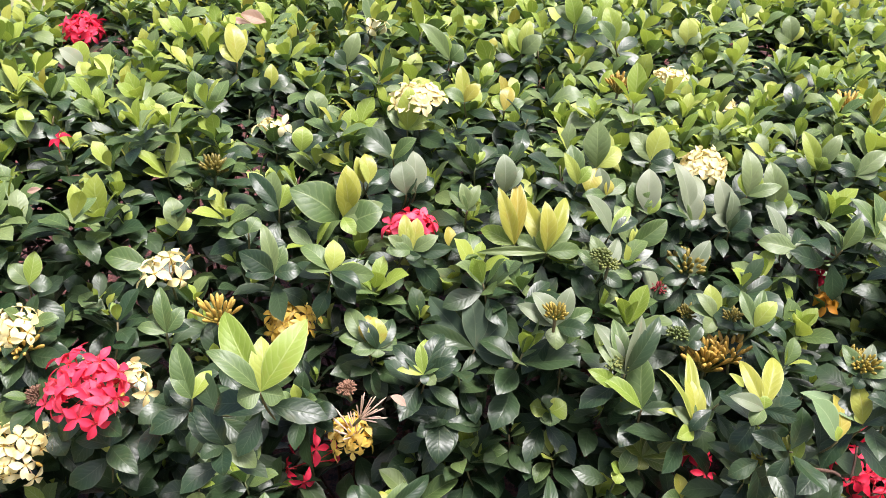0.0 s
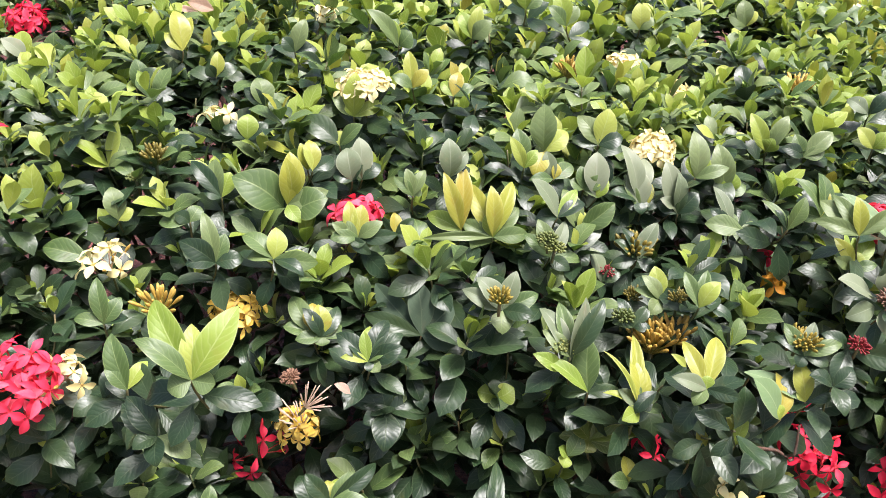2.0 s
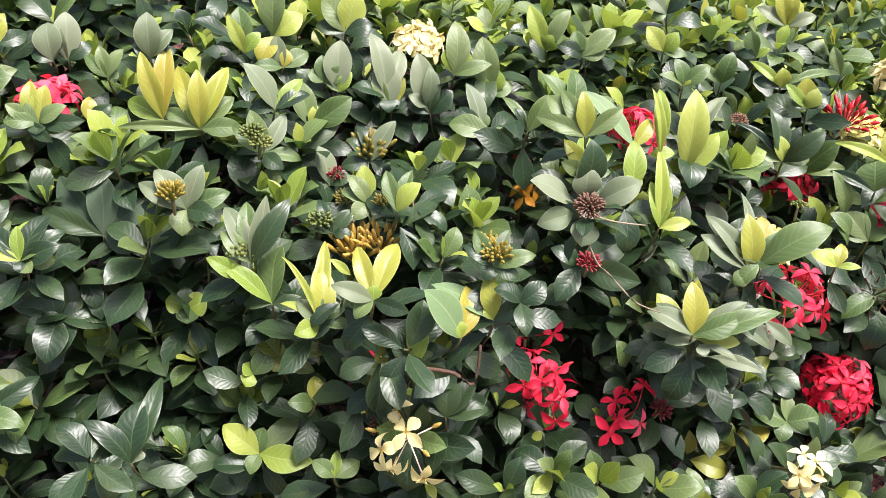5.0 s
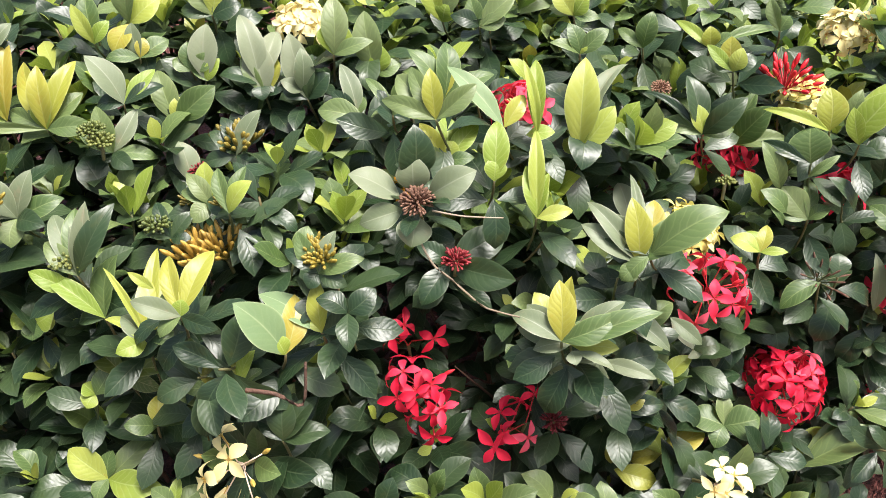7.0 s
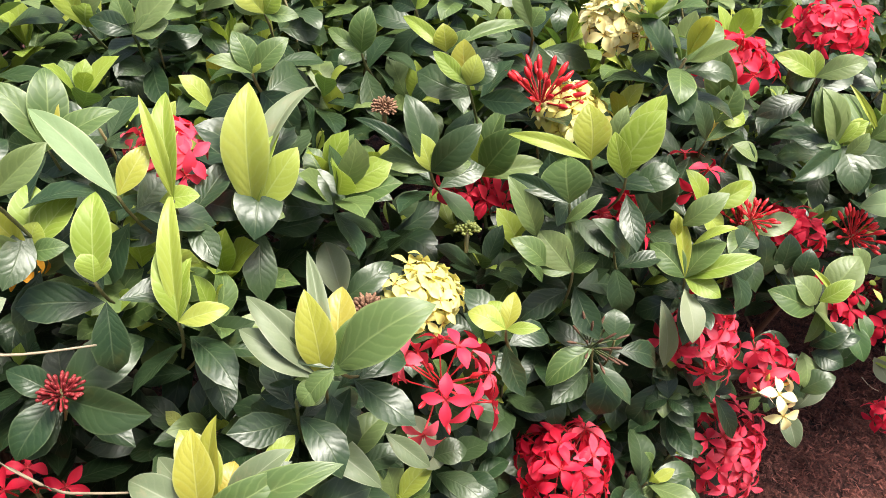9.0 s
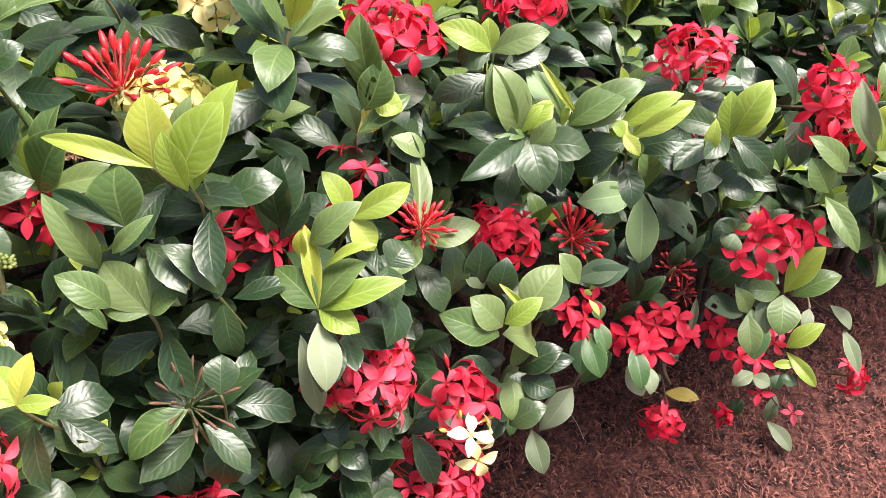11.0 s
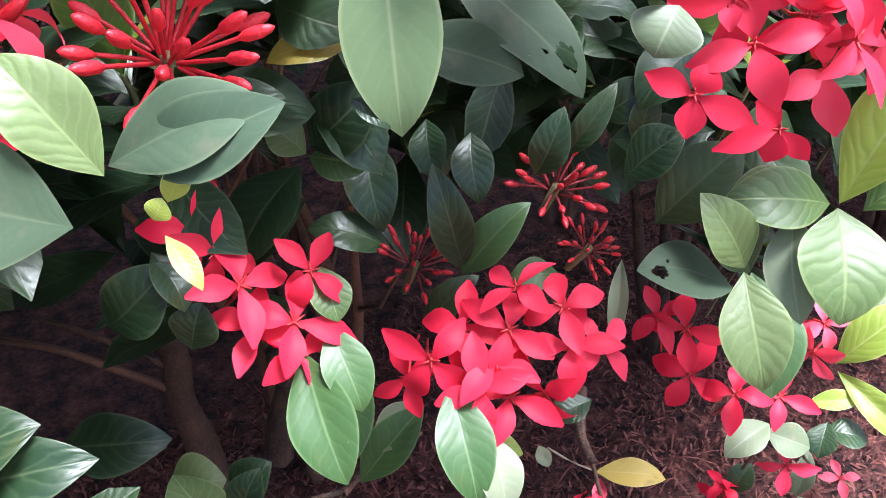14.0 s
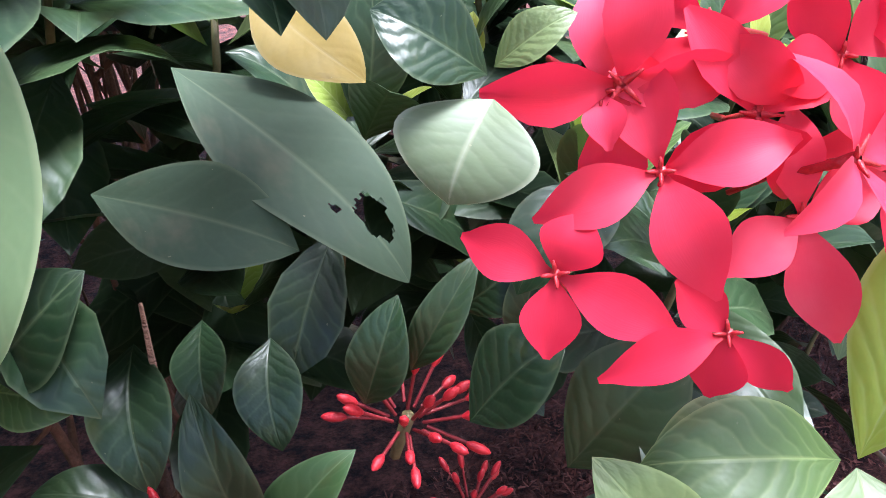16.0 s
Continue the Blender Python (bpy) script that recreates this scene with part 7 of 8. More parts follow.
rosette((0.324, 0.773, 0.527), (-0.033, -0.485, 0.874), ((0.318, 0.804, 0.557), 0.027, "mature"), ((0.296, 0.779, 0.519), 0.026, "mature"), ((0.363, 0.778, 0.541), 0.025, "mature"), ((0.327, 0.752, 0.511), 0.023, "mature"), ((0.357, 0.745, 0.504), 0.023, "mature"))
rosette((0.386, 0.715, 0.596), (-0.087, -0.487, 0.869), ((0.386, 0.740, 0.628), 0.026, "mature"), ((0.365, 0.736, 0.605), 0.019, "mature"), ((0.415, 0.737, 0.623), 0.021, "mature"), ((0.425, 0.720, 0.601), 0.021, "mature"))
rosette((0.665, 0.842, 0.503), (-0.252, -0.476, 0.842), ((0.723, 0.850, 0.526), 0.033, "mature"), ((0.629, 0.879, 0.502), 0.026, "mature"), ((0.701, 0.854, 0.542), 0.023, "mature"))
rosette((0.204, 1.006, 0.771), (0.314, -0.614, 0.724), ((0.172, 1.019, 0.817), 0.029, "pale"), ((0.231, 1.037, 0.793), 0.017, "young"), ((0.240, 1.026, 0.780), 0.019, "mature"), ((0.177, 1.004, 0.770), 0.021, "mature"))
rosette((0.207, 1.069, 0.794), (0.301, -0.646, 0.702), ((0.199, 1.088, 0.824), 0.019, "pale"), ((0.211, 1.080, 0.811), 0.015, "bronze"), ((0.175, 1.060, 0.797), 0.016, "mid"), ((0.233, 1.090, 0.804), 0.022, "mid"))
rosette((0.267, 1.081, 0.760), (0.249, -0.647, 0.721), ((0.270, 1.112, 0.811), 0.033, "pale"), ((0.283, 1.091, 0.781), 0.015, "young"))
rosette((0.324, 1.086, 0.753), (0.205, -0.656, 0.726), ((0.304, 1.124, 0.815), 0.028, "pale"), ((0.339, 1.137, 0.790), 0.023, "pale"), ((0.284, 1.082, 0.766), 0.022, "mature"), ((0.354, 1.093, 0.745), 0.021, "mature"), ((0.327, 1.072, 0.740), 0.019, "mature"))
rosette((0.371, 1.074, 0.748), (0.171, -0.657, 0.734), ((0.373, 1.085, 0.792), 0.023, "pale"), ((0.350, 1.072, 0.762), 0.017, "pale"))
rosette((0.404, 1.107, 0.775), (0.143, -0.683, 0.716), ((0.404, 1.139, 0.828), 0.029, "mid"), ((0.408, 1.120, 0.808), 0.038, "young"), ((0.447, 1.107, 0.789), 0.019, "mid"))
rosette((0.476, 0.966, 0.770), (0.096, -0.650, 0.753), ((0.450, 0.994, 0.796), 0.012, "mid"), ((0.495, 0.978, 0.807), 0.021, "mid"), ((0.462, 0.978, 0.791), 0.013, "mature"))
rosette((0.443, 1.011, 0.746), (0.119, -0.647, 0.753), ((0.396, 1.021, 0.751), 0.028, "mid"))
rosette((0.525, 0.988, 0.775), (0.050, -0.663, 0.747), ((0.492, 1.007, 0.818), 0.023, "mid"), ((0.527, 1.022, 0.818), 0.026, "mid"), ((0.530, 1.014, 0.808), 0.018, "bronze"), ((0.573, 0.999, 0.794), 0.023, "mid"), ((0.499, 0.997, 0.779), 0.020, "mid"))
rosette((0.528, 0.895, 0.759), (0.051, -0.623, 0.781), ((0.505, 0.909, 0.789), 0.017, "bronze"), ((0.528, 0.929, 0.785), 0.024, "young"), ((0.556, 0.922, 0.780), 0.019, "young"), ((0.534, 0.905, 0.773), 0.019, "young"), ((0.501, 0.891, 0.774), 0.016, "mid"), ((0.552, 0.892, 0.763), 0.014, "mid"))
rosette((0.569, 0.867, 0.753), (0.010, -0.609, 0.793), ((0.573, 0.902, 0.792), 0.023, "young"), ((0.570, 0.878, 0.770), 0.020, "young"))
rosette((0.611, 0.929, 0.765), (-0.031, -0.639, 0.768), ((0.612, 0.972, 0.818), 0.017, "young"), ((0.599, 0.955, 0.826), 0.010, "young"))
# the mint blade paints the white sheen of a leaf as a paler green
rosette((0.580, 0.921, 0.777), (-0.001, -0.645, 0.764), ((0.531, 0.961, 0.819), 0.021, "mint"), ((0.599, 0.944, 0.797), 0.017, "bronze"))
rosette((0.656, 0.968, 0.723), (-0.069, -0.626, 0.777), ((0.662, 1.003, 0.805), 0.033, "young"), ((0.707, 1.026, 0.787), 0.022, "pale"), ((0.679, 0.990, 0.772), 0.018, "young"), ((0.690, 0.985, 0.763), 0.026, "young"), ((0.642, 0.980, 0.731), 0.019, "young"), ((0.677, 0.963, 0.721), 0.013, "mid"))
rosette((0.608, 0.877, 0.707), (-0.028, -0.585, 0.811), ((0.600, 0.908, 0.743), 0.023, "young"), ((0.640, 0.880, 0.712), 0.015, "young"), ((0.610, 0.931, 0.767), 0.015, "young"), ((0.620, 0.900, 0.739), 0.014, "young"))
rosette((0.790, 1.022, 0.711), (-0.175, -0.623, 0.762), ((0.776, 1.056, 0.760), 0.026, "mature"), ((0.828, 1.018, 0.752), 0.025, "mature"), ((0.779, 1.037, 0.739), 0.019, "young"), ((0.805, 1.022, 0.730), 0.016, "young"), ((0.752, 1.044, 0.713), 0.022, "mid"), ((0.822, 1.025, 0.714), 0.016, "mid"), ((0.735, 1.056, 0.743), 0.012, "mature"))
rosette((0.662, 1.046, 0.793), (-0.073, -0.687, 0.723), ((0.651, 1.059, 0.820), 0.019, "mid"), ((0.690, 1.053, 0.815), 0.019, "mid"), ((0.632, 1.045, 0.806), 0.013, "mid"), ((0.668, 1.052, 0.806), 0.011, "young"))
rosette((0.748, 1.155, 0.752), (-0.131, -0.684, 0.718), ((0.757, 1.162, 0.791), 0.024, "mid"), ((0.722, 1.172, 0.769), 0.014, "mid"))
rosette((0.820, 1.141, 0.755), (-0.186, -0.673, 0.716), ((0.818, 1.145, 0.779), 0.021, "bronze"), ((0.788, 1.174, 0.775), 0.013, "young"), ((0.844, 1.147, 0.768), 0.018, "mid"), ((0.903, 1.162, 0.763), 0.014, "mid"), ((0.793, 1.160, 0.756), 0.017, "mature"))
rosette((0.918, 1.017, 0.713), (-0.273, -0.600, 0.752), ((0.919, 1.040, 0.750), 0.030, "bronze"), ((0.857, 1.040, 0.728), 0.013, "young"))
rosette((0.940, 0.993, 0.709), (-0.292, -0.585, 0.757), ((0.973, 1.020, 0.763), 0.032, "young"), ((0.948, 1.031, 0.732), 0.019, "young"))
rosette((0.897, 0.995, 0.688), (-0.257, -0.585, 0.769), ((0.898, 1.016, 0.718), 0.042, "mid"), ((0.856, 1.029, 0.696), 0.014, "mature"))
rosette((0.901, 0.981, 0.629), (-0.250, -0.552, 0.796), ((0.878, 1.006, 0.654), 0.029, "mid"), ((0.921, 0.979, 0.643), 0.018, "mid"), ((0.905, 1.018, 0.656), 0.017, "mid"), ((0.873, 0.994, 0.630), 0.017, "mid"))
rosette((0.981, 1.043, 0.632), (-0.293, -0.562, 0.774), ((1.007, 1.072, 0.674), 0.036, "mature"))
rosette((0.939, 0.992, 0.637), (-0.276, -0.553, 0.786), ((0.922, 1.007, 0.662), 0.022, "mature"), ((0.950, 0.989, 0.637), 0.017, "mature"))
rosette((0.696, 0.839, 0.682), (-0.112, -0.547, 0.830), ((0.690, 0.864, 0.733), 0.024, "bronze"), ((0.712, 0.853, 0.698), 0.019, "young"), ((0.753, 0.856, 0.712), 0.031, "mid"), ((0.648, 0.862, 0.708), 0.021, "pale"), ((0.654, 0.876, 0.722), 0.019, "pale"), ((0.693, 0.895, 0.738), 0.013, "pale"), ((0.681, 0.831, 0.669), 0.017, "mid"))
rosette((0.701, 0.836, 0.600), (-0.108, -0.499, 0.860), ((0.737, 0.862, 0.616), 0.025, "mid"), ((0.690, 0.833, 0.592), 0.019, "mid"), ((0.678, 0.856, 0.624), 0.021, "young"))
rosette((0.621, 0.763, 0.658), (-0.042, -0.497, 0.867), ((0.621, 0.793, 0.698), 0.024, "bronze"), ((0.670, 0.774, 0.675), 0.022, "mid"), ((0.582, 0.786, 0.668), 0.021, "pale"), ((0.640, 0.763, 0.660), 0.010, "young"))
rosette((0.630, 0.763, 0.647), (-0.051, -0.490, 0.870), ((0.633, 0.750, 0.643), 0.013, "pale"), ((0.663, 0.747, 0.639), 0.010, "pale"))
rosette((0.397, 0.731, 0.678), (0.188, -0.476, 0.859), ((0.363, 0.735, 0.727), 0.032, "mint"), ((0.402, 0.771, 0.706), 0.022, "bronze"), ((0.390, 0.736, 0.693), 0.016, "young"))
rosette((0.266, 0.780, 0.654), (0.288, -0.468, 0.835), ((0.262, 0.822, 0.693), 0.025, "bronze"), ((0.268, 0.843, 0.705), 0.016, "bronze"), ((0.283, 0.816, 0.674), 0.024, "mid"), ((0.229, 0.792, 0.668), 0.011, "young"), ((0.244, 0.791, 0.672), 0.022, "pale"), ((0.244, 0.763, 0.655), 0.019, "young"), ((0.230, 0.814, 0.706), 0.007, "young"), ((0.295, 0.790, 0.646), 0.014, "mid"))
rosette((0.313, 0.737, 0.615), (0.247, -0.432, 0.868), ((0.309, 0.766, 0.632), 0.021, "bronze"), ((0.343, 0.755, 0.624), 0.018, "mid"), ((0.288, 0.750, 0.637), 0.016, "mid"))
rosette((0.260, 0.762, 0.567), (0.271, -0.417, 0.868), ((0.258, 0.785, 0.583), 0.018, "bronze"), ((0.235, 0.753, 0.578), 0.019, "mid"), ((0.295, 0.784, 0.564), 0.016, "mid"))
rosette((0.196, 0.792, 0.579), (0.315, -0.428, 0.847), ((0.211, 0.810, 0.598), 0.022, "mid"), ((0.186, 0.796, 0.589), 0.019, "young"), ((0.190, 0.781, 0.573), 0.017, "young"))
rosette((0.820, 0.886, 0.424), (-0.170, -0.435, 0.884), ((0.783, 0.897, 0.427), 0.034, "mid"), ((0.857, 0.887, 0.433), 0.038, "mid"), ((0.808, 0.867, 0.410), 0.023, "mid"), ((0.820, 0.912, 0.449), 0.019, "mid"))
rosette((0.752, 0.870, 0.399), (-0.122, -0.423, 0.898), ((0.734, 0.899, 0.416), 0.025, "young"), ((0.800, 0.886, 0.411), 0.030, "bronze"), ((0.720, 0.868, 0.389), 0.023, "bronze"))
rosette((0.692, 0.837, 0.506), (-0.090, -0.455, 0.886), ((0.718, 0.845, 0.517), 0.022, "bronze"), ((0.736, 0.839, 0.505), 0.021, "mature"), ((0.675, 0.835, 0.503), 0.011, "bronze"))
rosette((0.627, 0.819, 0.514), (-0.039, -0.451, 0.891), ((0.686, 0.852, 0.530), 0.032, "mature"), ((0.618, 0.852, 0.544), 0.024, "mature"))
rosette((0.527, 0.862, 0.668), (0.048, -0.554, 0.831), ((0.578, 0.895, 0.679), 0.032, "mature"), ((0.498, 0.873, 0.683), 0.019, "mature"), ((0.586, 0.840, 0.665), 0.030, "mature"), ((0.502, 0.833, 0.645), 0.025, "mature"))
rosette((0.352, 0.742, 0.552), (0.199, -0.411, 0.890), ((0.350, 0.769, 0.574), 0.029, "mid"), ((0.401, 0.767, 0.553), 0.029, "mature"))
rosette((0.449, 0.742, 0.710), (0.140, -0.510, 0.849), ((0.471, 0.754, 0.724), 0.021, "mature"), ((0.425, 0.747, 0.721), 0.021, "mature"), ((0.452, 0.713, 0.696), 0.018, "mature"))
rosette((0.804, 0.925, 0.456), (-0.160, -0.467, 0.870), ((0.799, 0.956, 0.481), 0.027, "mature"), ((0.802, 0.907, 0.442), 0.025, "mature"), ((0.830, 0.906, 0.447), 0.023, "mature"))
rosette((1.016, 1.002, 0.442), (-0.280, -0.469, 0.837), ((1.012, 1.021, 0.462), 0.020, "mid"), ((1.041, 0.999, 0.446), 0.020, "mid"), ((1.009, 0.980, 0.435), 0.018, "mid"))
rosette((0.918, 0.895, 0.343), (-0.218, -0.401, 0.890), ((0.953, 0.934, 0.366), 0.026, "young"), ((0.989, 0.936, 0.390), 0.026, "mid"), ((0.902, 0.905, 0.343), 0.020, "mid"), ((1.016, 0.907, 0.386), 0.036, "mid"))
rosette((0.713, 0.962, 0.639), (0.042, -0.541, 0.840), ((0.703, 0.998, 0.668), 0.025, "pale"), ((0.753, 0.983, 0.654), 0.021, "mature"))
rosette((1.008, 0.995, 0.598), (-0.243, -0.506, 0.828), ((0.984, 1.022, 0.617), 0.025, "mid"), ((1.044, 1.005, 0.624), 0.029, "mid"), ((1.007, 1.036, 0.639), 0.013, "bronze"), ((1.067, 0.986, 0.620), 0.019, "young"), ((1.032, 0.973, 0.592), 0.020, "young"))
rosette((0.625, 0.801, 0.624), (0.153, -0.410, 0.899), ((0.604, 0.831, 0.656), 0.027, "bronze"), ((0.666, 0.810, 0.626), 0.028, "mid"), ((0.635, 0.820, 0.634), 0.020, "bronze"))
rosette((0.694, 0.840, 0.594), (0.066, -0.430, 0.901), ((0.736, 0.864, 0.608), 0.024, "mid"), ((0.674, 0.824, 0.591), 0.024, "mid"))
rosette((0.651, 0.816, 0.621), (0.120, -0.424, 0.898), ((0.673, 0.836, 0.634), 0.016, "young"))
rosette((0.677, 0.855, 0.621), (0.087, -0.457, 0.885), ((0.645, 0.868, 0.633), 0.022, "mature"), ((0.720, 0.863, 0.617), 0.022, "mature"), ((0.726, 0.813, 0.601), 0.022, "pale"), ((0.653, 0.833, 0.622), 0.018, "mature"))
rosette((0.678, 0.835, 0.669), (0.094, -0.476, 0.875), ((0.697, 0.840, 0.671), 0.016, "mid"))
rosette((0.771, 0.880, 0.541), (-0.020, -0.428, 0.904), ((0.754, 0.910, 0.558), 0.021, "pale"), ((0.775, 0.873, 0.536), 0.017, "pale"), ((0.797, 0.881, 0.544), 0.021, "mature"))
rosette((0.813, 0.919, 0.447), (-0.054, -0.404, 0.913), ((0.793, 0.939, 0.454), 0.025, "mature"), ((0.821, 0.907, 0.443), 0.024, "mid"), ((0.846, 0.938, 0.450), 0.020, "mature"))
rosette((1.016, 0.991, 0.448), (-0.215, -0.430, 0.877), ((1.013, 1.021, 0.467), 0.022, "mature"), ((1.002, 1.002, 0.449), 0.019, "mid"), ((1.026, 0.983, 0.447), 0.019, "mid"), ((0.992, 0.987, 0.442), 0.017, "mature"), ((1.034, 0.972, 0.443), 0.022, "mature"))
rosette((0.936, 0.956, 0.571), (-0.179, -0.481, 0.858), ((0.940, 0.975, 0.588), 0.024, "mature"))
rosette((0.915, 0.949, 0.570), (-0.161, -0.479, 0.863), ((0.875, 0.937, 0.546), 0.024, "mid"))
rosette((0.831, 0.913, 0.637), (-0.090, -0.508, 0.857), ((0.841, 0.934, 0.654), 0.015, "bronze"), ((0.855, 0.906, 0.641), 0.010, "young"), ((0.805, 0.926, 0.646), 0.020, "young"), ((0.822, 0.932, 0.649), 0.017, "young"))
rosette((1.168, 1.133, 0.709), (-0.364, -0.587, 0.723), ((1.209, 1.123, 0.726), 0.022, "mid"), ((1.168, 1.145, 0.731), 0.016, "young"), ((1.130, 1.147, 0.727), 0.022, "young"), ((1.144, 1.141, 0.703), 0.032, "mature"))
rosette((1.072, 1.116, 0.688), (-0.292, -0.596, 0.748), ((1.066, 1.128, 0.750), 0.028, "mid"), ((1.091, 1.104, 0.683), 0.021, "young"))
rosette((1.057, 1.104, 0.667), (0.136, -0.634, 0.761), ((1.043, 1.120, 0.709), 0.018, "mature"), ((1.100, 1.119, 0.686), 0.016, "mid"), ((1.081, 1.121, 0.676), 0.019, "bronze"))
rosette((1.082, 1.099, 0.664), (0.101, -0.634, 0.767), ((1.106, 1.093, 0.648), 0.020, "mid"))
rosette((1.041, 1.052, 0.629), (0.160, -0.567, 0.808), ((1.025, 1.066, 0.662), 0.019, "young"), ((1.087, 1.061, 0.646), 0.021, "young"), ((1.056, 1.040, 0.607), 0.021, "young"))
rosette((1.097, 1.068, 0.588), (0.073, -0.551, 0.832), ((1.106, 1.133, 0.626), 0.019, "mid"), ((1.071, 1.037, 0.581), 0.023, "mid"), ((1.145, 1.066, 0.595), 0.024, "mid"))
rosette((1.188, 1.092, 0.657), (-0.053, -0.627, 0.777), ((1.161, 1.115, 0.703), 0.031, "mid"), ((1.209, 1.105, 0.677), 0.018, "young"), ((1.150, 1.089, 0.665), 0.019, "mid"), ((1.191, 1.058, 0.626), 0.033, "mature"), ((1.134, 1.125, 0.652), 0.019, "mature"), ((1.127, 1.059, 0.646), 0.022, "mature"))
rosette((1.230, 1.117, 0.643), (-0.108, -0.624, 0.774), ((1.208, 1.158, 0.677), 0.024, "mint"), ((1.291, 1.137, 0.664), 0.030, "mid"), ((1.211, 1.114, 0.638), 0.014, "mid"))
rosette((1.279, 1.094, 0.641), (-0.177, -0.600, 0.780), ((1.330, 1.095, 0.668), 0.017, "young"), ((1.267, 1.108, 0.649), 0.014, "young"), ((1.284, 1.084, 0.628), 0.014, "mid"))
rosette((1.393, 1.117, 0.605), (-0.294, -0.554, 0.779), ((1.399, 1.148, 0.636), 0.017, "young"), ((1.428, 1.130, 0.649), 0.028, "young"))
rosette((1.494, 1.057, 0.619), (-0.420, -0.485, 0.767), ((1.484, 1.095, 0.664), 0.022, "mint"), ((1.521, 1.080, 0.659), 0.028, "young"))
rosette((1.061, 1.012, 0.613), (0.136, -0.526, 0.840), ((1.076, 1.026, 0.620), 0.026, "mature"), ((1.060, 0.986, 0.597), 0.023, "mature"))
rosette((1.082, 1.015, 0.438), (0.079, -0.401, 0.912), ((1.114, 1.047, 0.445), 0.027, "mature"), ((1.055, 1.013, 0.435), 0.023, "mature"))
rosette((1.015, 0.997, 0.484), (0.165, -0.408, 0.898), ((1.017, 1.004, 0.491), 0.012, "young"), ((0.999, 0.998, 0.485), 0.020, "mature"), ((1.042, 0.986, 0.487), 0.020, "mature"))
blossom((1.405, 1.080, 0.504), (-0.387, -0.802, 0.454), "red", ((1.394, 1.092, 0.508), 0.0092), ((1.402, 1.077, 0.491), 0.0097), ((1.421, 1.069, 0.495), 0.0099), ((1.411, 1.081, 0.513), 0.0104))
blossom((1.423, 1.080, 0.518), (-0.510, -0.789, 0.343), "red", ((1.404, 1.086, 0.511), 0.0098), ((1.422, 1.091, 0.536), 0.0115), ((1.442, 1.072, 0.523), 0.0101), ((1.426, 1.067, 0.501), 0.0119))
blossom((1.416, 1.087, 0.530), (-0.463, -0.847, 0.261), "pink", ((1.398, 1.091, 0.530), 0.0068), ((1.420, 1.095, 0.546), 0.0097), ((1.436, 1.081, 0.530), 0.0073), ((1.415, 1.082, 0.522), 0.0069))
blossom((1.429, 1.068, 0.494), (-0.531, -0.684, 0.500), "red", ((1.408, 1.071, 0.489), 0.0081), ((1.438, 1.063, 0.484), 0.0071), ((1.426, 1.068, 0.483), 0.0099), ((1.423, 1.074, 0.502), 0.0080))
blossom((1.443, 1.071, 0.510), (-0.619, -0.687, 0.381), "pink", ((1.430, 1.072, 0.502), 0.0097), ((1.447, 1.081, 0.525), 0.0088), ((1.457, 1.069, 0.515), 0.0099), ((1.447, 1.064, 0.490), 0.0109))
blossom((1.455, 1.080, 0.532), (-0.663, -0.715, 0.223), "red", ((1.439, 1.079, 0.530), 0.0100), ((1.449, 1.086, 0.544), 0.0093), ((1.466, 1.081, 0.537), 0.0104), ((1.457, 1.069, 0.518), 0.0104))


# ---- the rest of the growth, layer under layer ----
def free(x, y, z, more=0.0):
    """Whether nothing set by hand stands there, nor close behind and below."""
    for a, b, c, room in PLACED:
        k = (room + more) ** 2
        for out, up in ((0, 0), (0.05, 0.04), (0.09, 0.07)):
            if (x - a) ** 2 + (y + out - b) ** 2 + ((z - up - c) * 0.8) ** 2 < k:
                return False
    return True


class Spread:
    """Keeps points a given distance apart."""

    def __init__(self, gap):
        self.gap, self.cells = gap, {}

    def take(self, p):
        key = tuple(int(math.floor(c / self.gap)) for c in p)
        for i in (-1, 0, 1):
            for j in (-1, 0, 1):
                for k in (-1, 0, 1):
                    for q in self.cells.get((key[0] + i, key[1] + j, key[2] + k), ()):
                        if sum((a - b) ** 2 for a, b in zip(p, q)) < self.gap ** 2:
                            return False
        self.cells.setdefault(key, []).append(p)
        return True


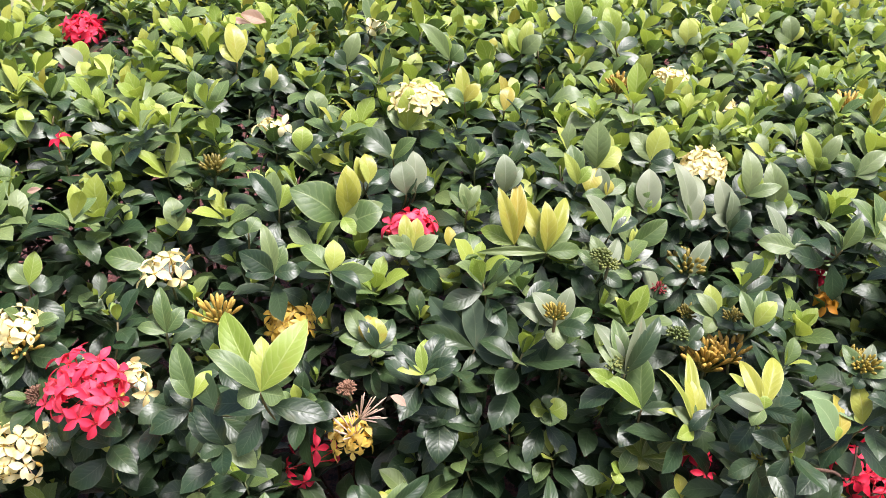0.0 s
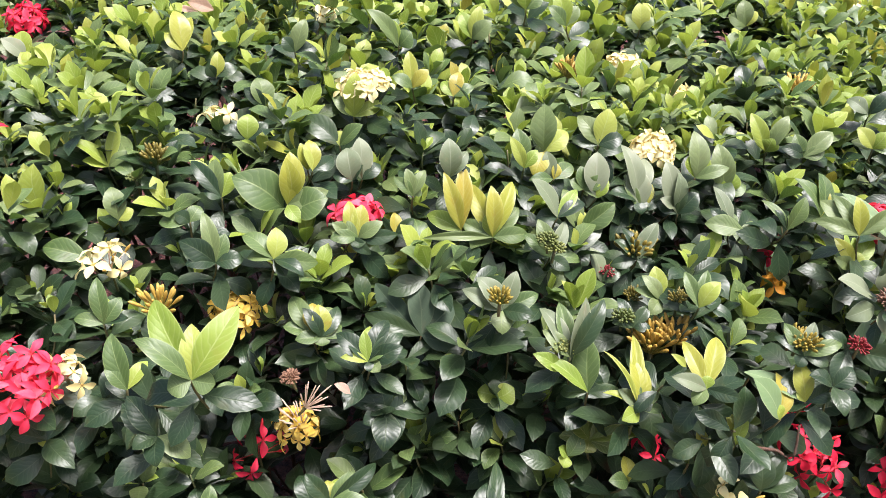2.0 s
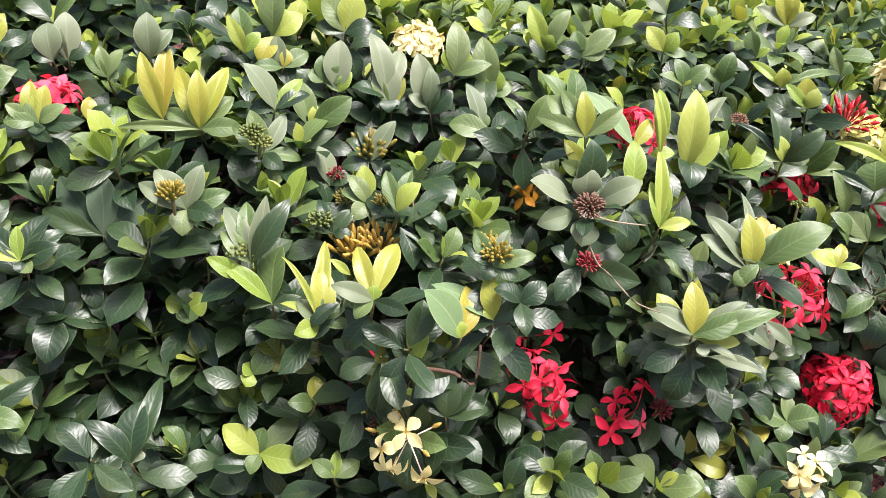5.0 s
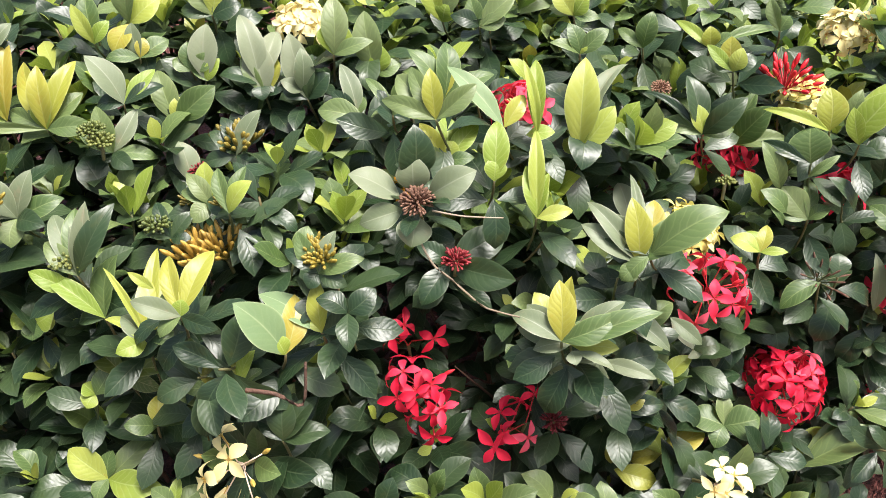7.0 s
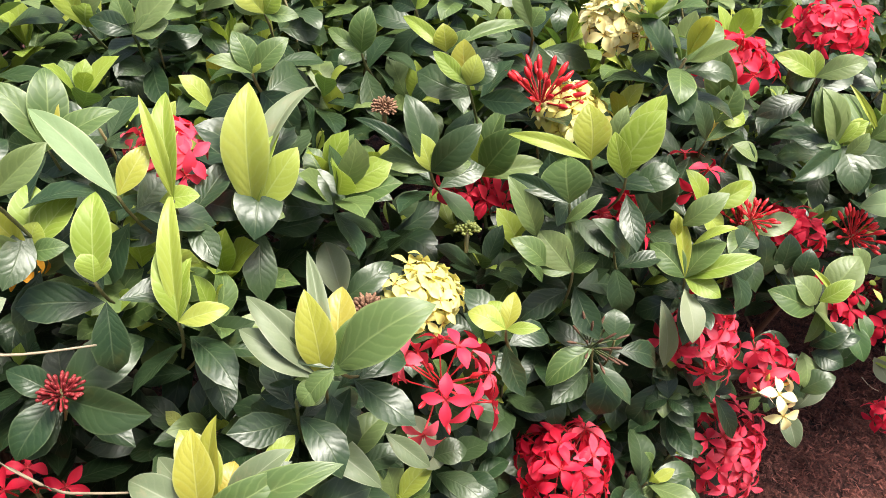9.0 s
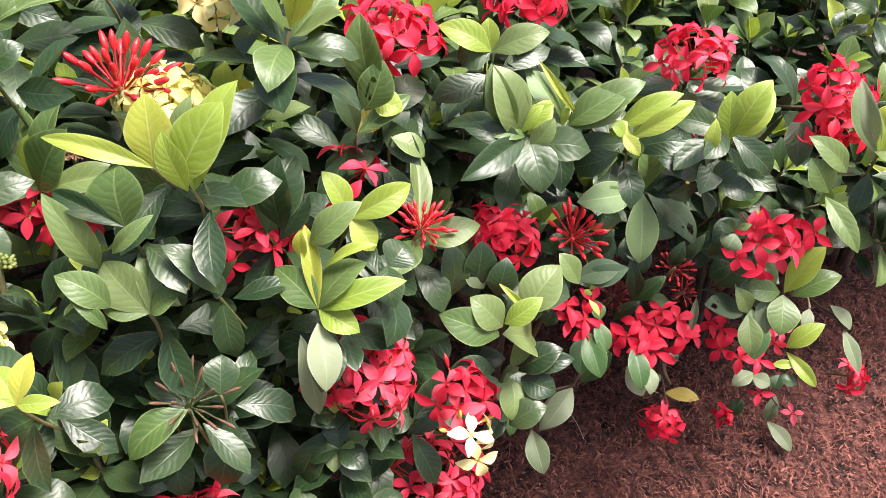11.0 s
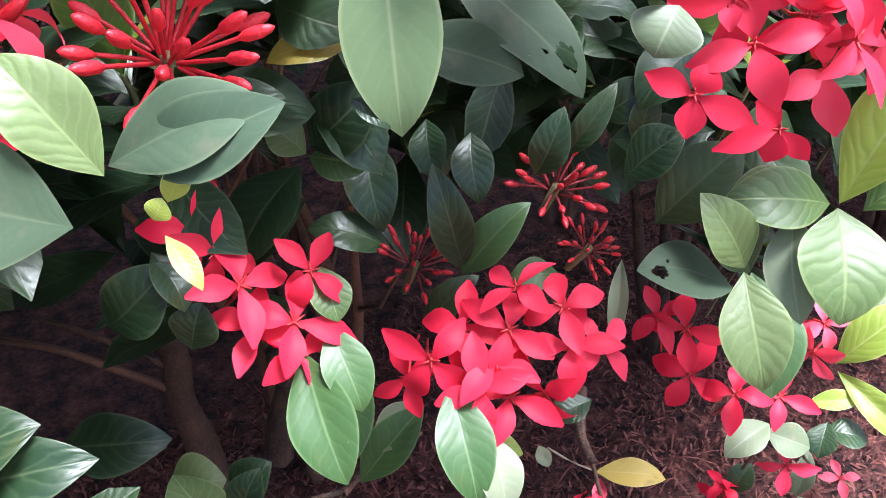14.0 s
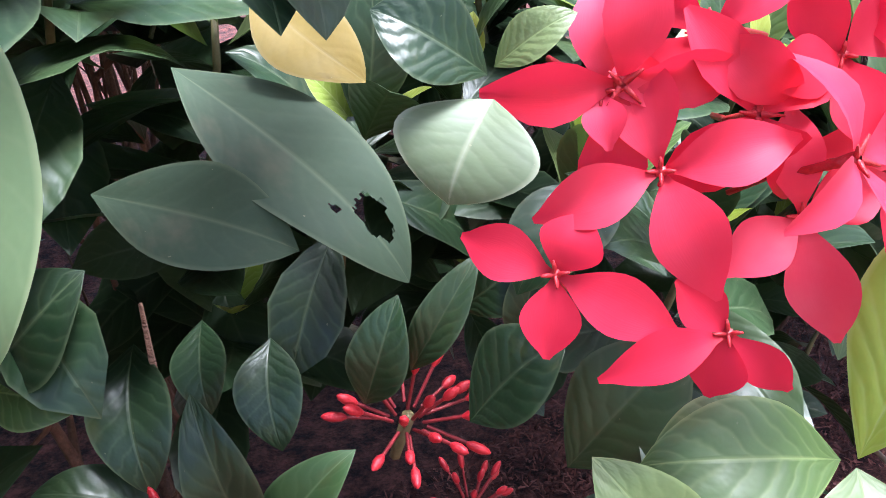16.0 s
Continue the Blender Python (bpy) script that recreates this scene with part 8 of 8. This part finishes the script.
# lighter plans towards the back: new growth, plus sheen put into leaf colour
TOP_KINDS = ["mature"] + ["mid"] * 2 + ["fresh"] * 5 + ["bright"] * 6 + ["light"] * 4 + ["bronze"] * 3
NEAR_KINDS = ["mature"] * 5 + ["mid"] * 4 + ["fresh"] * 2
FAR_KINDS = ["mid"] * 2 + ["fresh"] * 3 + ["bright"] * 6 + ["light"] * 8 + ["bronze"] * 4
rt = random.Random(3)
for layer, (gap, sink, clear) in enumerate(((0.050, 0.0, 0.0), (0.062, 0.045, -0.012), (0.070, 0.10, None), (0.09, 0.18, None))):
    keep, small = Spread(gap), Spread(gap * 0.82)
    for _ in range(90000 if layer < 2 else 30000):
        x = rt.uniform(-1.6, 2.6)
        y0, y1 = along(FRONT, x), along(BACK, x)
        y = rt.uniform(y0 - 0.01, y1)
        d = y - y0
        if layer and d < (0.17 if 1.0 < x < 1.75 else 0.14) + 0.5 * sink:
            continue
        low = 0.14 if -0.5 < x < 1.0 and d < 0.2 else (0.045 if layer else 0.035) if -0.5 < x < 1.0 and d < 0.45 else 0.06 if 1.0 <= x < 1.62 and d < 0.3 else 0.0
        z = top(x, y) - sink - low + rt.gauss(0, 0.014)
        fine = d > 0.28 and x < 1.0
        if (layer < 2 and 1.05 < x < 1.65 and z < 0.46) or not (small if fine else keep).take((x, y, z)) or (clear is not None and not free(x, y, z, clear)):
            continue
        if layer > 1 and d > 1.4:
            continue
        if layer == 0:
            plan = rt.choice(FAR_KINDS if d > 0.55 else NEAR_KINDS if low and (d < 0.22 or x > 1.0) else TOP_KINDS)
        else:
            plan = "under" if layer > 1 else rt.choice(("mature", "mid", "fresh", "light") if d > 0.3 else ("mature", "mature", "mature", "mature", "mid"))
        shoot(x, y, z, plan, rt.uniform(0.78, 1.05) if fine else rt.uniform(0.8, 1.02), near=layer == 0 and -0.4 < x < 1.7 and d < (0.26 if x < 1.0 else 0.5))

# the front face, under the overhang
keep = Spread(0.068)
for _ in range(9000):
    x, z = rt.uniform(-1.2, 2.6), rt.uniform(0.16, 0.46)
    if (x > 1.0 and z < 0.24 + 0.06 * noise.noise((x * 6, 0, 2))) or (1.12 < x < 1.6 and z < 0.38):
        continue
    y = along(FRONT, x) + (0.20 if 1.18 < x < 1.52 else 0.14 if 0.95 < x < 1.65 else 0.20) - 0.10 * (z - 0.16) + rt.gauss(0, 0.018)
    if keep.take((x, y, z)) and free(x, y, z, 0.015):
        shoot(x, y, z, "mature" if rt.random() < 0.85 else "mid", rt.uniform(0.75, 1.0), near=0.9 < x < 1.7)
keep = Spread(0.085)
for _ in range(5000):
    x, z = rt.uniform(-1.2, 2.6), rt.uniform(0.14, 0.44)
    y = along(FRONT, x) + (0.22 if x > 0.95 else 0.32) + rt.gauss(0, 0.03)
    if keep.take((x, y, z)) and not (x > 1.0 and z < 0.26) and not (1.12 < x < 1.6 and z < 0.38):
        shoot(x, y, z, "mature", rt.uniform(0.8, 1.05), near=False)

# deep leaves in the shade behind the front
keep = Spread(0.066)
for _ in range(9000):
    x, d = rt.uniform(-1.4, 1.0), rt.uniform(0.03, 0.36)
    y = along(FRONT, x) + d
    z = top(x, y) - 0.24 + rt.gauss(0, 0.02)
    if keep.take((x, y, z)):
        shoot(x, y, z, "under", rt.uniform(0.9, 1.15), near=False)

# joined foliage of each bush
KINDS = ("mature", "mid", "young", "bronze", "edged")
for bush, groups in STUFF.values():
    vs, fs, uvs, mats, base = [], [], [], [], 0
    for (kind, i), poses in groups.items():
        me = COARSE[kind][i]
        co = np.empty(len(me.vertices) * 3)
        me.vertices.foreach_get("co", co)
        co = np.c_[co.reshape(-1, 3), np.ones(len(me.vertices))]
        fc = np.array([p.vertices[:] for p in me.polygons])
        uv = np.empty(len(me.loops) * 2)
        me.uv_layers[0].data.foreach_get("uv", uv)
        slot = KINDS.index(kind)
        for m in poses:
            vs.append((co @ np.array(m).T)[:, :3])
            fs.append(fc + base)
            uvs.append(uv)
            mats.append(np.full(len(fc), slot))
            base += len(co)
    v = np.concatenate(vs) - np.array(bush.location)
    me = bpy.data.meshes.new("foliage")
    me.from_pydata(v.tolist(), [], np.concatenate(fs).tolist())
    for kind in KINDS:
        me.materials.append(LEAF[kind, True])
    me.polygons.foreach_set("material_index", np.concatenate(mats).astype(int))
    layer = me.uv_layers.new(name="UVMap")
    layer.data.foreach_set("uv", np.concatenate(uvs))
    smooth(me)
    ob = new("foliage", me)
    ob.parent = bush
    tagged(ob, "dense dark green inner leaves", kind="stuff")

# woody stems of each bush, from the soil up into the crown
for n, ((i, j), bush) in enumerate(BUSHES.items()):
    r = random.Random(900 + n)
    bx, by = bush.location.x, bush.location.y
    h = top(bx, by) - GROUND - 0.10
    v, f = [], []
    for s in range(4):
        a, w = r.uniform(0, 6.28), r.uniform(0.03, 0.13)
        pts, q = [], Vector((r.gauss(0, 0.012), r.gauss(0, 0.012) + (0.0 if j else 0.18 if 1.0 < bx < 1.6 else 0.09), -0.02))
        for k in range(6):
            pts.append(tuple(q))
            q = q + Vector((math.cos(a) * w * 0.25 + r.gauss(0, 0.012), math.sin(a) * w * 0.25 + r.gauss(0, 0.012), h * 0.19))
        tube(v, f, pts, [0.009, 0.007, 0.0052, 0.0036, 0.0022, 0.0008], 7)
        for k in (2, 3, 4):
            b = r.uniform(0, 6.28)
            p0 = Vector(pts[k])
            d = Vector((math.cos(b), math.sin(b), 0.8)) * 0.07
            tube(v, f, [tuple(p0), tuple(p0 + d * 0.6), tuple(p0 + d * 1.3 + Vector((0, 0, 0.03)))], [0.003, 0.0018, 0.0006], 6)
    part("stem", mesh_of("stem", v, f, M_BARK), bush, Matrix.Translation(bush.location), "thin woody brown stems")
